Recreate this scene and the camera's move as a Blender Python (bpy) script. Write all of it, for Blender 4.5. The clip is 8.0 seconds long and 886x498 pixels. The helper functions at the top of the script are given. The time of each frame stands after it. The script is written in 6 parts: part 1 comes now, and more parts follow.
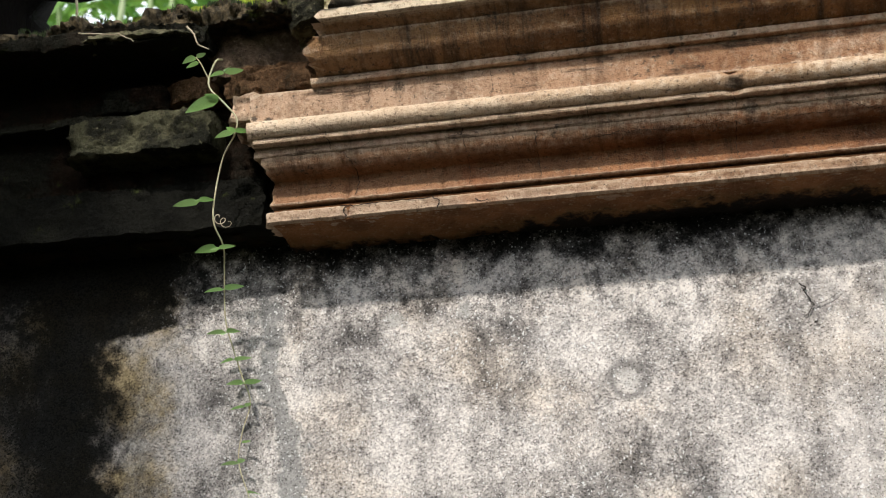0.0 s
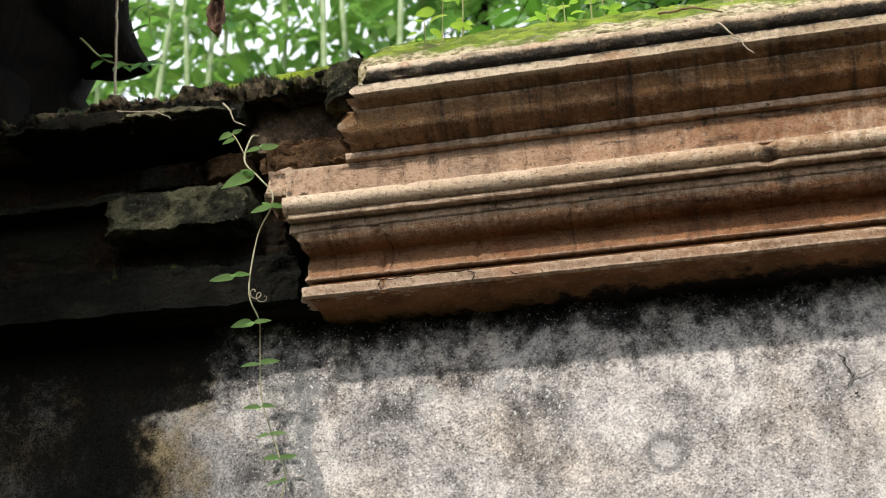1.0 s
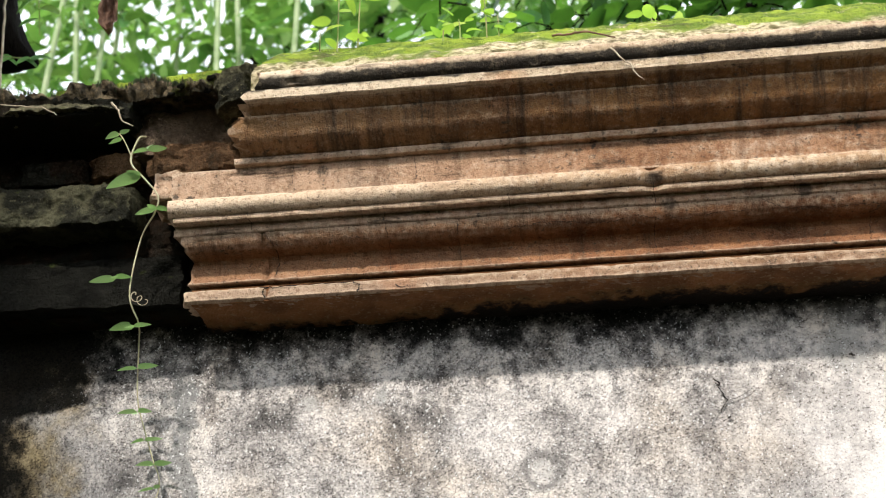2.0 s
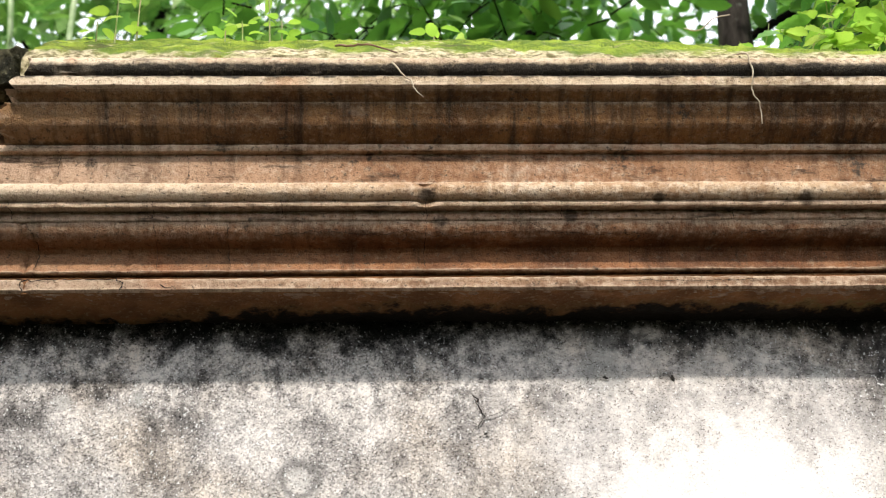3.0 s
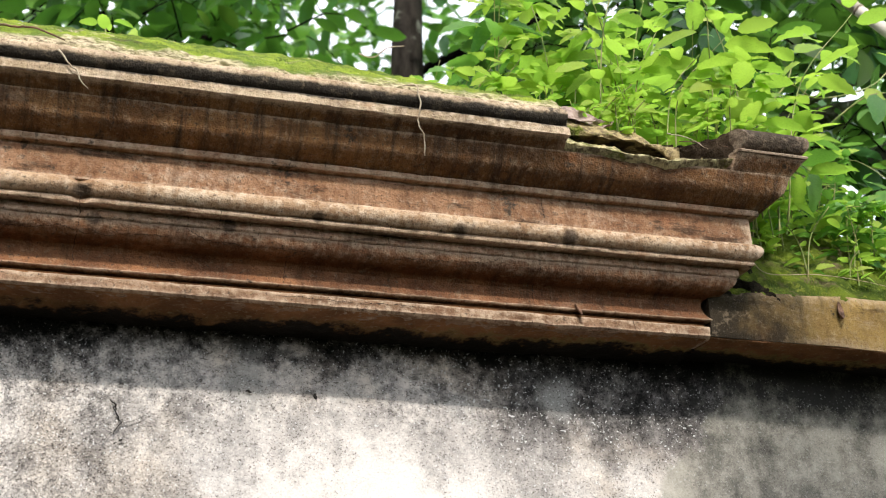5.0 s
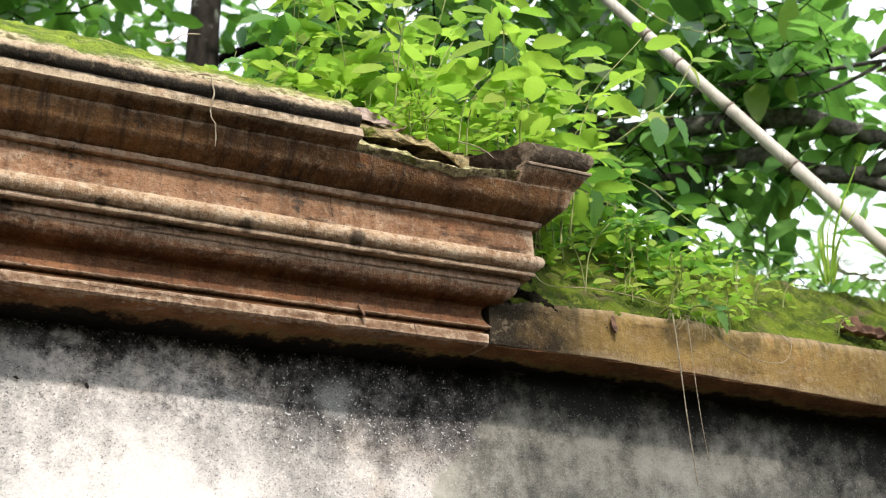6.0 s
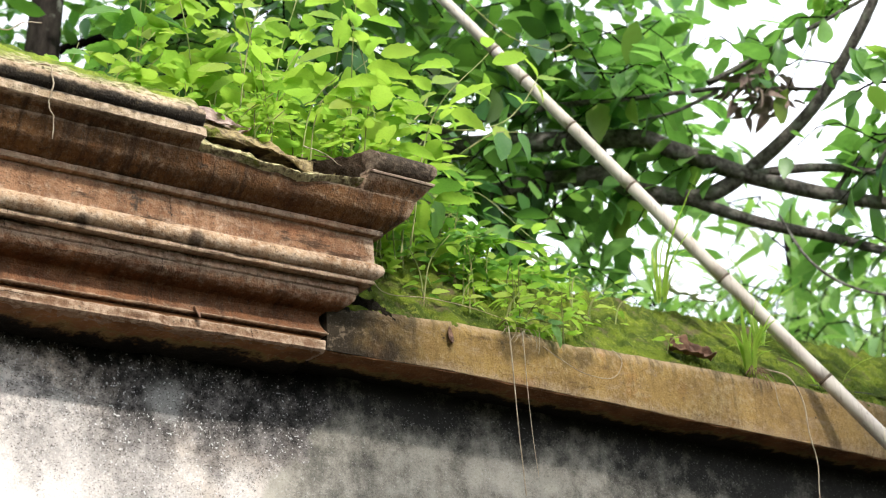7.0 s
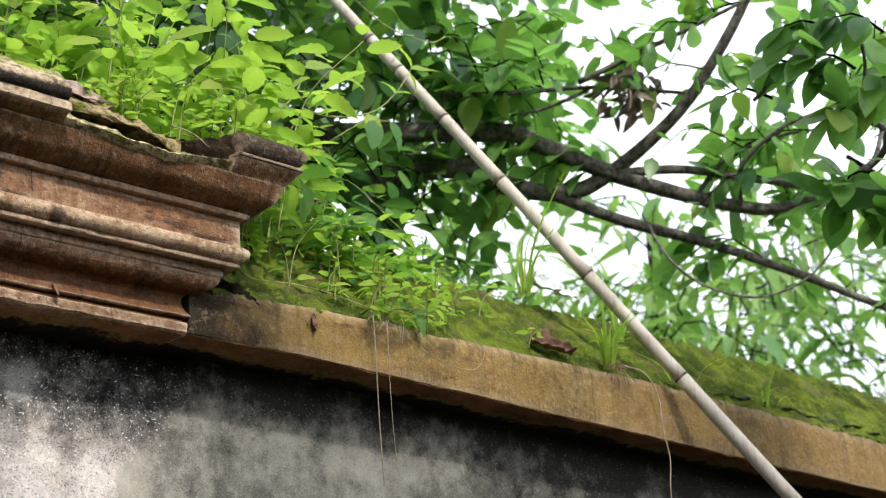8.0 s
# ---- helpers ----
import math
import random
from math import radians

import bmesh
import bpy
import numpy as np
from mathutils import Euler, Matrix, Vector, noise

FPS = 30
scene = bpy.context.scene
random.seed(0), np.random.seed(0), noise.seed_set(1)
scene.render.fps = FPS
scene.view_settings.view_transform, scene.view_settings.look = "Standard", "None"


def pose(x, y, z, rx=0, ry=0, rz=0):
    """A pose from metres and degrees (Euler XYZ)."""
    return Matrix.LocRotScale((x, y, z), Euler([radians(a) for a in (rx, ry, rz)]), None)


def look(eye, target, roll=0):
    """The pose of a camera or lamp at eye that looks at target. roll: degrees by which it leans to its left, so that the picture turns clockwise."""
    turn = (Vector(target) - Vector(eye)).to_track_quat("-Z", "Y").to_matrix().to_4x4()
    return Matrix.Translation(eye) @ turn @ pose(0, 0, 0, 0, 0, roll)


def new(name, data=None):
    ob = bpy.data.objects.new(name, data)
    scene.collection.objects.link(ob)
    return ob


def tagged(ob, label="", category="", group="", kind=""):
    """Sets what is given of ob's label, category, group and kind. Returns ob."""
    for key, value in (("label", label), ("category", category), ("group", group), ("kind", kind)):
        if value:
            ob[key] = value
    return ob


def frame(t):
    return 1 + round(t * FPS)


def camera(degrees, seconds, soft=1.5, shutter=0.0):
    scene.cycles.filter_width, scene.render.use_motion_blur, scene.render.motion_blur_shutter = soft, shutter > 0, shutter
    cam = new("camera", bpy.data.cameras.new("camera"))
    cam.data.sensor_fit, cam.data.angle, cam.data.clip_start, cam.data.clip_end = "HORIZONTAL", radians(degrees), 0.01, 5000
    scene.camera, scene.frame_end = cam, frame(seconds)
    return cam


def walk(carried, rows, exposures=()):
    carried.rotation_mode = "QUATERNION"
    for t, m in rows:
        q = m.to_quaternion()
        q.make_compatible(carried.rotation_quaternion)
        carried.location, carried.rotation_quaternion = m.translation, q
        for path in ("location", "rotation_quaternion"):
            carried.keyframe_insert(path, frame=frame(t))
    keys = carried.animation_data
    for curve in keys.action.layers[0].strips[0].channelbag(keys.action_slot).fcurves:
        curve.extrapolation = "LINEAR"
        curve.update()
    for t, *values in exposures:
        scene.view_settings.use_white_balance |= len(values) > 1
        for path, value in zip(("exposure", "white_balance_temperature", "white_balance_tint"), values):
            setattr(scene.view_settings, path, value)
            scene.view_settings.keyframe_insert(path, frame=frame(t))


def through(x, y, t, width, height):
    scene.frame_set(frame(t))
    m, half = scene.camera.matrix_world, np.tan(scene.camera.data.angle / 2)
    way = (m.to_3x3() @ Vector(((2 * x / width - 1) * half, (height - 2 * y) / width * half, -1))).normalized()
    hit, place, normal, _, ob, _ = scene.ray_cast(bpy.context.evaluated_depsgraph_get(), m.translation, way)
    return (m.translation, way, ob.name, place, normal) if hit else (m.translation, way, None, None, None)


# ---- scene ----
# ---------------------------------------------------------------- camera
PATH = [
    (0, (0.0, 0.0, 1.6), (-0.3757, 1.8467, 2.2697), -1.24),
    (0.5, (0.0, 0.0, 1.6), (-0.3811, 1.809, 2.363), -1.37),
    (1, (0.0, 0.0, 1.6), (-0.4149, 1.7988, 2.3695), -1.12),
    (1.2, (0.0, 0.0, 1.6), (-0.3843, 1.8053, 2.3702), -1.11),
    (2.3, (0.0, 0.0, 1.6), (-0.1745, 1.8277, 2.3931), -0.65),
    (2.5, (0.0, 0.0, 1.6), (-0.1023, 1.8311, 2.3978), -0.72),
    (3, (0.0, 0.0, 1.6), (0.08, 1.8349, 2.3916), -1.29),
    (3.5, (0.0, 0.0, 1.6), (0.2149, 1.8261, 2.3869), -1.45),
    (4, (0.0, 0.0, 1.6), (0.2934, 1.8137, 2.3901), -1.43),
    (4.5, (0.0, 0.0, 1.6), (0.4495, 1.776, 2.4023), -1.63),
    (4.7, (0.0, 0.0, 1.6), (0.4943, 1.7644, 2.4016), -1.79),
    (5.8, (0.0, 0.0, 1.6), (0.7971, 1.6568, 2.3872), -2.44),
    (6, (0.0, 0.0, 1.6), (0.8522, 1.6297, 2.3861), -2.49),
    (6.5, (0.0, 0.0, 1.6), (0.9396, 1.5805, 2.387), -2.72),
    (7, (0.0, 0.0, 1.6), (1.0497, 1.5101, 2.386), -2.99),
    (7.5, (0.0, 0.0, 1.6), (1.1365, 1.4513, 2.3759), -2.94),
    (8, (0.0, 0.0, 1.6), (1.207, 1.4012, 2.3615), -3.09),
]
cam = camera(35.6, 8.0, soft=1.05)
cam.data.dof.use_dof, cam.data.dof.focus_distance, cam.data.dof.aperture_fstop = True, 2.85, 5.6
walk(cam, [(t, look(eye, target, roll)) for t, eye, target, roll in PATH],
     exposures=[(0.0, 0.98), (1.2, 0.92), (2.3, 1.24), (4.7, 1.08), (5.8, 1.08), (7.3, 1.20), (8.0, 0.92)])

# ---------------------------------------------------------------- daylight
SUN_WAY = Vector((0.25, 1.0, -0.96)).normalized()      # the way the sunlight travels
world = bpy.data.worlds.new("sky")
scene.world = world
world.use_nodes = True
wn = world.node_tree
sky = wn.nodes.new("ShaderNodeTexSky")
sky.sky_type, sky.sun_disc = "NISHITA", False
sky.sun_elevation = math.asin(-SUN_WAY.z)
sky.sun_rotation = math.atan2(-SUN_WAY.x, -SUN_WAY.y)
sky.air_density, sky.dust_density, sky.ozone_density = 1.0, 1.5, 1.0
wn.links.new(sky.outputs[0], wn.nodes["Background"].inputs[0])
wn.nodes["Background"].inputs[1].default_value = 0.05
haze = wn.nodes.new("ShaderNodeBackground")                # white humid haze over the whole sky
haze.inputs[0].default_value, haze.inputs[1].default_value = (0.94, 0.97, 1.0, 1), 0.92
both = wn.nodes.new("ShaderNodeAddShader")
wn.links.new(wn.nodes["Background"].outputs[0], both.inputs[0])
wn.links.new(haze.outputs[0], both.inputs[1])
wn.links.new(both.outputs[0], wn.nodes["World Output"].inputs["Surface"])
sun_data = bpy.data.lights.new("sun", "SUN")
sun_data.energy, sun_data.angle, sun_data.color = 1.9, radians(3.0), (1.0, 0.965, 0.90)
sun = new("sun", sun_data)
sun.matrix_world = look((0, 0, 12), Vector((0, 0, 12)) + SUN_WAY)


# ---------------------------------------------------------------- node helpers
class Nodes:
    """A material's node tree with short ways to add nodes."""

    def __init__(self, name):
        self.m = bpy.data.materials.new(name)
        self.m.use_nodes = True
        self.t = self.m.node_tree
        self.bsdf = self.t.nodes["Principled BSDF"]
        self.out = self.t.nodes["Material Output"]
        self.p = self.t.nodes.new("ShaderNodeTexCoord").outputs["Object"]

    def put(self, socket, value):
        if isinstance(value, bpy.types.NodeSocket):
            self.t.links.new(value, socket)
        elif isinstance(value, tuple) and len(value) == 3 and socket.type == "RGBA":
            socket.default_value = (*value, 1)
        else:
            socket.default_value = value

    def scaled(self, sx, sy, sz, vec=None):
        n = self.t.nodes.new("ShaderNodeVectorMath")
        n.operation = "MULTIPLY"
        self.put(n.inputs[0], vec or self.p)
        n.inputs[1].default_value = (sx, sy, sz)
        return n.outputs[0]

    def noise(self, scale, detail=4.0, rough=0.55, vec=None, warp=0.0):
        n = self.t.nodes.new("ShaderNodeTexNoise")
        self.put(n.inputs["Vector"], vec or self.p)
        n.inputs["Scale"].default_value = scale
        n.inputs["Detail"].default_value = detail
        n.inputs["Roughness"].default_value = rough
        n.inputs["Distortion"].default_value = warp
        return n.outputs["Fac"]

    def cells(self, scale, vec=None, feature="F1"):
        n = self.t.nodes.new("ShaderNodeTexVoronoi")
        n.feature = feature
        self.put(n.inputs["Vector"], vec or self.p)
        n.inputs["Scale"].default_value = scale
        return n.outputs["Distance"]

    def math(self, op, a, b=0.0, c=0.0):
        n = self.t.nodes.new("ShaderNodeMath")
        n.operation = op
        for s, v in zip(n.inputs, (a, b, c)):
            self.put(s, v)
        return n.outputs[0]

    def step(self, v, lo, hi, to_lo=0.0, to_hi=1.0):
        n = self.t.nodes.new("ShaderNodeMapRange")
        n.interpolation_type = "SMOOTHSTEP"
        self.put(n.inputs["Value"], v)
        for k, x in (("From Min", lo), ("From Max", hi), ("To Min", to_lo), ("To Max", to_hi)):
            self.put(n.inputs[k], x)
        return n.outputs["Result"]

    def mix(self, fac, a, b, mode="MIX"):
        n = self.t.nodes.new("ShaderNodeMix")
        n.data_type, n.blend_type = "RGBA", mode
        self.put(n.inputs["Factor"], fac)
        self.put(n.inputs[6], a)
        self.put(n.inputs[7], b)
        return n.outputs[2]

    def axis(self, k):
        n = self.t.nodes.new("ShaderNodeSeparateXYZ")
        self.t.links.new(self.p, n.inputs[0])
        return n.outputs[k]

    def channel(self, colour):
        n = self.t.nodes.new("ShaderNodeSeparateColor")
        self.t.links.new(colour, n.inputs[0])
        return n.outputs[0]

    def ramp(self, v, stops):
        n = self.t.nodes.new("ShaderNodeValToRGB")
        self.put(n.inputs[0], v)
        e = n.color_ramp.elements
        while len(e) < len(stops):
            e.new(0.5)
        for k, (at, c) in enumerate(stops):
            e[k].position, e[k].color = at, (*c, 1)
        return n.outputs[0]

    def near(self, x, y, z):
        n = self.t.nodes.new("ShaderNodeVectorMath")
        n.operation = "DISTANCE"
        self.t.links.new(self.p, n.inputs[0])
        n.inputs[1].default_value = (x, y, z)
        return n.outputs["Value"]

    def bump(self, height, distance, strength=1.0, below=None):
        n = self.t.nodes.new("ShaderNodeBump")
        n.inputs["Strength"].default_value = strength
        n.inputs["Distance"].default_value = distance
        self.put(n.inputs["Height"], height)
        if below is not None:
            self.t.links.new(below, n.inputs["Normal"])
        return n.outputs[0]

    def done(self, color, rough=0.85, normal=None, spec=0.3):
        self.put(self.bsdf.inputs["Base Color"], color)
        self.put(self.bsdf.inputs["Roughness"], rough)
        self.bsdf.inputs["Specular IOR Level"].default_value = spec
        if normal is not None:
            self.t.links.new(normal, self.bsdf.inputs["Normal"])
        return self.m


# ---------------------------------------------------------------- materials
def plaster_material():
    """Roughcast of small pale grains, darkened grain by grain by mould and by shade painted in under the cornice."""
    n = Nodes("roughcast_plaster")
    x, z = n.axis(0), n.axis(2)
    wob = n.math("SUBTRACT", n.noise(22, 4), 0.5)
    wide = n.math("SUBTRACT", n.noise(8, 5, 0.65), 0.5)
    cloud = n.noise(6.5, 6, 0.62)
    patch = n.noise(21, 5, 0.65, warp=0.4)
    streak = n.noise(1.0, 5, 0.6, n.scaled(15, 15, 2.0))
    fine = n.noise(62, 4, 0.65)
    grains = n.t.nodes.new("ShaderNodeTexVoronoi")
    n.put(grains.inputs["Vector"], n.p)
    grains.inputs["Scale"].default_value = 290
    grain = n.math("ADD", n.math("MULTIPLY", n.channel(grains.outputs["Color"]), 0.55), n.math("MULTIPLY", n.noise(210, 3, 0.7), 0.45))

    def around(v, weight):
        return n.math("MULTIPLY", n.math("SUBTRACT", v, 0.5), weight)

    def total(*vs):
        acc = vs[0]
        for v in vs[1:]:
            acc = n.math("ADD", acc, v)
        return acc

    # how dark each place is: clouds and runs, mould and painted shade under the cornice, the darker left end, mould at
    # the right
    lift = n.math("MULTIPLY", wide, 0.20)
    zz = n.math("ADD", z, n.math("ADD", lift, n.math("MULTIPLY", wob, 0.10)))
    # mould below the cornice, with the cornice's shade painted into the same band
    mould_shade = n.math("ADD", n.step(zz, 2.40, 2.50, 0.0, 0.07), n.step(n.math("SUBTRACT", zz, n.step(x, 0.5, 1.0, 0.0, 0.022)), 2.492, 2.552, 0.0, 0.52))
    # the left end is darker, beyond a ragged line that steps with height
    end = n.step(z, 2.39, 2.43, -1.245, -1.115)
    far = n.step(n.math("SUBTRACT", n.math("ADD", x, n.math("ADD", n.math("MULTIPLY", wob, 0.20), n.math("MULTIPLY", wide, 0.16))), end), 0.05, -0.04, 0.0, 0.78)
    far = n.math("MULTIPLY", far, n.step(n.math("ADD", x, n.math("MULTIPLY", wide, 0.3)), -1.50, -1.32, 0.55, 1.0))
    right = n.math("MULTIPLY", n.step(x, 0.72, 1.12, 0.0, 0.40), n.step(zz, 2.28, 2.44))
    tone = total(0.315, n.math("MULTIPLY", n.math("ADD", around(cloud, 1.05), around(patch, 0.55)), n.step(x, -0.1, 0.5, 1.0, 0.6)), around(streak, 0.42), around(fine, 0.30), mould_shade, far, right,
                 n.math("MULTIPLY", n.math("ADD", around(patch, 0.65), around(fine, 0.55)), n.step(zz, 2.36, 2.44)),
                 n.step(x, 0.05, 0.55, 0.05, -0.06))
    lime = n.step(total(n.near(0.64, 2.585, 2.06), n.math("MULTIPLY", wide, 0.35)), 0.21, 0.33, 0.30, 0.0)
    tone = n.math("SUBTRACT", tone, lime)
    weight = n.step(x, -0.05, 0.55, 0.95, 0.62)
    tone = n.math("ADD", tone, n.math("MULTIPLY", n.math("SUBTRACT", grain, 0.5), weight))
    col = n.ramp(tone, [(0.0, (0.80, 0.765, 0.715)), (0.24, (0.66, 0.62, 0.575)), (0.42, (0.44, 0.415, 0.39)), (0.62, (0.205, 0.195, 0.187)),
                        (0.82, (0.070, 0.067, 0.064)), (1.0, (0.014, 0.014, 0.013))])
    gritty = n.step(tone, -0.05, 0.55, 0.12, 1.0)
    col = n.mix(1.0, col, (1.08, 1.05, 1.045), "MULTIPLY")
    col = n.mix(gritty, col, n.ramp(grain, [(0.26, (0.16, 0.16, 0.16)), (0.50, (0.70, 0.70, 0.70)), (0.72, (1.0, 1.0, 1.0))]), "MULTIPLY")
    # warm and grey casts of the lime
    col = n.mix(n.step(n.noise(4.6, 4, 0.55), 0.48, 0.72, 0, 0.6), col, (1.0, 0.91, 0.79), "MULTIPLY")
    col = n.mix(n.step(n.noise(3.4, 4, 0.55), 0.52, 0.68, 0, 0.35), col, (0.84, 0.86, 0.89), "MULTIPLY")
    ochre = n.math("MULTIPLY", n.step(n.math("ADD", x, n.math("MULTIPLY", wob, 0.2)), -1.05, -1.16), n.step(n.noise(7, 5, 0.65), 0.36, 0.60, 0.2, 1.0))
    col = n.mix(ochre, col, (0.80, 0.66, 0.40), "MULTIPLY")
    # a smooth grey run beside the vine
    way = total(x, n.math("MULTIPLY", n.math("SUBTRACT", z, 2.34), 0.22), n.math("MULTIPLY", wide, 0.16), n.math("MULTIPLY", wob, 0.05))
    run = n.math("MULTIPLY", n.step(n.math("ABSOLUTE", n.math("ADD", way, 0.890)), 0.018, 0.032, 0.72, 0.0), n.step(z, 2.49, 2.44))
    col = n.mix(run, col, (0.20, 0.20, 0.195))
    # pale bare patches
    for px, pz, r, k in ((1.08, 2.462, 0.045, 0.75), (0.425, 2.445, 0.060, 0.50), (0.42, 2.505, 0.050, 0.22), (0.86, 2.44, 0.03, 0.4), (-0.485, 2.405, 0.022, 0.7), (-0.63, 2.40, 0.018, 0.5), (0.62, 2.455, 0.05, 0.35)):
        d = total(n.near(px, 2.585, pz), n.math("MULTIPLY", wob, 0.05), n.math("MULTIPLY", wide, 0.05))
        col = n.mix(n.step(d, 0.35 * r, 1.15 * r, k, 0.0), col, n.mix(fine, (0.34, 0.335, 0.32), (0.52, 0.50, 0.47)))
    # ring stain with a pale heart
    r = total(n.near(-0.17, 2.585, 2.24), n.math("MULTIPLY", wob, 0.018))
    col = n.mix(n.step(r, 0.016, 0.028, 0.45, 0.0), col, (0.62, 0.59, 0.55))
    ring = n.math("MULTIPLY", n.step(r, 0.023, 0.031), n.step(r, 0.034, 0.046, 1, 0))
    col = n.mix(n.math("MULTIPLY", ring, 0.75), col, (0.19, 0.18, 0.17))
    # smoother grey-brown render under the ochre coping
    slant = total(x, n.math("MULTIPLY", n.math("SUBTRACT", z, 2.4), -0.55), n.math("MULTIPLY", wide, 0.30), n.math("MULTIPLY", wob, 0.05))
    grey = n.step(slant, 1.37, 1.41, 0.0, 0.93)
    # painted darker: mould and coping shade towards the top, tree shade towards the right
    new_tone = total(0.55, around(cloud, 1.7), around(n.noise(17, 5, 0.65), 0.9), around(streak, 0.5), around(grain, 0.26), n.step(zz, 2.41, 2.53, 0.0, 0.45), n.step(x, 1.9, 2.9, 0.0, 0.38))
    smooth = n.ramp(new_tone, [(0.15, (0.46, 0.425, 0.36)), (0.45, (0.34, 0.315, 0.265)), (0.70, (0.17, 0.16, 0.135)), (1.0, (0.030, 0.029, 0.026))])
    col = n.mix(grey, col, smooth)
    pepper = n.step(n.noise(225, 3, 0.6, n.scaled(1, 1, 1.25)), 0.545, 0.64, 0.0, 0.95)
    pepper = n.math("MULTIPLY", pepper, n.step(n.math("ADD", tone, around(n.noise(11, 4), 0.5)), 0.05, 0.40, 0.15, 1.0))
    col = n.mix(n.math("MULTIPLY", pepper, n.math("SUBTRACT", 1.0, n.math("MULTIPLY", grey, 0.7))), col, (0.30, 0.28, 0.26), "MULTIPLY")
    # bright sand grains that show through everything
    spark = n.math("MULTIPLY", n.step(n.noise(185, 2, 0.5), 0.635, 0.69, 0.0, 0.85), n.math("MULTIPLY", n.step(x, -1.20, -0.90, 0.05, 1.0), n.step(tone, 1.15, 0.75)))
    col = n.mix(n.math("MULTIPLY", spark, n.math("SUBTRACT", 1.0, n.math("MULTIPLY", grey, 0.8))), col, (0.74, 0.73, 0.71))
    soft = n.math("SUBTRACT", 1.0, grey)
    nor = n.bump(n.math("MULTIPLY", grain, soft), 0.004, 0.5, n.bump(fine, 0.004, 0.4, n.bump(cloud, 0.02, 0.4)))
    return n.done(col, 0.93, nor, 0.2)


STAINS = [(0.074, 2.355, 2.727, 0.024), (1.035, 2.355, 2.730, 0.024), (0.516, 2.36, 2.724, 0.017), (0.80, 2.36, 2.724, 0.022), (-0.40, 2.38, 2.806, 0.022),
          (0.978, 2.38, 2.792, 0.024), (0.875, 2.38, 2.794, 0.014), (0.092, 2.38, 2.803, 0.016), (0.385, 2.38, 2.802, 0.014), (0.35, 2.39, 2.70, 0.018), (0.10, 2.40, 2.69, 0.022)]


FASCIA_AT = 2.44


def cornice_material(name, base, dark, pale, grime=0.5, film=0.5, runs=0.8, rub=0.8, wash=0.2, band=None, lie=0.85, grain=1.0, shade_end=False):
    """Old lime-washed brick-red render: rubbed pale edges, rain runs, black algae along the moulding, pits."""
    n = Nodes(name)
    cloud = n.noise(9, 6, 0.62)
    fine = n.noise(70, 4, 0.65)
    grit = n.noise(330, 3, 0.6)
    run = n.noise(1.0, 5, 0.65, n.scaled(44, 5, 3.5))
    along = n.noise(1.0, 6, 0.68, n.scaled(5.5, 20, 34))
    blotch = n.noise(4.3, 5, 0.6, warp=0.6)
    col = n.mix(n.step(cloud, 0.34, 0.66), base, dark)
    col = n.mix(n.step(n.math("ADD", n.math("MULTIPLY", fine, 0.5), n.math("MULTIPLY", blotch, 0.5)), 0.62 - 0.2 * film, 0.80 - 0.2 * film, 0, 0.8), col, pale)
    lime = n.step(n.noise(1.0, 5, 0.7, n.scaled(9, 20, 26)), 0.54, 0.72, 0.0, 0.5)
    col = n.mix(n.math("MULTIPLY", lime, film), col, (0.58, 0.47, 0.37))
    # the lime film is kept at one end, washed off to brown towards the broken corner
    washed = n.step(n.math("ADD", n.axis(0), n.math("MULTIPLY", n.math("SUBTRACT", blotch, 0.5), 1.2)), 0.3, 1.15, 0.0, wash)
    col = n.mix(washed, col, (0.52, 0.47, 0.40), "MULTIPLY")
    col = n.mix(n.step(n.axis(0), 0.1, -0.7, 0.0, 0.55), col, pale)
    # edges rubbed down to pale lime
    convex = n.t.nodes.new("ShaderNodeNewGeometry").outputs["Pointiness"]
    edge = n.step(n.math("ADD", convex, n.math("MULTIPLY", n.math("SUBTRACT", fine, 0.5), 0.16)), 0.505, 0.58, 0.0, rub)
    col = n.mix(edge, col, (0.63, 0.475, 0.34))
    # reddish bare render
    col = n.mix(n.step(n.noise(6.1, 5, 0.6), 0.56, 0.68, 0, 0.45), col, (0.9, 0.55, 0.36), "MULTIPLY")
    # thin rain runs, then algae lying along the mouldings, in patches
    streaks = n.step(n.math("ADD", n.math("MULTIPLY", run, 0.75), n.math("MULTIPLY", blotch, 0.35)), 0.63 - 0.16 * grime, 0.86 - 0.16 * grime)
    col = n.mix(n.math("MULTIPLY", streaks, runs), col, (0.055, 0.031, 0.017))
    lying = n.step(n.math("ADD", n.math("MULTIPLY", along, 0.72), n.math("MULTIPLY", cloud, 0.28)), 0.64 - 0.14 * grime, 0.73 - 0.14 * grime, 0, lie)
    col = n.mix(lying, col, (0.050, 0.027, 0.014))
    algae = n.step(n.math("ADD", n.math("MULTIPLY", n.noise(13, 6, 0.7), 0.8), n.math("MULTIPLY", fine, 0.25)), 0.70 - 0.12 * grime, 0.77 - 0.12 * grime)
    col = n.mix(n.math("MULTIPLY", algae, 0.85), col, (0.030, 0.026, 0.020))
    # a black algae band with ragged edges and gaps
    if band:
        ragged = n.math("ADD", n.axis(2), n.math("MULTIPLY", n.math("SUBTRACT", n.noise(34, 6, 0.7), 0.5), 0.024))
        patchy = n.step(n.noise(1.0, 4, 0.6, n.scaled(7, 7, 7)), 0.32, 0.46, 0.35, 0.95)
        inside = n.math("MULTIPLY", n.step(ragged, band[1] + 0.005, band[1] - 0.004), n.step(ragged, band[0] - 0.004, band[0] + 0.003))
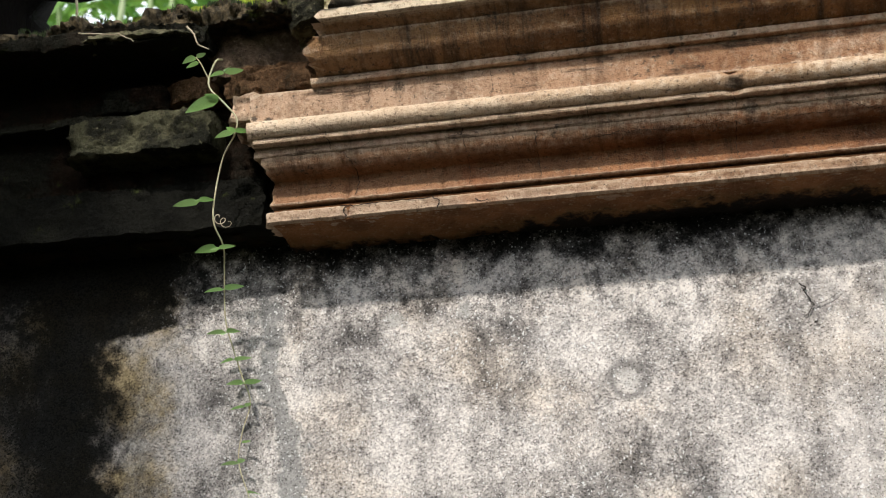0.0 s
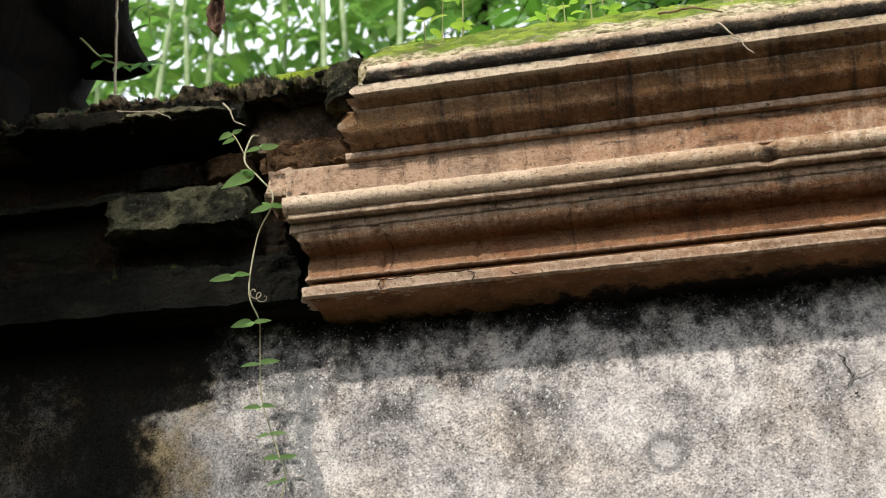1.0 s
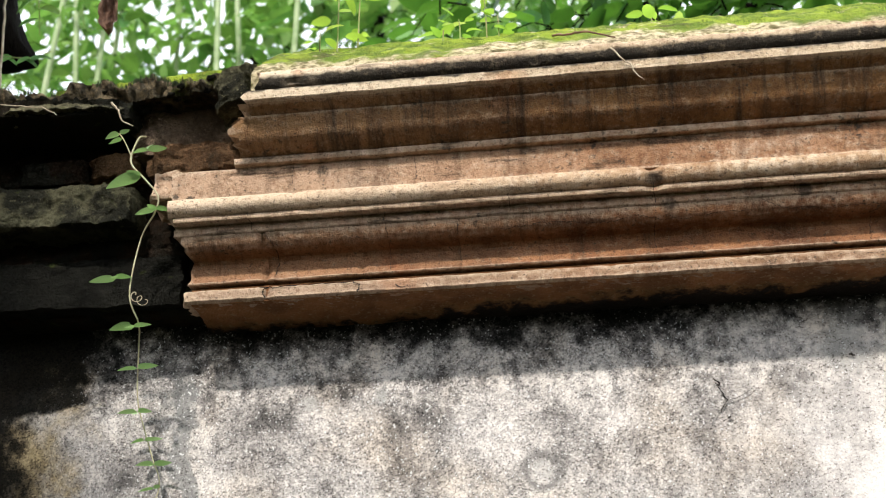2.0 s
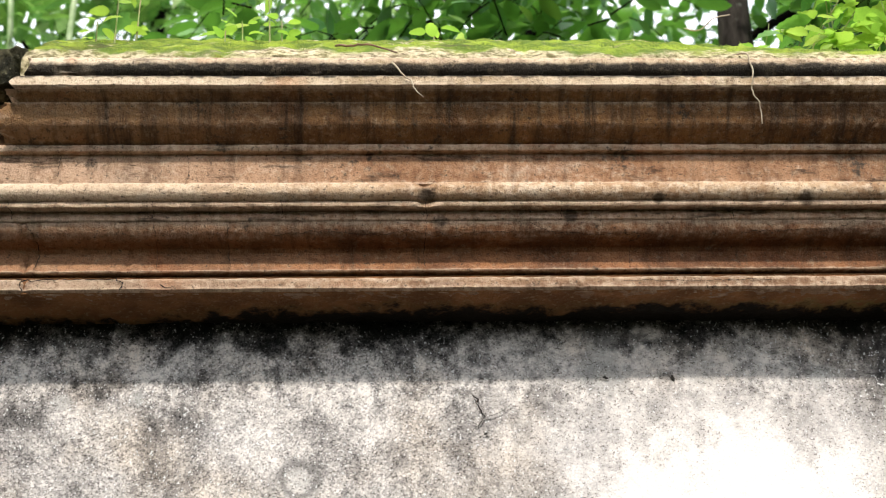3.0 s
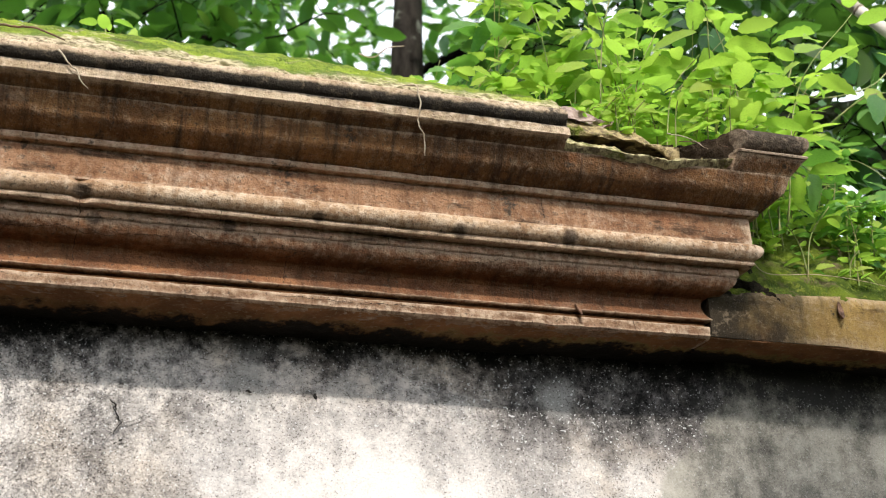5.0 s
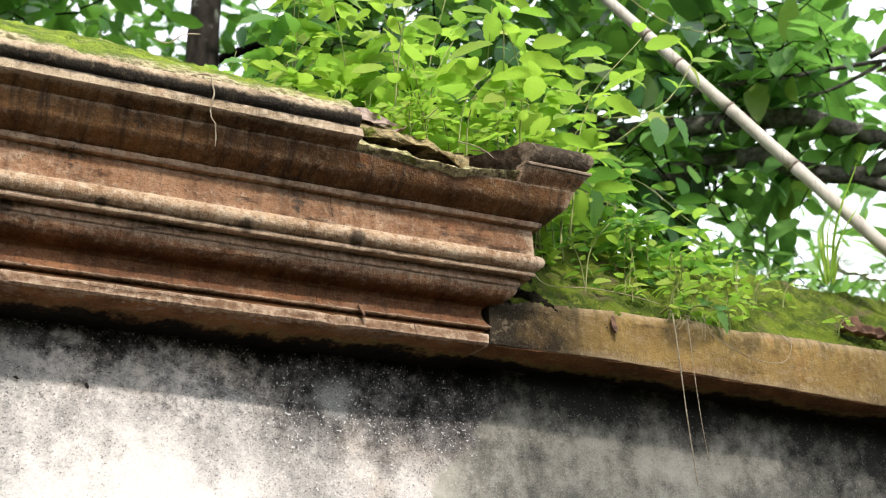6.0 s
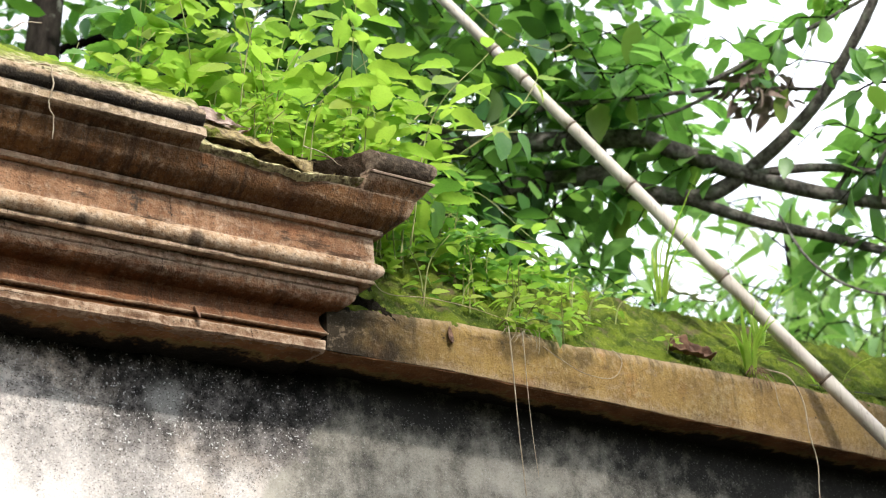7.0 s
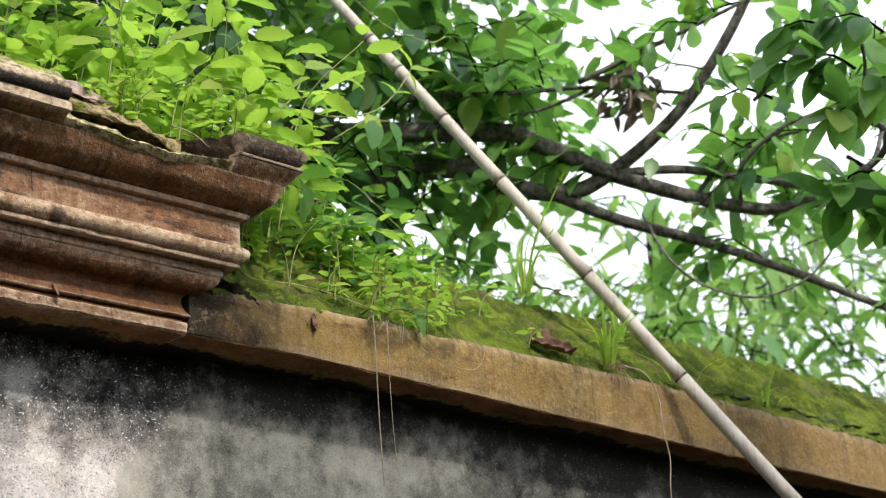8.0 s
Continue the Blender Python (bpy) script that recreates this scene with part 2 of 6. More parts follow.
        col = n.mix(n.math("MULTIPLY", inside, patchy), col, (0.022, 0.019, 0.015))
    if shade_end:
        # dark stain and painted shade at the angle of the cornice, painted shade to the right, and drips under the
        # mossy edge
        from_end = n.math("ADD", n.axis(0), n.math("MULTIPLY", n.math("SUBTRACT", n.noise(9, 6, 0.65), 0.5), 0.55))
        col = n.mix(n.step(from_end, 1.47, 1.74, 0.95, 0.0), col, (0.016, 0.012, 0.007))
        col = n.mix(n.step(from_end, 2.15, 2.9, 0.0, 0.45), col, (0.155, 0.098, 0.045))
        drip = n.step(n.math("ADD", n.math("MULTIPLY", run, 0.6), n.math("MULTIPLY", blotch, 0.4)), 0.46, 0.60)
        top = n.step(n.math("ADD", n.axis(2), n.math("MULTIPLY", n.math("SUBTRACT", cloud, 0.5), 0.10)), 2.625, 2.70)
        col = n.mix(n.math("MULTIPLY", drip, n.math("MULTIPLY", top, 0.75)), col, (0.060, 0.052, 0.022))
        for px, pz, pr in ((1.70, 2.650, 0.018), (1.87, 2.655, 0.050), (1.95, 2.665, 0.042), (2.04, 2.64, 0.036), (2.10, 2.66, 0.05), (1.92, 2.635, 0.025)):
            d = n.math("ADD", n.near(px, FASCIA_AT, pz), n.math("MULTIPLY", n.math("SUBTRACT", n.noise(30, 5, 0.65), 0.5), 1.6 * pr))
            col = n.mix(n.step(d, 0.25 * pr, pr, 0.6, 0.0), col, (0.085, 0.062, 0.024))
    # black stains of their own
    for px, py, pz, pr in STAINS:
        d = n.math("ADD", n.near(px, py, pz), n.math("MULTIPLY", n.math("SUBTRACT", fine, 0.5), 0.9 * pr))
        col = n.mix(n.step(d, 0.45 * pr, pr, 0.80, 0.0), col, (0.030, 0.022, 0.017))
    # grains and pits
    col = n.mix(n.step(n.noise(95, 5, 0.7, warp=0.3), 0.50, 0.64, 0, 0.55 * grain), col, (0.42, 0.33, 0.27), "MULTIPLY")
    col = n.mix(n.step(n.noise(60, 5, 0.7), 0.54, 0.68, 0, 0.22), col, (0.60, 0.45, 0.30))
    col = n.mix(n.step(grit, 0.57, 0.70, 0, 0.45 * grain), col, (0.10, 0.060, 0.036))
    col = n.mix(n.step(n.noise(290, 2, 0.5), 0.62, 0.74, 0, 0.15), col, (0.62, 0.52, 0.42))
    pit = n.step(n.noise(120, 4, 0.7), 0.59, 0.66)
    col = n.mix(n.math("MULTIPLY", pit, 0.7 * grain), col, (0.040, 0.029, 0.021))
    nor = n.bump(grit, 0.003, 0.8, n.bump(fine, 0.006, 0.8, n.bump(cloud, 0.012, 0.5)))
    return n.done(col, 0.88, nor, 0.25)


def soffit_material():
    """Brown underside, blackened from the wall outwards in ragged tongues by mould and painted shade."""
    n = Nodes("mould_and_shade_soffit")
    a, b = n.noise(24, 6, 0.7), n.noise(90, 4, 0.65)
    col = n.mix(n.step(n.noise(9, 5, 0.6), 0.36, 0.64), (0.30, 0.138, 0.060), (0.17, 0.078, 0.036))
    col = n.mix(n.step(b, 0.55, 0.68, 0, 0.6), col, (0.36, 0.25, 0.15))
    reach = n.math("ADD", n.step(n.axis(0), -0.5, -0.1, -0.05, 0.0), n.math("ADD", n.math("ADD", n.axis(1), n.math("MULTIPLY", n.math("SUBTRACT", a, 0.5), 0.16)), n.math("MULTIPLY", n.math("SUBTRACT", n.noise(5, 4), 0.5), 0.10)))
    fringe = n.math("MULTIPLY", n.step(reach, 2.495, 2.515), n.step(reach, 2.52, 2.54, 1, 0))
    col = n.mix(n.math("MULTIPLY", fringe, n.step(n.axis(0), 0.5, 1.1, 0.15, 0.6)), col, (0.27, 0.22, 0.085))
    # black near the wall: mould, with the recess's shade put into the colour
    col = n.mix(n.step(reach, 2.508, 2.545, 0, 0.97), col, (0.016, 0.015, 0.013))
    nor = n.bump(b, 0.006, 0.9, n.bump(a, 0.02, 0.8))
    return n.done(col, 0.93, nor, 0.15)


def moss_material(name, cover, stone, lush=1.0, front=None):
    n = Nodes(name)
    a, b = n.noise(8.5, 6, 0.65), n.noise(55, 4, 0.7)
    c = n.noise(260, 3, 0.6)
    green = n.mix(n.step(n.noise(15, 4), 0.35, 0.65), tuple(lush * v for v in (0.185, 0.240, 0.024)), tuple(lush * v for v in (0.070, 0.105, 0.016)))
    green = n.mix(n.step(b, 0.52, 0.66, 0, 0.6), green, (0.26, 0.28, 0.05))
    green = n.mix(n.step(c, 0.55, 0.70, 0, 0.6), green, (0.035, 0.045, 0.012))
    bare = n.mix(n.step(b, 0.40, 0.62), stone, (0.16, 0.12, 0.07))
    fac = n.step(n.math("ADD", n.math("MULTIPLY", a, 0.8), n.math("MULTIPLY", b, 0.2)), 0.60 - 0.3 * cover, 0.70 - 0.3 * cover)
    if front:
        back = n.math("ADD", n.axis(1), n.math("MULTIPLY", n.math("SUBTRACT", a, 0.5), 0.22))
        fac = n.math("MULTIPLY", fac, n.step(back, front, front + 0.05, 0.15, 1.0))
    col = n.mix(fac, bare, green)
    col = n.mix(n.step(n.noise(6, 5, 0.6), 0.58, 0.72, 0, 0.7), col, (0.06, 0.048, 0.028))
    nor = n.bump(c, 0.005, 0.9, n.bump(b, 0.014, 0.9))
    return n.done(col, 0.95, nor, 0.1)


def rubble_material(name, base, black):
    n = Nodes(name)
    a, b = n.noise(14, 6, 0.7), n.noise(90, 4, 0.7)
    col = n.mix(n.step(a, 0.4, 0.62), base, tuple(0.45 * v for v in base))
    col = n.mix(n.step(n.noise(7, 6, 0.65), 0.62 - 0.3 * black, 0.76 - 0.3 * black), col, (0.028, 0.027, 0.020))
    col = n.mix(n.step(n.noise(20, 5, 0.7), 0.62, 0.70, 0, 0.5), col, (0.09, 0.11, 0.03))
    col = n.mix(n.step(n.noise(130, 3, 0.6), 0.60, 0.70, 0, 0.55), col, tuple(2.2 * v for v in base))
    grit = n.noise(260, 3, 0.7)
    col = n.mix(n.step(grit, 0.52, 0.66, 0, 0.7), col, tuple(0.25 * v for v in base))
    nor = n.bump(grit, 0.006, 1.0, n.bump(b, 0.016, 1.0, n.bump(a, 0.04, 1.0)))
    return n.done(col, 0.98, nor, 0.05)


def bark_material(name, base, dark, lichen=0.4, scale=1.0, up=7):
    n = Nodes(name)
    ridge = n.noise(1.0, 6, 0.7, n.scaled(26 * scale, 26 * scale, up * scale))
    col = n.mix(n.step(ridge, 0.36, 0.64), dark, base)
    col = n.mix(n.step(n.noise(11 * scale, 5, 0.65), 0.62 - 0.2 * lichen, 0.74 - 0.2 * lichen, 0, 0.7), col, (0.26, 0.27, 0.22))
    return n.done(col, 0.95, n.bump(ridge, 0.02, 0.9), 0.05)


def bamboo_material():
    n = Nodes("weathered_bamboo")
    grain = n.noise(1.0, 5, 0.6, n.scaled(120, 120, 9))
    cloud = n.noise(7, 5, 0.6)
    col = n.mix(n.step(cloud, 0.35, 0.65), (0.62, 0.56, 0.48), (0.47, 0.41, 0.35))
    col = n.mix(n.step(grain, 0.50, 0.72, 0, 0.55), col, (0.22, 0.17, 0.13))
    col = n.mix(n.step(n.noise(34, 5, 0.7), 0.62, 0.74, 0, 0.6), col, (0.10, 0.08, 0.06))
    return n.done(col, 0.6, n.bump(grain, 0.002, 0.5), 0.4)


def leaf_material(name, light, dark, old=(0.22, 0.17, 0.04), through=0.45, gloss=0.4, islands=True):
    """Leaf tissue: varies leaf by leaf, shines a little and lets light through."""
    n = Nodes(name)
    if islands:
        rnd = n.t.nodes.new("ShaderNodeNewGeometry").outputs["Random Per Island"]
    else:
        rnd = n.t.nodes.new("ShaderNodeObjectInfo").outputs["Random"]
    col = n.mix(rnd, dark, light)
    col = n.mix(n.step(n.noise(30, 4, 0.6), 0.45, 0.7, 0, 0.35), col, tuple(0.6 * v for v in dark))
    col = n.mix(n.step(n.noise(14, 3, 0.5), 0.5, 0.68, 0, 0.3), col, light)
    hot = n.math("FRACT", n.math("MULTIPLY", rnd, 17.3))
    col = n.mix(n.step(hot, 0.93, 0.97, 0, 0.6), col, old)
    n.done(col, gloss, n.bump(n.noise(120, 3, 0.6), 0.002, 0.4), 0.45)
    tr = n.t.nodes.new("ShaderNodeBsdfTranslucent")
    glow = n.mix(0.5, col, (0.19, 0.42, 0.03))
    n.t.links.new(glow, tr.inputs["Color"])
    mix = n.t.nodes.new("ShaderNodeMixShader")
    mix.inputs[0].default_value = through
    n.t.links.new(n.bsdf.outputs[0], mix.inputs[1])
    n.t.links.new(tr.outputs[0], mix.inputs[2])
    n.t.links.new(mix.outputs[0], n.out.inputs["Surface"])
    return n.m


def plain_material(name, a, b, scale=20, rough=0.8, relief=0.002):
    n = Nodes(name)
    k = n.noise(scale, 5, 0.65)
    return n.done(n.mix(n.step(k, 0.36, 0.64), a, b), rough, n.bump(k, relief, 0.8), 0.3)


def soil_material():
    n = Nodes("leaf_litter_soil")
    a, b = n.noise(0.8, 6, 0.65), n.noise(14, 6, 0.7)
    col = n.mix(n.step(a, 0.4, 0.6), (0.028, 0.020, 0.013), (0.018, 0.022, 0.009))
    col = n.mix(n.step(b, 0.5, 0.7, 0, 0.7), col, (0.060, 0.044, 0.028))
    return n.done(col, 0.95, n.bump(b, 0.03, 0.8), 0.1)


M_PLASTER = plaster_material()
M_TERRA = cornice_material("terracotta_render", (0.290, 0.130, 0.058), (0.140, 0.058, 0.026), (0.36, 0.20, 0.11), 0.62, 0.34, 0.70, 0.6, 0.40, lie=0.45)
M_TERRA_WORN = cornice_material("worn_terracotta_render", (0.41, 0.228, 0.128), (0.25, 0.124, 0.062), (0.56, 0.40, 0.28), 0.76, 0.58, 0.45, 0.75)
M_TORUS = cornice_material("rubbed_lime_render", (0.58, 0.40, 0.25), (0.37, 0.22, 0.120), (0.76, 0.61, 0.45), 0.36, 0.8, 0.25, 0.95)
M_FACE = cornice_material("rubbed_fascia_render", (0.33, 0.20, 0.120), (0.21, 0.115, 0.064), (0.47, 0.345, 0.25), 0.42, 0.6, 0.4, 0.75)
M_CYMA = cornice_material("streaked_terracotta_render", (0.275, 0.136, 0.050), (0.138, 0.062, 0.022), (0.37, 0.215, 0.108), 0.78, 0.42, 0.95, 0.6, 0.50, lie=0.30)
M_ROLL = cornice_material("blackened_lime_render", (0.57, 0.445, 0.30), (0.34, 0.245, 0.145), (0.73, 0.61, 0.45), 0.66, 0.62, 0.4, 0.7, band=(2.926, 2.956), lie=0.6)
M_OCHRE = cornice_material("ochre_render", (0.43, 0.275, 0.085), (0.26, 0.160, 0.052), (0.52, 0.385, 0.165), 0.50, 0.6, 0.55, 0.4, 0.0, lie=0.5, grain=0.45, shade_end=True)
M_CORNER = cornice_material("brown_weathered_render", (0.070, 0.052, 0.034), (0.034, 0.025, 0.016), (0.12, 0.095, 0.065), 0.8, 0.4, 0.3, 0.35)
M_CORNER_LIP = cornice_material("grey_brown_lip", (0.150, 0.110, 0.072), (0.075, 0.053, 0.033), (0.24, 0.19, 0.135), 0.75, 0.5, 0.4, 0.7)
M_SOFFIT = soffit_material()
M_CAP = moss_material("mossy_cap", 0.85, (0.66, 0.54, 0.36), 1.5, front=2.285)
M_MOSS_DARK = moss_material("dark_cushion_moss", 0.12, (0.060, 0.050, 0.034))
M_MOSS_BRIGHT = moss_material("bright_moss", 1.0, (0.30, 0.25, 0.13), 1.4)
M_MOSS = moss_material("thick_moss", 0.78, (0.13, 0.105, 0.055), 0.80)
M_RUBBLE = rubble_material("broken_brick_core", (0.042, 0.027, 0.018), 0.65)
M_BLACK_RUBBLE = rubble_material("blackened_rubble", (0.034, 0.027, 0.019), 0.85)
M_CRUMB_DARK = rubble_material("dark_crumbling_soil", (0.070, 0.048, 0.030), 0.35)
M_CRUMB = rubble_material("crumbled_brown_bed", (0.20, 0.155, 0.085), 0.30)
M_GREY_RUIN = rubble_material("dim_grey_render", (0.022, 0.021, 0.017), 0.40)
M_RUST_RUIN = rubble_material("rust_brown_mortar", (0.20, 0.115, 0.062), 0.25)
M_BRICK_RUIN = rubble_material("brown_broken_brick", (0.30, 0.21, 0.145), 0.22)
M_LEDGE = rubble_material("grey_lichened_ledge", (0.15, 0.14, 0.085), 0.50)
M_LICHEN = rubble_material("lichen_grey_render", (0.22, 0.20, 0.12), 0.55)
M_BED = moss_material("mossy_ochre_bed", 0.22, (0.44, 0.34, 0.17))
M_BREAK = moss_material("lichen_yellow_break", 0.16, (0.62, 0.54, 0.29))
M_BARK = bark_material("grey_bark", (0.042, 0.035, 0.029), (0.016, 0.013, 0.011), 0.2)
M_LIMB = bark_material("lichened_limb_bark", (0.21, 0.19, 0.17), (0.075, 0.065, 0.058), 0.50, 1.6, 24)
M_BARK_DARK = bark_material("dark_bark", (0.008, 0.0065, 0.005), (0.004, 0.003, 0.003), -0.5)
M_BAMBOO = bamboo_material()
M_LEAF_VINE = leaf_material("vine_leaf", (0.46, 0.64, 0.34), (0.30, 0.50, 0.22), (0.46, 0.58, 0.28), 0.45, 0.40, False)
M_LEAF_WEED = leaf_material("weed_leaf", (0.620, 0.760, 0.120), (0.330, 0.530, 0.080), (0.60, 0.64, 0.14), 0.62, 0.42, False)
M_LEAF_WEED_DEEP = leaf_material("deep_green_weed_leaf", (0.200, 0.400, 0.085), (0.065, 0.195, 0.050), (0.30, 0.42, 0.08), 0.50, 0.40, False)
M_LEAF_TREE = leaf_material("tree_leaves", (0.320, 0.590, 0.150), (0.030, 0.130, 0.045), (0.40, 0.46, 0.08), 0.60, 0.28)
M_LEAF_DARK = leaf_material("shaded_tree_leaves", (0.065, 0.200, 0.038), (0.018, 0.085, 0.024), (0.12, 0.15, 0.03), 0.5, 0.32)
# darker copy of the tree leaves: the crown's inner shade is in the colour
M_LEAF_DEPTH = leaf_material("shade_tinted_inner_leaves", (0.052, 0.150, 0.040), (0.012, 0.052, 0.020), (0.09, 0.12, 0.03), 0.42, 0.32)
# very dark leaves for the unseen light-blocking crowns, to bounce little light
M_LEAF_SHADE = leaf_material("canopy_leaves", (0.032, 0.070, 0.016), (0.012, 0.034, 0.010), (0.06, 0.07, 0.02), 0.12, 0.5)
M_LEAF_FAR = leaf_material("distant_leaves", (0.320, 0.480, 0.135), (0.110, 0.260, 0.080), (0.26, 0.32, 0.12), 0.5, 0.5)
M_STEM = plain_material("green_stem", (0.24, 0.32, 0.09), (0.32, 0.28, 0.13), 60, 0.6)
M_VINE_STEM = plain_material("pale_vine_stem", (0.50, 0.48, 0.30), (0.40, 0.33, 0.20), 60, 0.6)
M_ROOT = plain_material("pale_root", (0.50, 0.42, 0.30), (0.33, 0.25, 0.17), 60, 0.75)
M_DEAD = plain_material("dead_leaf_brown", (0.24, 0.13, 0.08), (0.11, 0.06, 0.04), 40, 0.75, 0.006)
M_DEAD_PALE = plain_material("dry_leaf_mauve", (0.42, 0.32, 0.27), (0.21, 0.14, 0.12), 40, 0.75, 0.006)
M_CRACK = plain_material("crack_shadowed_core", (0.030, 0.024, 0.020), (0.012, 0.010, 0.009), 60, 0.95)
M_SCRAP = plain_material("white_plastic", (0.86, 0.87, 0.88), (0.74, 0.77, 0.78), 30, 0.35, 0.003)
M_NODE = plain_material("bamboo_joint", (0.20, 0.15, 0.11), (0.09, 0.07, 0.05), 60, 0.7)
M_STALK = plain_material("pale_bamboo_culm", (0.33, 0.39, 0.21), (0.20, 0.28, 0.11), 8, 0.5)
M_SOIL = soil_material()


# ---------------------------------------------------------------- mesh helpers
def mesh_data(name, verts, faces, material, smooth=True):
    me = bpy.data.meshes.new(name)
    me.from_pydata([tuple(v) for v in verts], [], [tuple(f) for f in faces])
    me.materials.append(material)
    if smooth:
        me.polygons.foreach_set("use_smooth", [True] * len(me.polygons))
    me.update()
    return me


def part(name, me, parent=None, label=""):
    ob = new(name, me)
    if parent is not None:
        ob.parent = parent
    return tagged(ob, label=label)


def thing(name, place, label, category, group="", kind=""):
    ob = new(name)
    ob.empty_display_size = 0.05
    ob.location = place
    return tagged(ob, label, category, group, kind)


def hang_under(parent, ob):
    """Parent a mesh that was built in world coordinates."""
    ob.parent = parent
    ob.matrix_parent_inverse = Matrix.Translation(parent.location).inverted()
    return ob


def rough(v, scale, octaves=3):
    return noise.fractal(Vector(v) * scale, 1.0, 2.1, octaves)


def spline(points, n):
    """n points along a smooth curve through the given ones."""
    p = np.array(points, float)
    p = np.vstack([2 * p[0] - p[1], p, 2 * p[-1] - p[-2]])
    out = []
    segs = len(p) - 3
    for s in np.linspace(0, segs - 1e-6, n):
        i, u = int(s), s - int(s)
        a, b, c, d = p[i:i + 4]
        out.append(0.5 * (2 * b + (c - a) * u + (2 * a - 5 * b + 4 * c - d) * u * u + (3 * b - a - 3 * c + d) * u ** 3))
    return np.array(out)


def tube(points, radii, sides=8, bumpy=0.0, seed=0.0):
    """Vertices and faces of a closed tube along points."""
    pts = [Vector(p) for p in points]
    verts, faces = [], []
    side = Vector((0.31, 0.77, 0.55))
    for i, p in enumerate(pts):
        way = (pts[min(i + 1, len(pts) - 1)] - pts[max(i - 1, 0)]).normalized()
        u = (side - way * side.dot(way)).normalized()
        side = u
        v = way.cross(u)
        for k in range(sides):
            a = 2 * math.pi * k / sides
            r = radii[i]
            if bumpy:
                r *= 1 + bumpy * noise.noise(p * 9 + Vector((3 * math.cos(a) + seed, 3 * math.sin(a), 0)))
            verts.append(p + u * (r * math.cos(a)) + v * (r * math.sin(a)))
        if i:
            for k in range(sides):
                j, b = (k + 1) % sides, (i - 1) * sides
                faces.append((b + k, b + j, b + sides + j, b + sides + k))
    faces.append(tuple(range(sides))[::-1])
    last = (len(pts) - 1) * sides
    faces.append(tuple(last + k for k in range(sides)))
    return verts, faces


def joined(pieces):
    verts, faces = [], []
    for v, f in pieces:
        o = len(verts)
        verts.extend(v)
        faces.extend(tuple(i + o for i in q) for q in f)
    return verts, faces


def leaf_shape(width=0.5, fold=0.12, curl=0.18, tip=1.6, rows=6, wave=0.0, blunt=False):
    """One leaf of length 1 along +y, face up: folded at the midrib, curling down to a pointed tip."""
    verts, faces = [], []
    for i in range(rows + 1):
        s = i / rows
        w = width * 0.5 * (2.5 * s ** 0.5 * (1 - s) ** 0.9 if 0 < s < 1 else 0.0)
        if blunt and 0 < s < 1:
            w = width * 0.5 * math.sin(math.pi * s ** 1.15) ** 0.75
        z = -curl * s * s
        ripple = wave * math.sin(s * 11)
        verts += [(-w, s, z + fold * w * 2 + ripple), (0, s, z), (w, s, z + fold * w * 2 - ripple)]
    for i in range(rows):
        b = 3 * i
        if i == 0:
            faces += [(1, 5, 4), (1, 4, 3)]
        elif i == rows - 1:
            faces += [(b, b + 1, b + 4), (b + 1, b + 2, b + 4)]
        else:
            faces += [(b, b + 1, b + 4, b + 3), (b + 1, b + 2, b + 5, b + 4)]
    keep = sorted({i for f in faces for i in f})
    at = {k: i for i, k in enumerate(keep)}
    return np.array([verts[k] for k in keep]), [tuple(at[i] for i in f) for f in faces]


def toothed_leaf(width=0.55, fold=0.12, curl=0.2, teeth=0.075, rows=11):
    """One weed leaf of length 1 along +y: broad towards its base, drawn out to a tip, with a saw-toothed rim."""
    verts, faces = [(0, 0, 0)], []
    for i in range(1, rows):
        s = i / rows
        w = width * 0.5 * 1.62 * s ** 0.55 * (1 - s) ** 0.85 * 1.25
        w *= 1 + (teeth if i % 2 else -teeth)
        back = 0.035 if i % 2 else 0.0
        z = -curl * s * s
        verts += [(-w, s + back, z + fold * 2 * w + 0.02 * math.sin(7 * s)), (0, s, z), (w, s + back, z + fold * 2 * w - 0.02 * math.sin(7 * s))]
    verts.append((0, 1, -curl))
    faces += [(0, 2, 1), (0, 3, 2)]
    for i in range(rows - 2):
        b = 1 + 3 * i
        faces += [(b, b + 1, b + 4, b + 3), (b + 1, b + 2, b + 5, b + 4)]
    b, t = 1 + 3 * (rows - 2), len(verts) - 1
    faces += [(b, b + 1, t), (b + 1, b + 2, t)]
    return np.array(verts, float), faces


def leaf_pose(place, way, face, size):
    """The matrix that lays a leaf at a place: along way, its upper side towards face."""
    y = Vector(way).normalized()
    z = Vector(face) - y * Vector(face).dot(y)
    z = z.normalized() if z.length > 1e-4 else Vector((0, 0, 1)).cross(y).cross(y).normalized()
    x = y.cross(z)
    return Matrix.Translation(place) @ Matrix((x, y, z)).transposed().to_4x4() @ Matrix.Diagonal((size, size, size, 1))


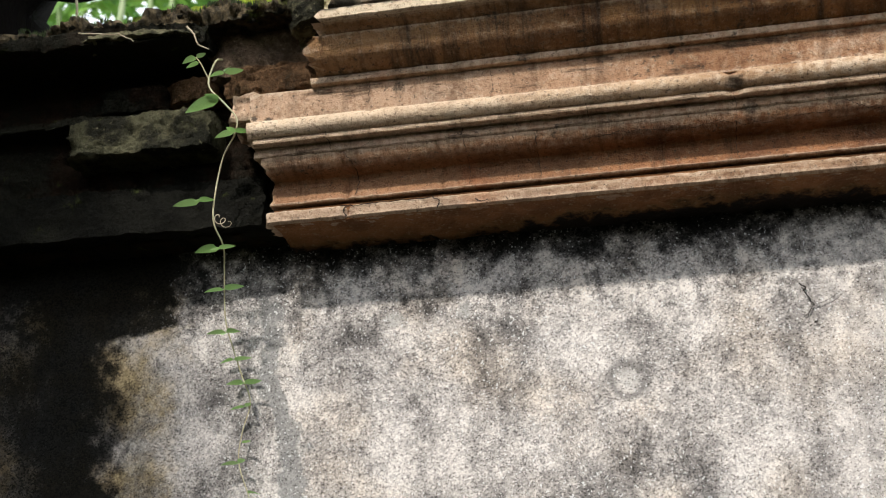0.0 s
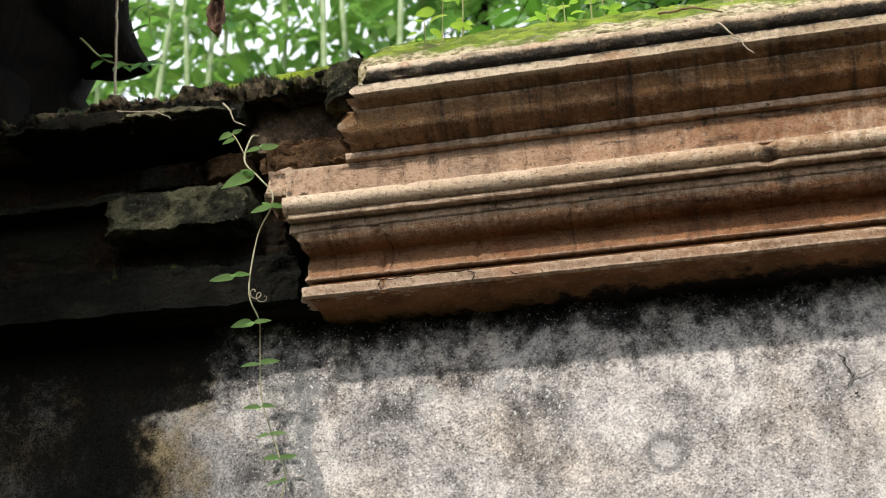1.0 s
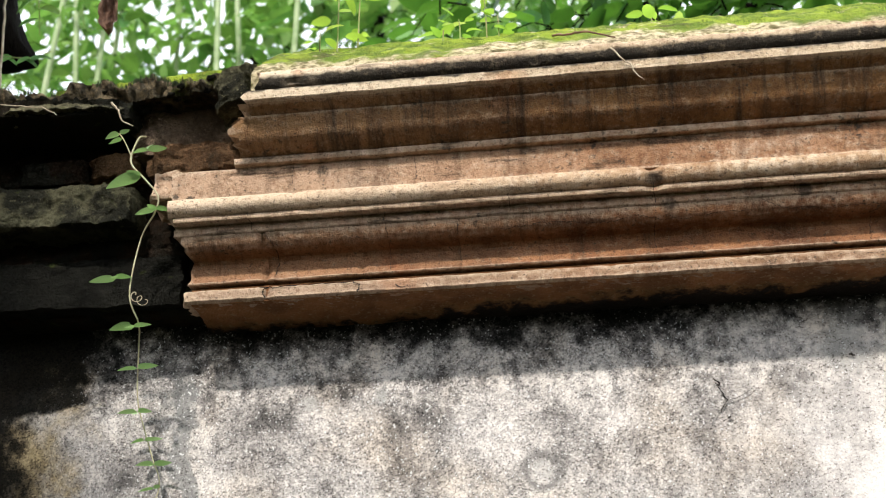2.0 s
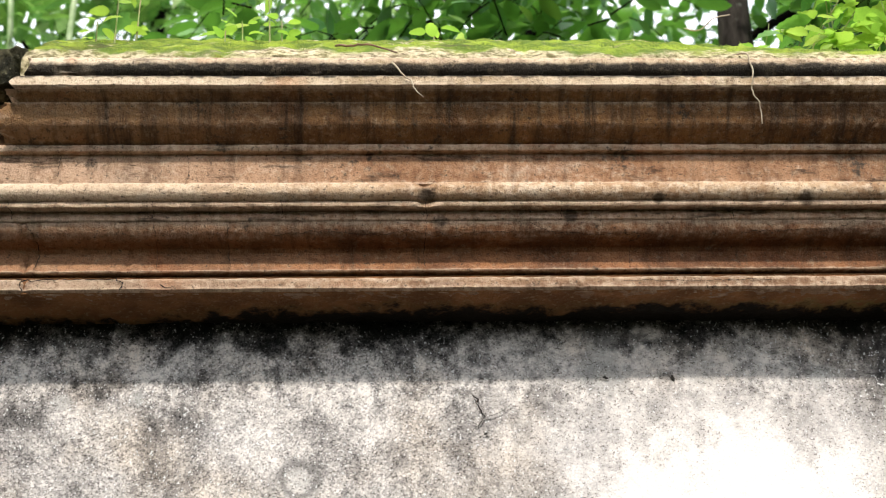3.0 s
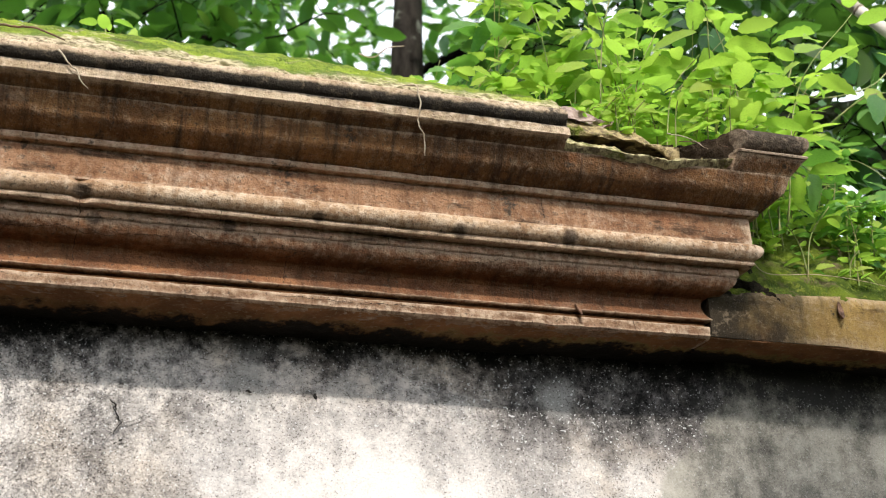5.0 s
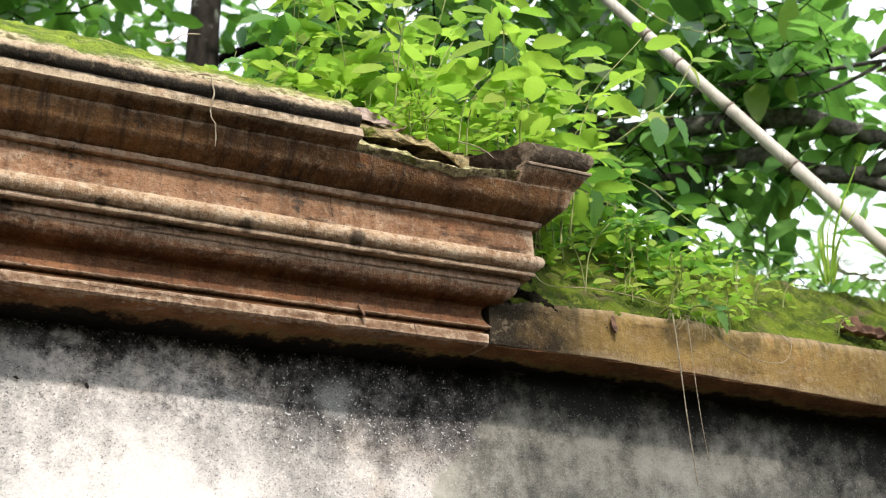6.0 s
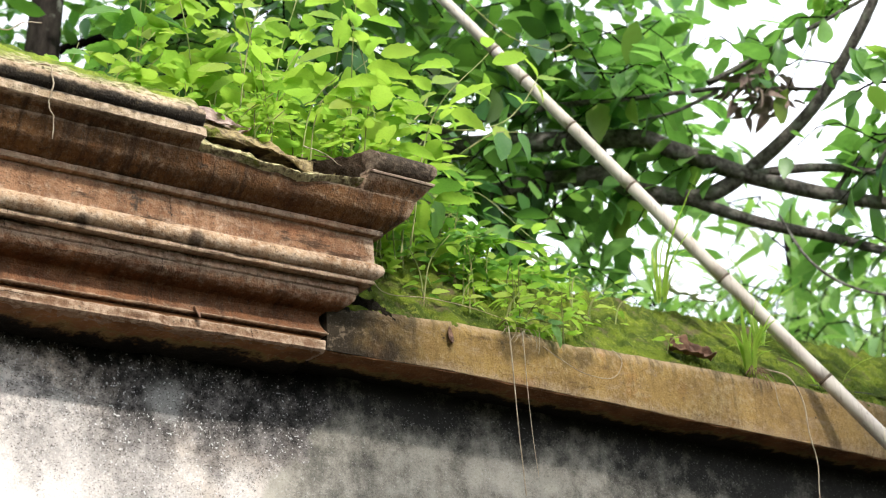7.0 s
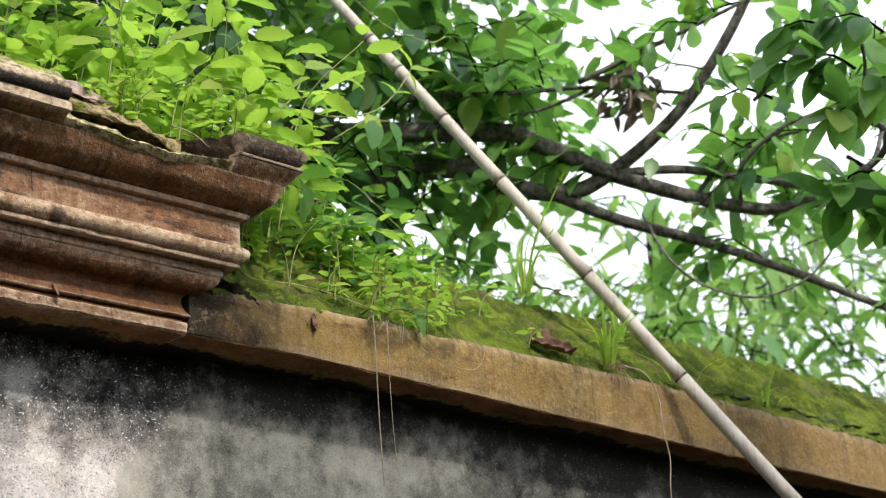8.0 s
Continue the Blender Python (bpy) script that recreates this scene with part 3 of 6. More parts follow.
class Foliage:
    """Collects many leaves and twigs, for one crown."""

    def __init__(self, shapes, seed):
        self.shapes, self.poses, self.twigs, self.r = shapes, [], [], random.Random(seed)

    def leaf(self, place, way, face, size):
        self.poses.append((self.r.randrange(len(self.shapes)), leaf_pose(place, way, face, size)))

    def sprig(self, base, way, length, leaves, size, sag=0.25, twig=0.0035, up=(0, 0.1, 1), whorl=0.0):
        """A twig with alternate leaves; with whorl, most leaves sit round its tip."""
        r = self.r
        way = Vector(way).normalized()
        side = way.orthogonal().normalized()
        tip = Vector(base) + way * length + Vector((0, 0, -sag * length))
        mid = Vector(base) + way * length * 0.5 + Vector((0, 0, 0.12 * length)) + side * r.uniform(-0.1, 0.1) * length
        pts = spline([base, mid, tip], 6)
        if twig:
            self.twigs.append(tube(pts, np.linspace(twig, twig * 0.4, 6), 4))
        for i in range(leaves):
            s = (i + 0.6) / leaves
            s = s ** (1 - 0.75 * whorl)
            p = pts[0] * 0
            k = min(s * 5, 4.999)
            p = pts[int(k)] * (1 - k % 1) + pts[int(k) + 1] * (k % 1)
            turn = (i % 2) * math.pi + r.uniform(-0.7, 0.7) + (i * 2.4 if whorl else 0)
            out = (Matrix.Rotation(turn, 3, way) @ side)
            out = out * 1.0 + way * r.uniform(0.4, 0.9) + Vector((0, 0, r.uniform(-0.55, 0.15)))
            face = Vector(up) + Vector((r.uniform(-0.6, 0.6), r.uniform(-0.6, 0.6), r.uniform(-0.2, 0.3)))
            self.leaf(p, out, face, size * r.uniform(0.65, 1.15))

    def mesh(self, name, material):
        verts, faces, o = [], [], 0
        arrays = []
        for k, m in self.poses:
            v, f = self.shapes[k]
            a = np.array(m)
            arrays.append(v @ a[:3, :3].T + a[:3, 3])
            faces.extend(tuple(i + o for i in q) for q in f)
            o += len(v)
        return mesh_data(name, np.concatenate(arrays).tolist(), faces, material)


OVATE = [leaf_shape(0.60, 0.10, 0.16), leaf_shape(0.52, 0.16, 0.28), leaf_shape(0.66, 0.06, 0.05, wave=0.012), leaf_shape(0.56, 0.12, 0.40)]
BROAD = [leaf_shape(0.50, 0.10, 0.20, blunt=True), leaf_shape(0.44, 0.18, 0.35, blunt=True), leaf_shape(0.54, 0.06, 0.10, wave=0.012), leaf_shape(0.46, 0.12, -0.10, blunt=True)]
SLIM = [leaf_shape(0.24, 0.12, 0.25), leaf_shape(0.20, 0.20, 0.45)]
SMALL = [leaf_shape(0.55, 0.12, 0.15, rows=4), leaf_shape(0.42, 0.18, 0.30, rows=4)]


# ---------------------------------------------------------------- ground and walls
GROUND_N = 40


def make_ground():
    verts, faces = [], []
    ring = [-600, -200, -80, -40] + [v for v in np.linspace(-20, 20, GROUND_N + 1)] + [40, 80, 200, 600]
    for y in ring:
        for x in ring:
            d = max(abs(x), abs(y))
            verts.append((x, y, 0.03 * rough((x, y, 0), 0.7) if d < 25 else 0.0))
    n = len(ring)
    for j in range(n - 1):
        for i in range(n - 1):
            faces.append((j * n + i, j * n + i + 1, (j + 1) * n + i + 1, (j + 1) * n + i))
    ob = part("ground", mesh_data("ground", verts, faces, M_SOIL))
    return tagged(ob, "bare brown soil with scattered leaf litter and weeds", "ground", kind="structure")


def wall_block(name, x0, x1, y_front, y_back, z0, z1, material, step=0.03, amount=0.004):
    """A wall of real thickness whose front is gently uneven."""
    xs = np.arange(x0, x1 + step * 0.5, step)
    zs = np.concatenate([np.arange(z0, 1.6, 0.2), np.arange(1.6, z1 + step * 0.4, step)])
    zs[-1] = z1
    verts, faces = [], []
    nx, nz = len(xs), len(zs)
    for z in zs:
        for x in xs:
            verts.append((x, y_front + amount * rough((x, 0, z), 2.5) + 0.25 * amount * rough((x, 3, z), 24), z))
    back = len(verts)
    for z in (zs[0], zs[-1]):
        verts += [(xs[0], y_back, z), (xs[-1], y_back, z)]
    for j in range(nz - 1):
        for i in range(nx - 1):
            faces.append((j * nx + i, j * nx + i + 1, (j + 1) * nx + i + 1, (j + 1) * nx + i))
    top = (nz - 1) * nx
    faces.append((back + 1, back, back + 2, back + 3))
    faces.append(tuple([back, back + 1] + list(range(nx - 1, -1, -1))))
    faces.append(tuple([back + 3, back + 2] + list(range(top, top + nx))))
    faces.append(tuple([back + 2, back] + [j * nx for j in range(nz)]))
    faces.append(tuple([back + 1, back + 3] + [j * nx + nx - 1 for j in range(nz - 1, -1, -1)]))
    return mesh_data(name, verts, faces, material)


WALL_Y, FACE_Y, CORNER_X, LEFT_X = 2.585, 2.44, 1.38, -0.86
make_ground()
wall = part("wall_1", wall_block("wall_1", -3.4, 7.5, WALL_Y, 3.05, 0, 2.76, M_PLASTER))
tagged(wall, "grey roughcast garden wall blotched with black mould", "wall", kind="structure")


def ribbon(points, widths, y):
    """A thin jagged sliver on the wall, for a crack."""
    verts, faces = [], []
    for i, ((x, z), w) in enumerate(zip(points, widths)):
        verts += [(x - w, y, z), (x + w, y, z + 0.2 * w), (x - w * 0.6, y - 0.002, z), (x + w * 0.6, y - 0.002, z + 0.2 * w)]
        if i:
            b = 4 * (i - 1)
            faces += [(b + 2, b + 3, b + 7, b + 6), (b, b + 2, b + 6, b + 4), (b + 3, b + 1, b + 5, b + 7)]
    return verts, faces


def jagged(points, n, amount, seed):
    r = random.Random(seed)
    p = spline([(x, 0, z) for x, z in points], n)
    return [(q[0] + r.uniform(-amount, amount), q[2] + r.uniform(-amount, amount)) for q in p]


for k, (pts, w) in enumerate([
        ([(0.163, 2.402), (0.174, 2.394), (0.171, 2.386)], 0.0022),
        ([(0.170, 2.388), (0.180, 2.370), (0.187, 2.358)], 0.0012),
        ([(0.187, 2.359), (0.176, 2.345), (0.172, 2.333)], 0.0011),
        ([(0.190, 2.327), (0.184, 2.322)], 0.002), ([(0.176, 2.318), (0.180, 2.321)], 0.002),
        ([(0.422, 2.437), (0.430, 2.433)], 0.004), ([(0.558, 2.438), (0.562, 2.428)], 0.004),
        ([(0.186, 2.360), (0.215, 2.366), (0.240, 2.384)], 0.0004), ([(0.180, 2.345), (0.160, 2.330), (0.155, 2.31)], 0.0004)]):
    q = jagged(pts, 7, 0.0015, k)
    ws = [w * (0.35 + 0.65 * math.sin(math.pi * (i + 0.5) / len(q))) for i in range(len(q))]
    y0 = WALL_Y - 0.004
    ob = part("crack", mesh_data("crack", *ribbon(q, ws, y0), M_CRACK, False))
    hang_under(wall, ob)


# ---------------------------------------------------------------- the moulded cornice
def arc(cy, cz, r, a0, a1, n, ry=None):
    return [(cy + (ry or r) * math.cos(radians(a)), cz + r * math.sin(radians(a))) for a in np.linspace(a0, a1, n)]


def sweep(profile, x0, wear, returned=True, x1=None, ragged0=0.0, ragged1=0.0, step=0.012, back=2.80, chips=()):
    """A moulding: a closed profile of (y, z), drawn from x0 to the mitred corner and back along the return,
    or from x0 to x1. wear: how far the edges are rubbed and dented. chips: (x, half length, depth)."""
    prof = []
    for a, b in zip(profile, profile[1:] + profile[:1]):
        d = math.dist(a, b)
        for k in range(max(1, min(12, int(d / 0.006)))):
            u = k / max(1, min(12, int(d / 0.006)))
            prof.append((a[0] + (b[0] - a[0]) * u, a[1] + (b[1] - a[1]) * u))
    n = len(prof)
    deepest = max(y for y, _ in profile)
    end = CORNER_X if x1 is None else x1
    stations = [("x", x) for x in np.arange(x0, end - 0.3 * step, step)] + [("x", end)]
    if returned:
        stations += [("r", y) for y in np.arange(0.012, back - FACE_Y, 0.012)]
    verts, faces = [], []
    for i, (kind, s) in enumerate(stations):
        for j, (y, z) in enumerate(prof):
            p = FACE_Y - y
            inner = y > deepest - 0.012
            if kind == "x":
                u = s
                at = (s, 0.0, z)
                if i == 0 and ragged0:
                    u += ragged0 * rough((y * 3, z, 1.7), 22) + 0.4 * ragged0 * rough((y, z, 0.3), 90)
                if i == len(stations) - 1 and ragged1:
                    u += ragged1 * rough((y * 3, z, 4.1), 22)
                last = i == len(stations) - 1 and x1 is None
                q = [u + (p if last else 0.0), FACE_Y - p, z]
                # keep stations short of the corner inside the mitre
                if x1 is None and not last:
                    if p < 0:
                        q[0] = min(u, end + p - 0.001)
                    else:
                        run = 0.10
                        q[0] = u + p * max(0.0, (s - (end - run)) / run)
                axis = 1
            else:
                at = (s, 5.0, z)
                q = [CORNER_X + p, FACE_Y - p + s * (1 + p / (back - FACE_Y)), z]
                axis = 0
            if not inner:
                d = 0.42 * wear * (0.9 * rough((at[0], at[1], z * 2.5), 14) + 0.5 * rough((at[0], at[1] + y * 4, z * 4), 55))
                sag = 0.0020 * noise.noise(Vector((at[0] * 1.3, at[1], 0.5)))
                dent = max(0.0, rough((at[0] * 1.6, at[1] + 2, z * 3), 21) - 0.45) * wear * 5
                for cx, half, depth in chips:
                    if kind == "x" and abs(s - cx) < half:
                        dent += depth * (1 - ((s - cx) / half) ** 2) * (0.7 + 0.6 * noise.noise(Vector((s * 90, z * 90, 0))))
                q[axis] += (dent - d) if axis == 1 else (d - dent)
                q[2] += sag + 0.5 * wear * rough((at[0], at[1] + 7, z * 3), 34)
            verts.append(q)
    for i in range(len(stations) - 1):
        for j in range(n):
            k = (j + 1) % n
            faces.append((i * n + j, (i + 1) * n + j, (i + 1) * n + k, i * n + k))
    faces.append(tuple(range(n)))
    faces.append(tuple((len(stations) - 1) * n + j for j in range(n))[::-1])
    return verts, faces


def with_edges(me, angle=35):
    """Smooth faces, with hard edges where the moulding turns sharply."""
    bm = bmesh.new()
    bm.from_mesh(me)
    bmesh.ops.recalc_face_normals(bm, faces=bm.faces)
    for e in bm.edges:
        if len(e.link_faces) == 2 and e.calc_face_angle(0) > radians(angle):
            e.smooth = False
    bm.to_mesh(me)
    bm.free()
    return me


BK = 2.60
cornice = thing("trim_cornice", (0, FACE_Y, 2.57), "moulded terracotta-coloured cornice, weather-streaked and broken at one end", "cornice", kind="structure")


def moulding(name, profile, material, x0, wear, label="", **more):
    me = with_edges(mesh_data(name, *sweep(profile, x0, wear, **more), material))
    return hang_under(cornice, part(name, me, None, label))


# fascia under the mouldings
fascia_part = moulding("fascia", [(2.52, 2.5955), (FACE_Y + 0.004, 2.5955), (FACE_Y, 2.592), (FACE_Y - 0.001, 2.573), (FACE_Y + 0.005, 2.5690), (2.452, 2.568), (2.52, 2.572)],
         M_FACE, LEFT_X + 0.005, 0.0028, ragged0=0.012, returned=False, x1=CORNER_X - 0.002,
         chips=[(-0.69, 0.006, 0.014), (-0.50, 0.005, 0.012), (1.02, 0.02, 0.006)])
moulding("neck", [(BK, 2.606), (2.462, 2.606), (2.460, 2.5965), (BK, 2.5965)], M_TERRA, LEFT_X + 0.02, 0.0016, ragged0=0.012, returned=False, x1=CORNER_X - 0.02)
# its ragged underside, back to the wall
def soffit_under(x0, x1):
    verts, faces = [], []
    xs = np.arange(x0, x1, 0.008)
    for x in xs:
        for k in range(19):
            y = 2.447 + 0.150 * k / 18
            drop = 0.004 * rough((x, y, 3.0), 20, 4) + 0.003 * rough((x, y, 5.0), 70) - 0.010 * max(0.0, y - 2.50) / 0.08
            verts.append((x, y, 2.5675 + (0.0 if k == 0 else drop)))
        verts += [(x, 2.597, 2.600), (x, 2.447, 2.600)]
    for i in range(len(xs) - 1):
        for j in range(21):
            k = (j + 1) % 21
            faces.append((i * 21 + j, (i + 1) * 21 + j, (i + 1) * 21 + k, i * 21 + k))
    faces.append(tuple(range(21)))
    faces.append(tuple((len(xs) - 1) * 21 + j for j in range(21))[::-1])
    return with_edges(mesh_data("soffit", verts, faces, M_SOFFIT), 60)


hang_under(cornice, part("soffit", soffit_under(LEFT_X + 0.02, CORNER_X - 0.004), None, "brown underside with black mould and painted shade towards the wall"))
# hollow moulding with its lip
hollow_part = moulding("hollow_moulding", [(BK, 2.6905), (2.392, 2.6905), (2.3925, 2.6840), (2.3960, 2.6765), (2.4020, 2.6700), (2.4090, 2.6655), (2.4150, 2.6635),
         (2.4300, 2.6615), (2.4450, 2.6580), (2.4510, 2.6500), (2.4510, 2.6400), (2.4480, 2.6290), (2.4435, 2.6190), (2.4380, 2.6115), (2.4355, 2.6085), (2.4375, 2.6062), (BK, 2.6062)],
         M_TERRA, LEFT_X + 0.015, 0.0020, ragged0=0.010, chips=[(-0.69, 0.006, 0.012), (-0.50, 0.006, 0.010)])
# two narrow fillets
moulding("lower_fillet", [(BK, 2.7085), (2.388, 2.7085), (2.3875, 2.6935), (2.390, 2.6912), (BK, 2.6912)], M_TERRA_WORN, LEFT_X - 0.003, 0.0018, ragged0=0.008)
fillet_part = moulding("upper_fillet", [(BK, 2.7188), (2.3635, 2.7188), (2.362, 2.7130), (2.3635, 2.7095), (BK, 2.7092)],
         M_TERRA_WORN, LEFT_X + 0.002, 0.0016, ragged0=0.008, chips=[(0.072, 0.02, 0.012)])
# round torus
moulding("torus", [(BK, 2.7582)] + arc(2.368, 2.7388, 0.0190, 92, 268, 14, 0.0225) + [(BK, 2.7195)],
         M_TORUS, LEFT_X - 0.010, 0.0022, ragged0=0.008,
         chips=[(0.072, 0.022, 0.018), (0.98, 0.010, 0.010), (-0.38, 0.004, 0.006), (-0.62, 0.004, 0.006)])
# flat frieze band
frieze_part = moulding("frieze_band", [(BK, 2.8178), (2.3630, 2.8178), (2.3615, 2.7540), (BK, 2.7540)], M_TERRA_WORN, LEFT_X - 0.005, 0.0018, ragged0=0.02)
# fillet under the cyma
moulding("cyma_fillet", [(BK, 2.8318), (2.3475, 2.8318), (2.3465, 2.830), (2.3465, 2.8215), (2.3480, 2.8190), (BK, 2.8185)], M_TERRA_WORN, -0.738, 0.0018, ragged0=0.015)
# great cyma
moulding("cyma", [(BK, 2.8930), (2.2915, 2.8930), (2.2935, 2.8880), (2.2960, 2.8800), (2.2990, 2.8700), (2.3040, 2.8590), (2.3120, 2.8500),
         (2.3230, 2.8440), (2.334, 2.8385), (2.346, 2.8330), (BK, 2.8325)], M_CYMA, -0.728, 0.0024, ragged0=0.03)
# fillet and roll at the top, broken away for a stretch near the corner
LIP = [(BK, 2.9310), (2.259, 2.9310), (2.255, 2.927), (2.254, 2.9090), (2.258, 2.9062), (BK, 2.9060)]
ROLL = [(BK, 2.979)] + arc(2.281, 2.9570, 0.0215, 85, 268, 11, 0.0255) + [(2.287, 2.9325), (BK, 2.9325)]
BREAK_A, BREAK_B = 1.005, 1.385
moulding("lip_fillet", LIP, M_ROLL, -0.690, 0.0022, ragged0=0.02, returned=False, x1=BREAK_A, ragged1=0.012,
         label="blackened pale fillet")
moulding("lip_soffit", [(BK, 2.9055), (2.264, 2.9055), (2.270, 2.9030), (2.282, 2.8975), (2.290, 2.8935), (BK, 2.8934)], M_CYMA, -0.700, 0.0020, ragged0=0.02, returned=False, x1=BREAK_A, ragged1=0.012,
         label="streaked brown underside of the fillet")
moulding("roll_moulding", ROLL, M_ROLL, -0.675, 0.0030, ragged0=0.012, returned=False, x1=BREAK_A + 0.004, ragged1=0.01,
         label="pale roll moulding blackened beneath")
moulding("corner_lip", [(2.335, 2.9310), (2.2630, 2.9310), (2.2605, 2.9285), (2.2620, 2.9245), (2.335, 2.9240)], M_CORNER_LIP, 1.322, 0.002, step=0.005, ragged0=0.008)
moulding("corner_cyma", [(2.335, 2.9238), (2.2660, 2.9236), (2.2720, 2.9150), (2.2795, 2.9060), (2.2865, 2.8985), (2.2908, 2.8935), (2.335, 2.8932)], M_CYMA, 1.322, 0.002, step=0.005, ragged0=0.010)
moulding("corner_roll", [(2.335, 2.985)] + arc(2.283, 2.959, 0.026, 85, 268, 18, 0.027) + [(2.287, 2.9325), (2.335, 2.9325)], M_CORNER, 1.326, 0.0025, step=0.005, ragged0=0.006, label="weathered corner of the roll moulding")


def heap(name, x0, x1, top, material, seed, y0=2.26, y1=2.60, lump=0.012, nx=60, ny=14, foot=2.90, front=0.6):
    """A broken or weathered surface: a height field top(x, y) with a crumbling front, closed down to foot."""
    verts, faces = [], []
    fall = 5
    for j in range(-fall, ny + 1):
        for i in range(nx + 1):
            x, y = x0 + (x1 - x0) * i / nx, y0 + (y1 - y0) * max(j, 0) / ny
            h = top(x, y) + lump * rough((x, y, seed), 21, 4) + 0.3 * lump * rough((x, y, seed + 3), 80)
            if j <= 0:
                u = -j / fall
                h = h + (foot - h) * u
                y += front * lump * (rough((x, h * 1.7, seed + 9), 26, 4) + 0.5 * rough((x, h * 2, seed + 4), 75)) + 0.35 * lump * (1 - 2 * abs(u - 0.3)) * -1
            e = 0.5 * lump * rough((x, y, seed + 9), 40)
            verts.append((x + (e if i in (0, nx) else 0), y, h))
    w, rows = nx + 1, ny + fall
    for j in range(rows):
        for i in range(nx):
            faces.append((j * w + i, j * w + i + 1, (j + 1) * w + i + 1, (j + 1) * w + i))
    o = len(verts)
    ends = [[j * w + k for j in range(rows + 1)] for k in (0, nx)]
    back = [rows * w + i for i in range(w)]
    verts += [(verts[back[0]][0], y1, foot), (verts[back[-1]][0], y1, foot)]
    faces.append(tuple(ends[0] + [o])[::1])
    faces.append(tuple(ends[1] + [o + 1])[::-1])
    faces.append(tuple(back[::-1] + [o, o + 1]))
    faces.append(tuple([o + 1, o] + [i for i in range(w)]))
    return mesh_data(name, verts, faces, material)


# sloping mossy cap behind the roll and on past the break
def cap_top(x, y):
    s = min(1.0, max(0.0, (y - 2.275) / 0.34))
    return 2.978 + 0.250 * s ** 0.85 - 0.05 * max(0, (x - 0.55) / 0.5) * s


hang_under(cornice, part("mossy_cap", heap("mossy_cap", -0.69, BREAK_A, cap_top, M_CAP, 1.0, 2.278, 2.75, 0.010, 150, 30, 2.94), None, "sloping cap patched with bright moss"))
# the broken stretch: a mossy bed above, a lichen-yellow jagged edge in front, a black split between them
def saw(x, pitch, seed):
    """A broken line: random heights joined by straight lengths."""
    u = x / pitch
    k = math.floor(u)
    a, c = random.Random(k * 7 + seed).uniform(-1, 1), random.Random((k + 1) * 7 + seed).uniform(-1, 1)
    return a + (c - a) * (u - k)


def broken_edge(x0, x1, lower, upper, seed):
    """A fractured strip of render: its face leans back from a wavy lower line to a jagged upper one."""
    verts, faces = [], []
    xs = np.arange(x0, x1, 0.003)
    for x in xs:
        lo = lower(x) + 0.0028 * saw(x, 0.034, seed) + 0.0010 * saw(x, 0.007, seed + 3)
        hi = max(lo + 0.004, upper(x) + 0.0065 * saw(x, 0.022, seed + 5) + 0.0022 * saw(x, 0.006, seed + 8))
        for k in range(6):
            u = k / 5
            verts.append((x, 2.2785 + 0.014 * u ** 1.5 + 0.0025 * rough((x, u * 0.03, seed), 60), lo + (hi - lo) * u))
        verts += [(x, 2.316, hi - 0.006), (x, 2.316, lo - 0.02), (x, 2.285, lo - 0.006)]
    m = 9
    for i in range(len(xs) - 1):
        for j in range(m):
            k = (j + 1) % m
            faces.append((i * m + j, (i + 1) * m + j, (i + 1) * m + k, i * m + k))
    faces.append(tuple(range(m)))
    faces.append(tuple((len(xs) - 1) * m + j for j in range(m))[::-1])
    return with_edges(mesh_data("broken_edge", verts, faces, M_BREAK), 50)


hang_under(cornice, part("broken_edge", broken_edge(BREAK_A - 0.004, 1.235, lambda x: 2.905 - 0.06 * (x - 1.0), lambda x: 2.927 - 0.13 * (x - 1.0), 1), None, "yellow-lichened broken edge"))
hang_under(cornice, part("broken_edge", broken_edge(1.232, BREAK_B + 0.02, lambda x: 2.889 + 0.14 * (x - 1.225), lambda x: 2.899 + 0.13 * (x - 1.225), 2), None, "yellow-lichened broken edge"))


def bed_top(x, y):
    steep = min(0.07, max(0.0, y - 2.297))
    drop = min(0.026, 0.5 * max(0.0, x - 1.20))
    return 2.946 - 0.06 * (x - 1.0) + 0.95 * steep + 0.22 * max(0.0, y - 2.367) + 0.005 * saw(x + 0.7 * y, 0.02, 11) - drop


hang_under(cornice, part("broken_bed", heap("broken_bed", BREAK_A - 0.01, 1.32, bed_top, M_BED, 2.0, 2.297, 2.75, 0.011, 120, 60, 2.936), None, "cracked mossy bed of the cornice"))
hang_under(cornice, part("broken_hollow", heap("broken_hollow", BREAK_A - 0.01, BREAK_B + 0.03, lambda x, y: 2.910 + 0.10 * max(0.0, x - 1.2) + 0.35 * (y - 2.33) + 0.010 * saw(x, 0.018, 4),
           M_CRUMB_DARK, 2.6, 2.325, 2.75, 0.014, 110, 50, 2.88), None, "dark crumbling hollow"))
hang_under(cornice, part("broken_soil", heap("broken_soil", 1.275, 1.412, lambda x, y: 2.925 + 0.42 * (x - 1.275) * (1 if x < 1.39 else 0.6) + 0.35 * (y - 2.29) + 0.006 * saw(x, 0.014, 17), M_CRUMB_DARK, 5.3, 2.288, 2.42, 0.013, 60, 30, 2.905, 0.9), None, "brown crumbling soil and mortar"))
hang_under(cornice, part("corner_bed", heap("corner_bed", BREAK_B + 0.02, CORNER_X + 0.150, lambda x, y: 2.945 + 0.10 * (y - 2.3), M_BLACK_RUBBLE, 7.0, 2.285, 2.80, 0.008, 24, 26, 2.94)))
rr = random.Random(5)


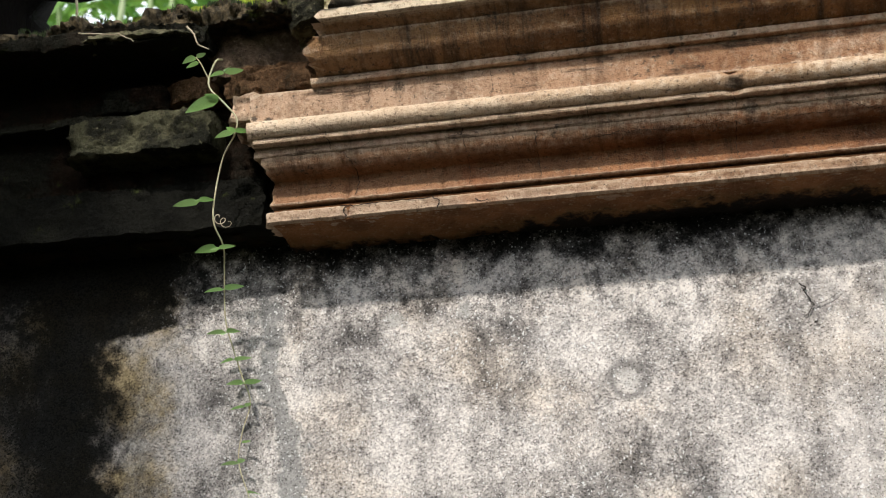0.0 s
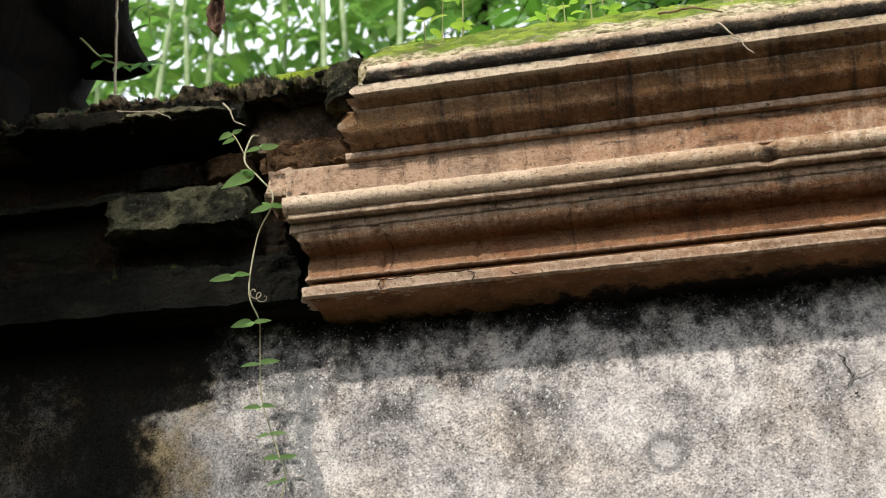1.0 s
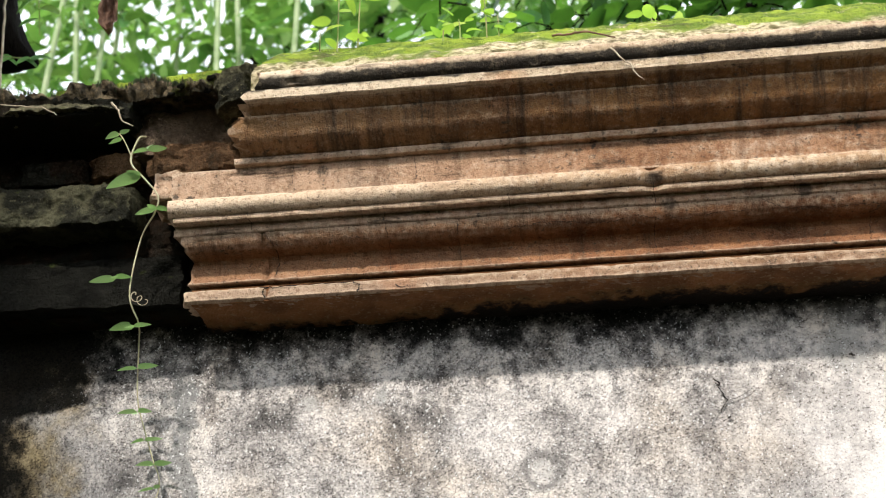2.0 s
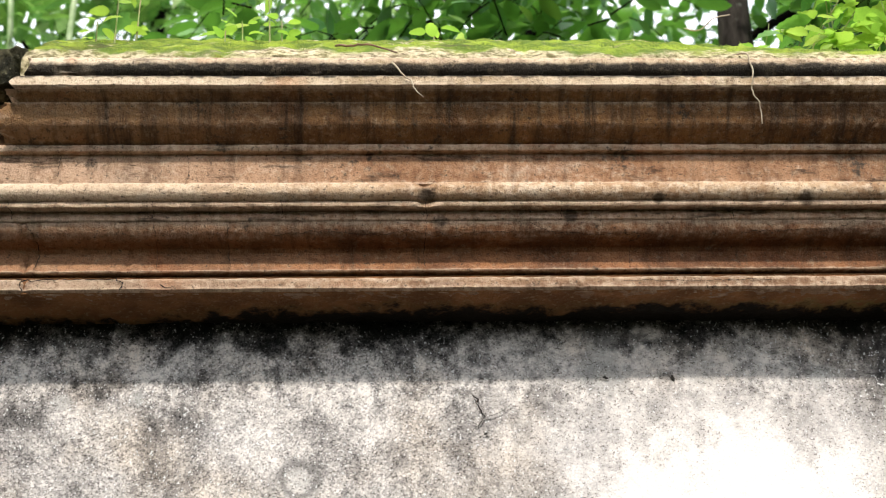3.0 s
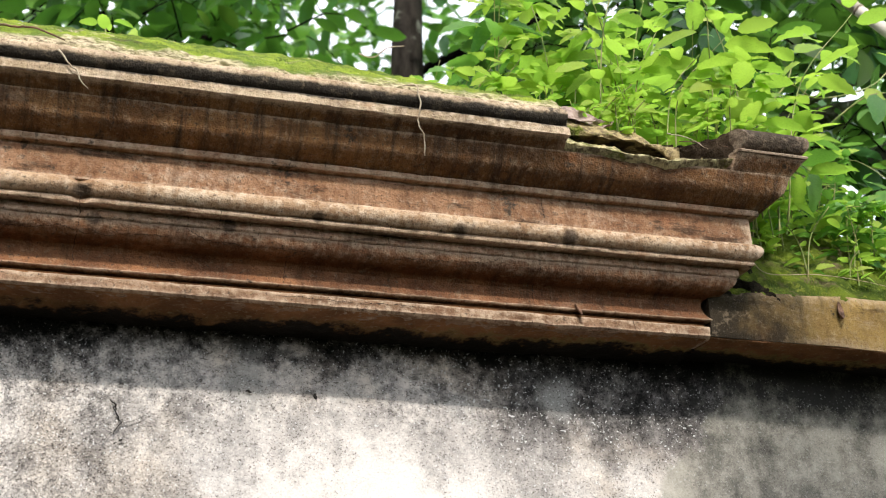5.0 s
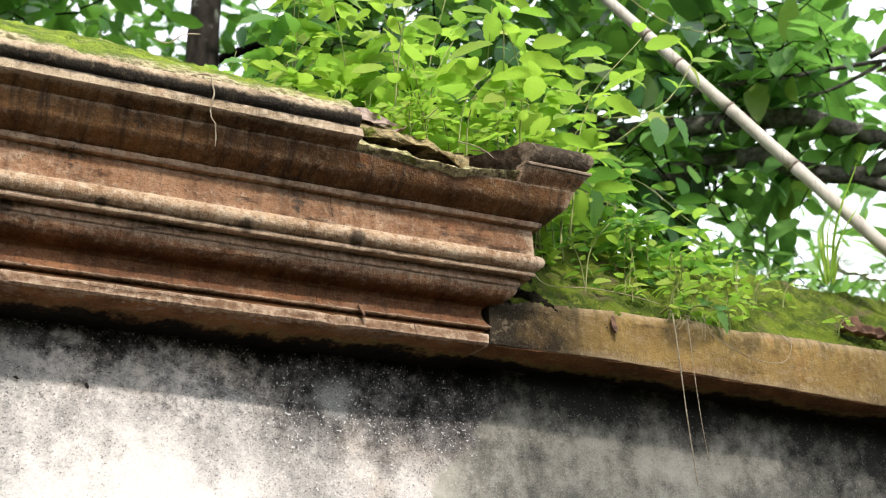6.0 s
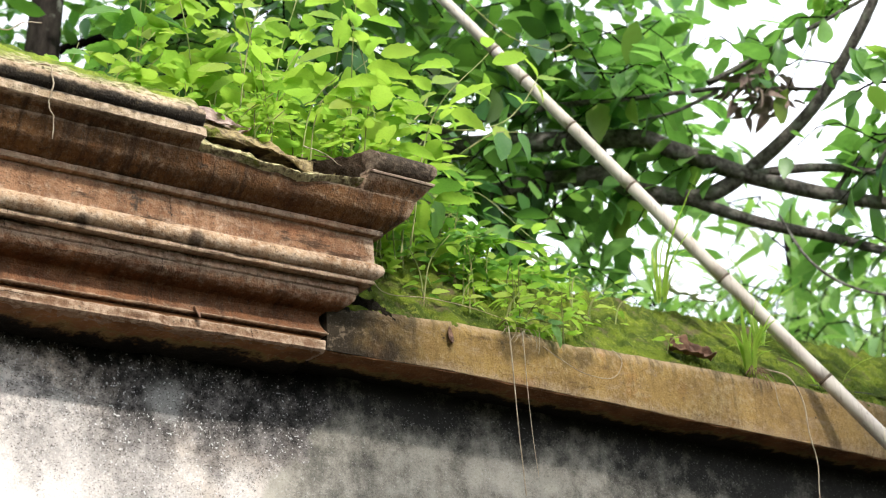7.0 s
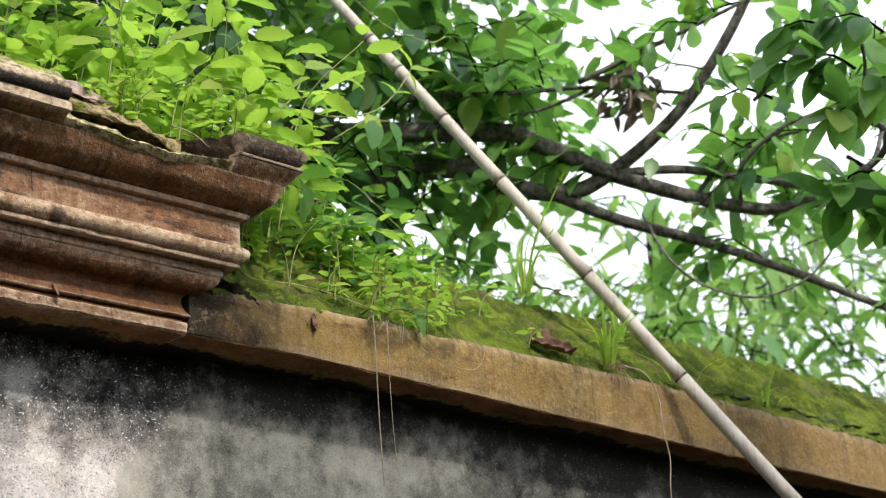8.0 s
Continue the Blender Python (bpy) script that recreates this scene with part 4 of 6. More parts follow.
def stone(size, seed):
    bm = bmesh.new()
    bmesh.ops.create_icosphere(bm, subdivisions=2, radius=0.5)
    for v in bm.verts:
        v.co *= 1 + 0.55 * noise.noise(v.co * 2.3 + Vector((seed, 0, 0)))
        v.co.x *= 1.5
        v.co.z *= 0.7
        v.co *= size
    me = bpy.data.meshes.new("rubble")
    bm.to_mesh(me)
    bm.free()
    return me


stones = [stone(1.0, 3.1 * k) for k in range(5)]
for me in stones:
    me.materials.append(M_BLACK_RUBBLE)
crumbs = [me.copy() for me in stones]
for me in crumbs:
    me.materials[0] = M_CRUMB
for k in range(110):
    ob = part("rubble", (crumbs if k % 3 else stones)[k % 5])
    x = rr.triangular(1.22, 1.42, 1.34)
    y = rr.uniform(2.306, 2.44)
    s = rr.uniform(0.005, 0.018)
    ob.matrix_basis = pose(x, y, 2.926 + 0.50 * (y - 2.306) + rr.uniform(-0.008, 0.014), rr.uniform(-40, 40), rr.uniform(-40, 40), rr.uniform(0, 360)) @ Matrix.Diagonal((s, s, s, 1))
    hang_under(cornice, ob)

# ---------------------------------------------------------------- the ruined end of the cornice
ruin = thing("trim_ruined_end", (-1.3, FACE_Y, 2.57), "ruined dark stretch of cornice, its mouldings fallen away", "cornice", kind="structure")


def ruin_block(name, x0, x1, yf, yb, z0, z1, material, lump, seed, tilt=0.0, label="", lean=0.0):
    """A broken length of masonry: crumbling face and edges, fallen corners; lean: how far its top lies back."""
    nx, nz = max(8, min(220, int((x1 - x0) / 0.006))), max(4, int((z1 - z0) / 0.006))
    verts, faces = [], []
    loop = [(yf + lean * k / nz, z0 + (z1 - z0) * k / nz) for k in range(nz + 1)] + [(yf + lean + (yb - yf - lean) * k / 10, z1) for k in range(1, 11)]
    loop += [(yb, z0)] + [(yb + (yf - yb) * k / 10, z0) for k in range(1, 10)]
    m = len(loop)
    for i in range(nx + 1):
        x = x0 + (x1 - x0) * i / nx
        edge = min(1.0, 0.2 + 7 * min(i, nx - i) / nx)
        for y, z in loop:
            free = y < yb - 0.02
            d = lump * (0.8 * rough((x, z * 2, seed), 15, 4) + 0.6 * abs(rough((x, z * 1.5 + y, seed + 5), 42)) + 0.35 * rough((x, z + y, seed + 7), 130))
            bite = 3.0 * lump * max(0.0, rough((x, z, seed + 11), 9) - 0.28)
            up = lump * (0.6 * rough((x, y * 2, seed + 2), 24, 4) + 0.35 * rough((x, y * 2, seed + 3), 95))
            verts.append((x + (1.6 * lump * rough((y * 2, z * 2, seed + i), 24, 4) if i in (0, nx) else 0),
                          y + (d + bite + (1 - edge) * 0.02 if free else 0), z + tilt * (x - x0) + up))
    for i in range(nx):
        for j in range(m):
            k = (j + 1) % m
            faces.append((i * m + j, i * m + k, (i + 1) * m + k, (i + 1) * m + j))
    faces.append(tuple(range(m))[::-1])
    faces.append(tuple(nx * m + j for j in range(m)))
    return hang_under(ruin, part(name, with_edges(mesh_data(name, verts, faces, material), 50), None, label))


ruin_block("core", -3.4, -0.70, 2.500, 3.05, 2.58, 2.985, M_RUBBLE, 0.014, 1.0, label="exposed dark brick core")
ruin_block("lower_band", -3.4, -0.872, 2.452, 2.60, 2.583, 2.692, M_GREY_RUIN, 0.007, 2.0, label="dim grey remnant of the lowest moulding", lean=0.018)
ruin_block("ledge", -1.285, -0.975, 2.405, 2.60, 2.745, 2.832, M_LEDGE, 0.013, 3.0, label="lichen-grey remnant of a moulding", lean=0.012)
ruin_block("ledge", -1.70, -1.10, 2.440, 2.60, 2.835, 2.850, M_BLACK_RUBBLE, 0.009, 3.8)
ruin_block("lintel", -1.075, -0.968, 2.432, 2.60, 2.856, 2.905, M_RUST_RUIN, 0.010, 6.5, 0.10, "rust-brown brick end")
ruin_block("brick", -1.24, -1.09, 2.455, 2.60, 2.862, 2.915, M_RUBBLE, 0.008, 6.9)
ruin_block("brick_block", -0.975, -0.735, 2.412, 2.60, 2.895, 3.012, M_BRICK_RUIN, 0.014, 9.1, label="broken brown brickwork")
ruin_block("mortar_bed", -0.930, -0.735, 2.392, 2.60, 2.836, 2.898, M_RUST_RUIN, 0.012, 5.2, label="crumbling brown mortar bed")
ruin_block("band_stub", -0.918, -0.855, 2.376, 2.60, 2.772, 2.834, M_TERRA_WORN, 0.009, 7.7)
ruin_block("top_slab", -1.50, -0.965, 2.330, 2.80, 2.972, 3.005, M_BLACK_RUBBLE, 0.012, 4.0, -0.045, "overhanging blackened slab")
ruin_block("pale_edge", -1.235, -0.972, 2.318, 2.40, 2.968, 2.986, M_LICHEN, 0.009, 4.6, -0.055, lean=0.012)
ruin_block("pale_edge", -0.955, -0.800, 2.398, 2.46, 3.006, 3.016, M_LICHEN, 0.010, 4.9, 0.0, lean=0.010)
ruin_block("broken_lip", -0.775, -0.700, 2.318, 2.60, 2.930, 3.010, M_LICHEN, 0.016, 12.3, 0.35, "crumbling end of the roll moulding")


def rubble_top(x, y):
    front = 0.010 * saw(x, 0.06, 31) + 0.004 * saw(x, 0.012, 37)
    return 3.018 + front + 0.50 * max(0.0, y - 2.37) - 0.10 * max(0.0, -1.30 - x)


hang_under(ruin, part("ruined_top", heap("ruined_top", -1.75, -0.66, rubble_top, M_MOSS_DARK, 8.0, 2.345, 2.75, 0.022, 300, 80, 2.985, 1.3), None, "black mossy rubble on the wall head"))
for k in range(90):
    ob = part("rubble", stones[k % 5])
    x = rr.uniform(-1.42, -0.68)
    s = rr.uniform(0.006, 0.020)
    ob.matrix_basis = pose(x, rr.uniform(2.335, 2.40), 3.025 - 0.10 * max(0.0, -1.30 - x) + rr.uniform(-0.045, -0.005), rr.uniform(-40, 40), rr.uniform(-40, 40), rr.uniform(0, 360)) @ Matrix.Diagonal((s, s, s, 1))
    hang_under(ruin, ob)

hang_under(ruin, part("mossy_cap", heap("mossy_cap", -1.22, -0.68, lambda x, y: cap_top(x, y) - 0.025 - 0.06 * max(0.0, -0.80 - x), M_MOSS_BRIGHT, 1.0, 2.56, 2.75, 0.008, 70, 30, 2.94), None, "bright moss on the cap's slope"))

# ---------------------------------------------------------------- ochre coping beyond the corner
coping = thing("trim_coping", (3.0, FACE_Y, 2.57), "ochre rendered coping with a moss-grown sloping top", "coping", kind="structure")


def coping_bottom(x):
    return 2.574 - 0.036 * max(0.0, x - 1.7)


def make_fascia():
    verts, faces = [], []
    xs = np.arange(CORNER_X + 0.001, 7.4, 0.02)
    loop = [("f", k / 8) for k in range(9)] + [("t", 0), ("b", 0), ("b", 0.5)]
    m = len(loop)
    for x in xs:
        z0, z1 = coping_bottom(x), 2.678 + 0.06 * min(0.27, x - 1.38) - 0.030 * max(0, x - 2.8)
        for kind, u in loop:
            if kind == "f":
                z = z0 + (z1 - z0) * u
                worn = 0.008 * (u > 0.95) + 0.003 * (u < 0.05)
                q = (x, FACE_Y + worn + 0.004 * rough((x, 1, z), 9) + 0.002 * rough((x, 2, z), 50), z + (0.0010 + 0.005 * (u > 0.9)) * rough((x, 4, u), 7) + 0.001 * rough((x, 4, u), 40))
            elif kind == "t":
                q = (x, 2.78, z1)
            else:
                q = (x, 2.78 - 0.28 * u * 0.6, z0 + 0.006)
            verts.append(q)
    for i in range(len(xs) - 1):
        for j in range(m):
            k = (j + 1) % m
            faces.append((i * m + j, i * m + k, (i + 1) * m + k, (i + 1) * m + j))
    faces.append(tuple(range(m))[::-1])
    faces.append(tuple((len(xs) - 1) * m + j for j in range(m)))
    return with_edges(mesh_data("fascia", verts, faces, M_OCHRE), 40)


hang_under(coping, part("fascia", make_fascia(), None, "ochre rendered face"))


def make_soffit():
    verts, faces = [], []
    xs = np.arange(CORNER_X + 0.001, 7.4, 0.03)
    for x in xs:
        for k in range(9):
            y = 2.447 + 0.150 * k / 8
            verts.append((x, y, coping_bottom(x) - 0.003 - 0.002 * (k > 0) + 0.004 * rough((x, y, 2), 18)))
        for y in (2.597, 2.447):
            verts.append((x, y, coping_bottom(x) + 0.012))
    for i in range(len(xs) - 1):
        for j in range(11):
            k = (j + 1) % 11
            faces.append((i * 11 + j, i * 11 + k, (i + 1) * 11 + k, (i + 1) * 11 + j))
    faces.append(tuple(range(11))[::-1])
    faces.append(tuple((len(xs) - 1) * 11 + j for j in range(11)))
    return with_edges(mesh_data("soffit", verts, faces, M_SOFFIT), 40)


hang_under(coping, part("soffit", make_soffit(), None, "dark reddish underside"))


def slope_top(x, y):
    s = min(1.0, max(0.0, (y - 2.445) / 0.30))
    return 2.676 - 0.030 * max(0.0, x - 2.8) + 0.322 * s ** 0.9 + 0.016 * math.sin(x * 1.9)


hang_under(coping, part("mossy_slope", heap("mossy_slope", CORNER_X + 0.02, 7.3, slope_top, M_MOSS, 11.0, 2.452, 2.80, 0.020, 420, 44, 2.655, 0.35), None, "moss-covered sloping top"))
hang_under(coping, part("black_crumble", heap("black_crumble", CORNER_X + 0.004, 1.56, lambda x, y: slope_top(x, y) + 0.035 - 0.22 * (x - 1.38) + 0.006 * saw(x + y, 0.02, 9),
           M_BLACK_RUBBLE, 14.0, 2.452, 2.78, 0.020, 50, 50, 2.655, 0.8), None, "black crumbled mortar in the angle"))
q = jagged([(2.95, 0), (3.4, 0.01), (3.9, -0.01), (4.4, 0.0)], 40, 0.006, 3)
verts, faces = [], []
for i, (x, dz) in enumerate(q):
    y = 2.478 + dz
    z = slope_top(x, y) + 0.012 + 0.02 * rough((x, y, 11.0), 30, 3)
    w = 0.006 + 0.004 * noise.noise(Vector((x * 9, 0, 0)))
    verts += [(x, y - w, z - 0.004), (x, y + w, z + 0.004)]
    if i:
        faces.append((2 * i - 2, 2 * i, 2 * i + 1, 2 * i - 1))
hang_under(coping, part("crack", mesh_data("crack", verts, faces, M_CRACK, False)))


def face_at(profile, z):
    """How far forward a moulding's face lies at a height."""
    best = 9.0
    for (ya, za), (yb, zb) in zip(profile, profile[1:]):
        if min(za, zb) - 1e-6 <= z <= max(za, zb) + 1e-6 and abs(zb - za) > 1e-6:
            best = min(best, ya + (yb - ya) * (z - za) / (zb - za))
    return best


HOLLOW = [(2.392, 2.6905), (2.3925, 2.6840), (2.3960, 2.6765), (2.4020, 2.6700), (2.4090, 2.6655), (2.4150, 2.6635), (2.4300, 2.6615), (2.4450, 2.6580), (2.4510, 2.6500), (2.4510, 2.6400), (2.4480, 2.6290), (2.4435, 2.6190), (2.4380, 2.6115), (2.4355, 2.6085)]
FASCIA = [(2.440, 2.594), (2.440, 2.571)]
FRIEZE = [(2.3630, 2.816), (2.3615, 2.761)]
FILLETS = [(2.363, 2.7190), (2.362, 2.7105), (2.388, 2.7080), (2.388, 2.6930)]


ON = {id(HOLLOW): hollow_part, id(FASCIA): fascia_part, id(FRIEZE): frieze_part, id(FILLETS): fillet_part}


def hairline(points, profile, width, seed, carrier):
    """A fine open crack along a moulding's face, through points of (x, z)."""
    q = jagged(points, 8 * len(points), 0.0016, seed)
    verts, faces = [], []
    for i, (x, z) in enumerate(q):
        y = face_at(profile, min(max(z, profile[-1][1]), profile[0][1])) - 0.0022
        a, b = q[max(i - 1, 0)], q[min(i + 1, len(q) - 1)]
        t = Vector((b[0] - a[0], b[1] - a[1])).normalized()
        w = 0.75 * width * (0.45 + 0.55 * abs(noise.noise(Vector((x * 60, z * 60, seed)))) * 2)
        verts += [(x - t.y * w, y, z + t.x * w), (x, y + 0.0008, z), (x + t.y * w, y, z - t.x * w)]
        if i:
            k = 3 * (i - 1)
            faces += [(k, k + 1, k + 4, k + 3), (k + 1, k + 2, k + 5, k + 4)]
    return hang_under(carrier, part("crack", mesh_data("crack", verts, faces, M_CRACK, False)))


for k, (pts, prof, w) in enumerate([
        ([(-0.22, 2.6670), (-0.12, 2.6727), (-0.02, 2.6670), (0.04, 2.6737)], HOLLOW, 0.0006),
        ([(0.04, 2.6737), (0.10, 2.6660), (0.24, 2.6708)], HOLLOW, 0.0005),
        ([(0.27, 2.6871), (0.31, 2.6708), (0.40, 2.6670), (0.50, 2.6672)], HOLLOW, 0.0006),
        ([(0.66, 2.6670), (0.72, 2.6700), (0.80, 2.6720), (0.87, 2.6760), (0.90, 2.6862)], HOLLOW, 0.0006),
        ([(0.98, 2.6881), (0.985, 2.6593), (0.98, 2.6114)], HOLLOW, 0.0009), ([(-0.30, 2.6881), (-0.305, 2.6497), (-0.30, 2.6114)], HOLLOW, 0.0008),
        ([(-0.68, 2.6881), (-0.665, 2.6593), (-0.67, 2.6114)], HOLLOW, 0.0011), ([(-0.44, 2.6881), (-0.44, 2.6114)], HOLLOW, 0.0008),
        ([(0.075, 2.6881), (0.07, 2.6497), (0.072, 2.6114)], HOLLOW, 0.0008), ([(0.47, 2.6593), (0.465, 2.6114)], HOLLOW, 0.0008),
        ([(-0.70, 2.5932), (-0.672, 2.5915), (-0.60, 2.5932), (-0.52, 2.5924)], FASCIA, 0.0016), ([(-0.68, 2.5940), (-0.693, 2.5841), (-0.688, 2.5710)], FASCIA, 0.0018),
        ([(-0.515, 2.5940), (-0.502, 2.5841), (-0.505, 2.5710)], FASCIA, 0.0018), ([(-0.43, 2.5809), (-0.42, 2.5759), (-0.405, 2.5776)], FASCIA, 0.0012),
        ([(0.45, 2.5858), (0.60, 2.5833), (0.74, 2.5858)], FASCIA, 0.0009), ([(1.20, 2.5940), (1.205, 2.5710)], FASCIA, 0.0009),
        ([(-0.62, 2.8161), (-0.622, 2.7689)], FRIEZE, 0.0008), ([(-0.38, 2.8161), (-0.375, 2.7689)], FRIEZE, 0.0007), ([(0.98, 2.8161), (0.984, 2.7689)], FRIEZE, 0.0008),
        ([(-0.71, 2.7212), (-0.705, 2.6938)], FILLETS, 0.0009), ([(-0.44, 2.7212), (-0.445, 2.6938)], FILLETS, 0.0009), ([(-0.2, 2.7212), (-0.2, 2.6938)], FILLETS, 0.0008),
        ([(0.072, 2.7212), (0.075, 2.6938)], FILLETS, 0.0012), ([(0.33, 2.7212), (0.332, 2.6938)], FILLETS, 0.0009), ([(0.66, 2.7212), (0.664, 2.6938)], FILLETS, 0.0009)]):
    hairline(pts, prof, w, k + 1.0, ON[id(prof)])


# ---------------------------------------------------------------- hanging vine
VINE_LEAF = [mesh_data("leaf", v.tolist(), f, M_LEAF_VINE) for v, f in (leaf_shape(0.46, 0.10, 0.12), leaf_shape(0.52, 0.14, 0.22), leaf_shape(0.42, 0.08, 0.05))]


def single_leaf(parent, meshes, place, way, face, size, r):
    ob = part("leaf", r.choice(meshes))
    ob.matrix_basis = leaf_pose(place, way, face, size)
    return hang_under(parent, ob)


def make_vine():
    r = random.Random(21)
    vine = thing("hanging_vine", (-0.94, 2.36, 2.92), "thin green vine hanging in front of the wall, with paired leaves", "vine")
    line = [(-0.935, 2.38, 2.915), (-0.938, 2.35, 2.895), (-0.948, 2.345, 2.842), (-0.915, 2.345, 2.80), (-0.889, 2.35, 2.766), (-0.895, 2.36, 2.736), (-0.936, 2.40, 2.696),
            (-0.950, 2.40, 2.582), (-0.938, 2.43, 2.530), (-0.957, 2.49, 2.504), (-0.963, 2.52, 2.409), (-0.952, 2.54, 2.350), (-0.934, 2.55, 2.291),
            (-0.918, 2.556, 2.240), (-0.935, 2.56, 2.18), (-0.94, 2.56, 2.12), (-0.915, 2.56, 2.046), (-0.90, 2.56, 1.98)]
    pts = spline(line, 90)
    hang_under(vine, part("stem", mesh_data("stem", *tube(pts, np.linspace(0.0021, 0.0012, 90), 6), M_VINE_STEM)))
    side = spline([(-0.946, 2.346, 2.85), (-0.962, 2.34, 2.885), (-0.975, 2.34, 2.905)], 10)
    hang_under(vine, part("stem", mesh_data("stem", *tube(side, [0.0013] * 10, 5), M_VINE_STEM)))
    coil = [Vector((-0.944 + 0.018 * s + 0.008 * math.cos(9 * s), 2.398, 2.578 - 0.012 * s + 0.008 * math.sin(9 * s))) for s in np.linspace(0, 1.6, 26)]
    hang_under(vine, part("tendril", mesh_data("tendril", *tube(coil, np.linspace(0.0012, 0.0006, 26), 5), M_ROOT)))
    up = (0, 0.08, 1)
    # place, way and length of each leaf, from the top down
    for place, way, size in [
            ((-0.975, 2.34, 2.905), (-1, 0.2, -0.05), 0.034), ((-0.975, 2.34, 2.905), (1, -0.3, 0.15), 0.028), ((-0.968, 2.34, 2.893), (-0.9, -0.2, -0.35), 0.03),
            ((-0.915, 2.345, 2.868), (0.1, 0.6, 0.75), 0.040), ((-0.915, 2.345, 2.865), (1, -0.2, -0.02), 0.050), ((-0.915, 2.345, 2.865), (-1, -0.3, -0.1), 0.034),
            ((-0.925, 2.345, 2.805), (-1, -0.25, -0.22), 0.074), ((-0.925, 2.345, 2.808), (-0.5, -0.6, 0.1), 0.040),
            ((-0.893, 2.355, 2.738), (1, -0.1, 0.0), 0.040), ((-0.893, 2.355, 2.738), (-1, -0.3, -0.25), 0.046), ((-0.893, 2.355, 2.737), (-0.2, -1, 0.0), 0.034),
            ((-0.980, 2.40, 2.616), (-1, -0.1, -0.08), 0.058), ((-0.980, 2.40, 2.616), (1, -0.25, 0.10), 0.042), ((-0.980, 2.40, 2.616), (0, -1, -0.1), 0.03),
            ((-0.944, 2.42, 2.520), (-1, 0, 0.08), 0.052), ((-0.944, 2.42, 2.520), (1, -0.1, 0.15), 0.046), ((-0.944, 2.42, 2.518), (-0.2, -1, -0.2), 0.034),
            ((-0.960, 2.50, 2.462), (1, -0.2, 0.12), 0.050), ((-0.960, 2.50, 2.462), (-1, -0.2, -0.02), 0.040), ((-0.960, 2.50, 2.462), (0.3, -1, -0.1), 0.03),
            ((-0.960, 2.52, 2.378), (-1, -0.1, 0.06), 0.046), ((-0.960, 2.52, 2.378), (1, -0.2, 0.1), 0.040), ((-0.960, 2.52, 2.376), (0.1, -1, -0.35), 0.034),
            ((-0.95, 2.54, 2.325), (1, -0.2, 0.05), 0.042), ((-0.95, 2.54, 2.325), (-0.7, -0.6, -0.15), 0.034),
            ((-0.93, 2.55, 2.278), (1, -0.3, 0.05), 0.050), ((-0.93, 2.55, 2.278), (-1, -0.3, 0.12), 0.036), ((-0.93, 2.55, 2.278), (0.1, -1, -0.3), 0.032),
            ((-0.928, 2.556, 2.232), (-1, -0.4, -0.15), 0.038), ((-0.928, 2.556, 2.232), (0.6, -0.6, 0.2), 0.028),
            ((-0.935, 2.56, 2.16), (1, -0.5, 0.1), 0.030), ((-0.94, 2.56, 2.12), (-1, -0.3, 0.0), 0.044), ((-0.94, 2.56, 2.12), (0.6, -0.6, 0.3), 0.032),
            ((-0.92, 2.56, 2.06), (1, -0.4, 0.0), 0.036), ((-0.905, 2.56, 2.0), (-0.7, -0.6, 0.2), 0.036)]:
        f = Vector(up) + Vector((r.uniform(-0.25, 0.25), r.uniform(-0.1, 0.35), 0))
        single_leaf(vine, VINE_LEAF, place, way, f, size * r.uniform(0.82, 1.02), r)


make_vine()


# ---------------------------------------------------------------- roots, twigs and litter on the wall
def strand(name, points, r0, r1, material, label, category, n=40, shake=0.0, seed=0):
    r = random.Random(seed)
    pts = spline(points, n)
    pts = [p + np.array([r.uniform(-shake, shake) for _ in range(3)]) for p in pts]
    ob = part(name, mesh_data(name, *tube(pts, np.linspace(r0, r1, n), 6), material))
    return tagged(ob, label, category)


strand("hanging_root", [(1.885, 2.47, 2.725), (1.861, 2.425, 2.695), (1.862, 2.42, 2.58), (1.866, 2.42, 2.45), (1.874, 2.42, 2.297)], 0.0018, 0.0013, M_ROOT, "thin pale root hanging from the coping", "root")
strand("hanging_root", [(1.93, 2.47, 2.715), (1.902, 2.425, 2.68), (1.900, 2.42, 2.556), (1.905, 2.42, 2.44), (1.914, 2.42, 2.343)], 0.0014, 0.0009, M_ROOT, "thin brown root hanging from the coping", "root", seed=2)
strand("hanging_root", [(2.76, 2.47, 2.735), (2.799, 2.425, 2.705), (2.836, 2.418, 2.640), (2.842, 2.418, 2.55), (2.858, 2.42, 2.47), (2.846, 2.42, 2.381), (2.85, 2.42, 2.30)], 0.0022, 0.0014, M_ROOT, "pale root hanging by the bamboo pole", "root", seed=3)
strand("hanging_root", [(2.73, 2.46, 2.715), (2.742, 2.428, 2.68), (2.747, 2.426, 2.63), (2.76, 2.427, 2.60)], 0.0013, 0.0009, M_ROOT, "short rootlet on the coping face", "root", seed=4)
strand("hanging_root", [(1.95, 2.46, 2.70), (2.00, 2.425, 2.645), (2.08, 2.422, 2.613), (2.17, 2.424, 2.615), (2.21, 2.43, 2.665), (2.20, 2.45, 2.70)], 0.0011, 0.0008, M_ROOT, "thin looping tendril on the coping face", "root", seed=5)
strand("hanging_root", [(1.50, 2.46, 2.79), (1.55, 2.47, 2.745), (1.68, 2.475, 2.755), (1.80, 2.475, 2.750), (1.95, 2.46, 2.72)], 0.0011, 0.0008, M_ROOT, "pale runner lying along the mossy coping", "root", seed=6)
strand("hanging_root", [(0.672, 2.30, 3.00), (0.687, 2.252, 2.975), (0.694, 2.250, 2.93), (0.690, 2.258, 2.90), (0.702, 2.262, 2.875), (0.706, 2.268, 2.831)], 0.0020, 0.0012, M_ROOT, "crooked pale rootlet hanging over the cornice", "root", 26, 0.0018, 7)
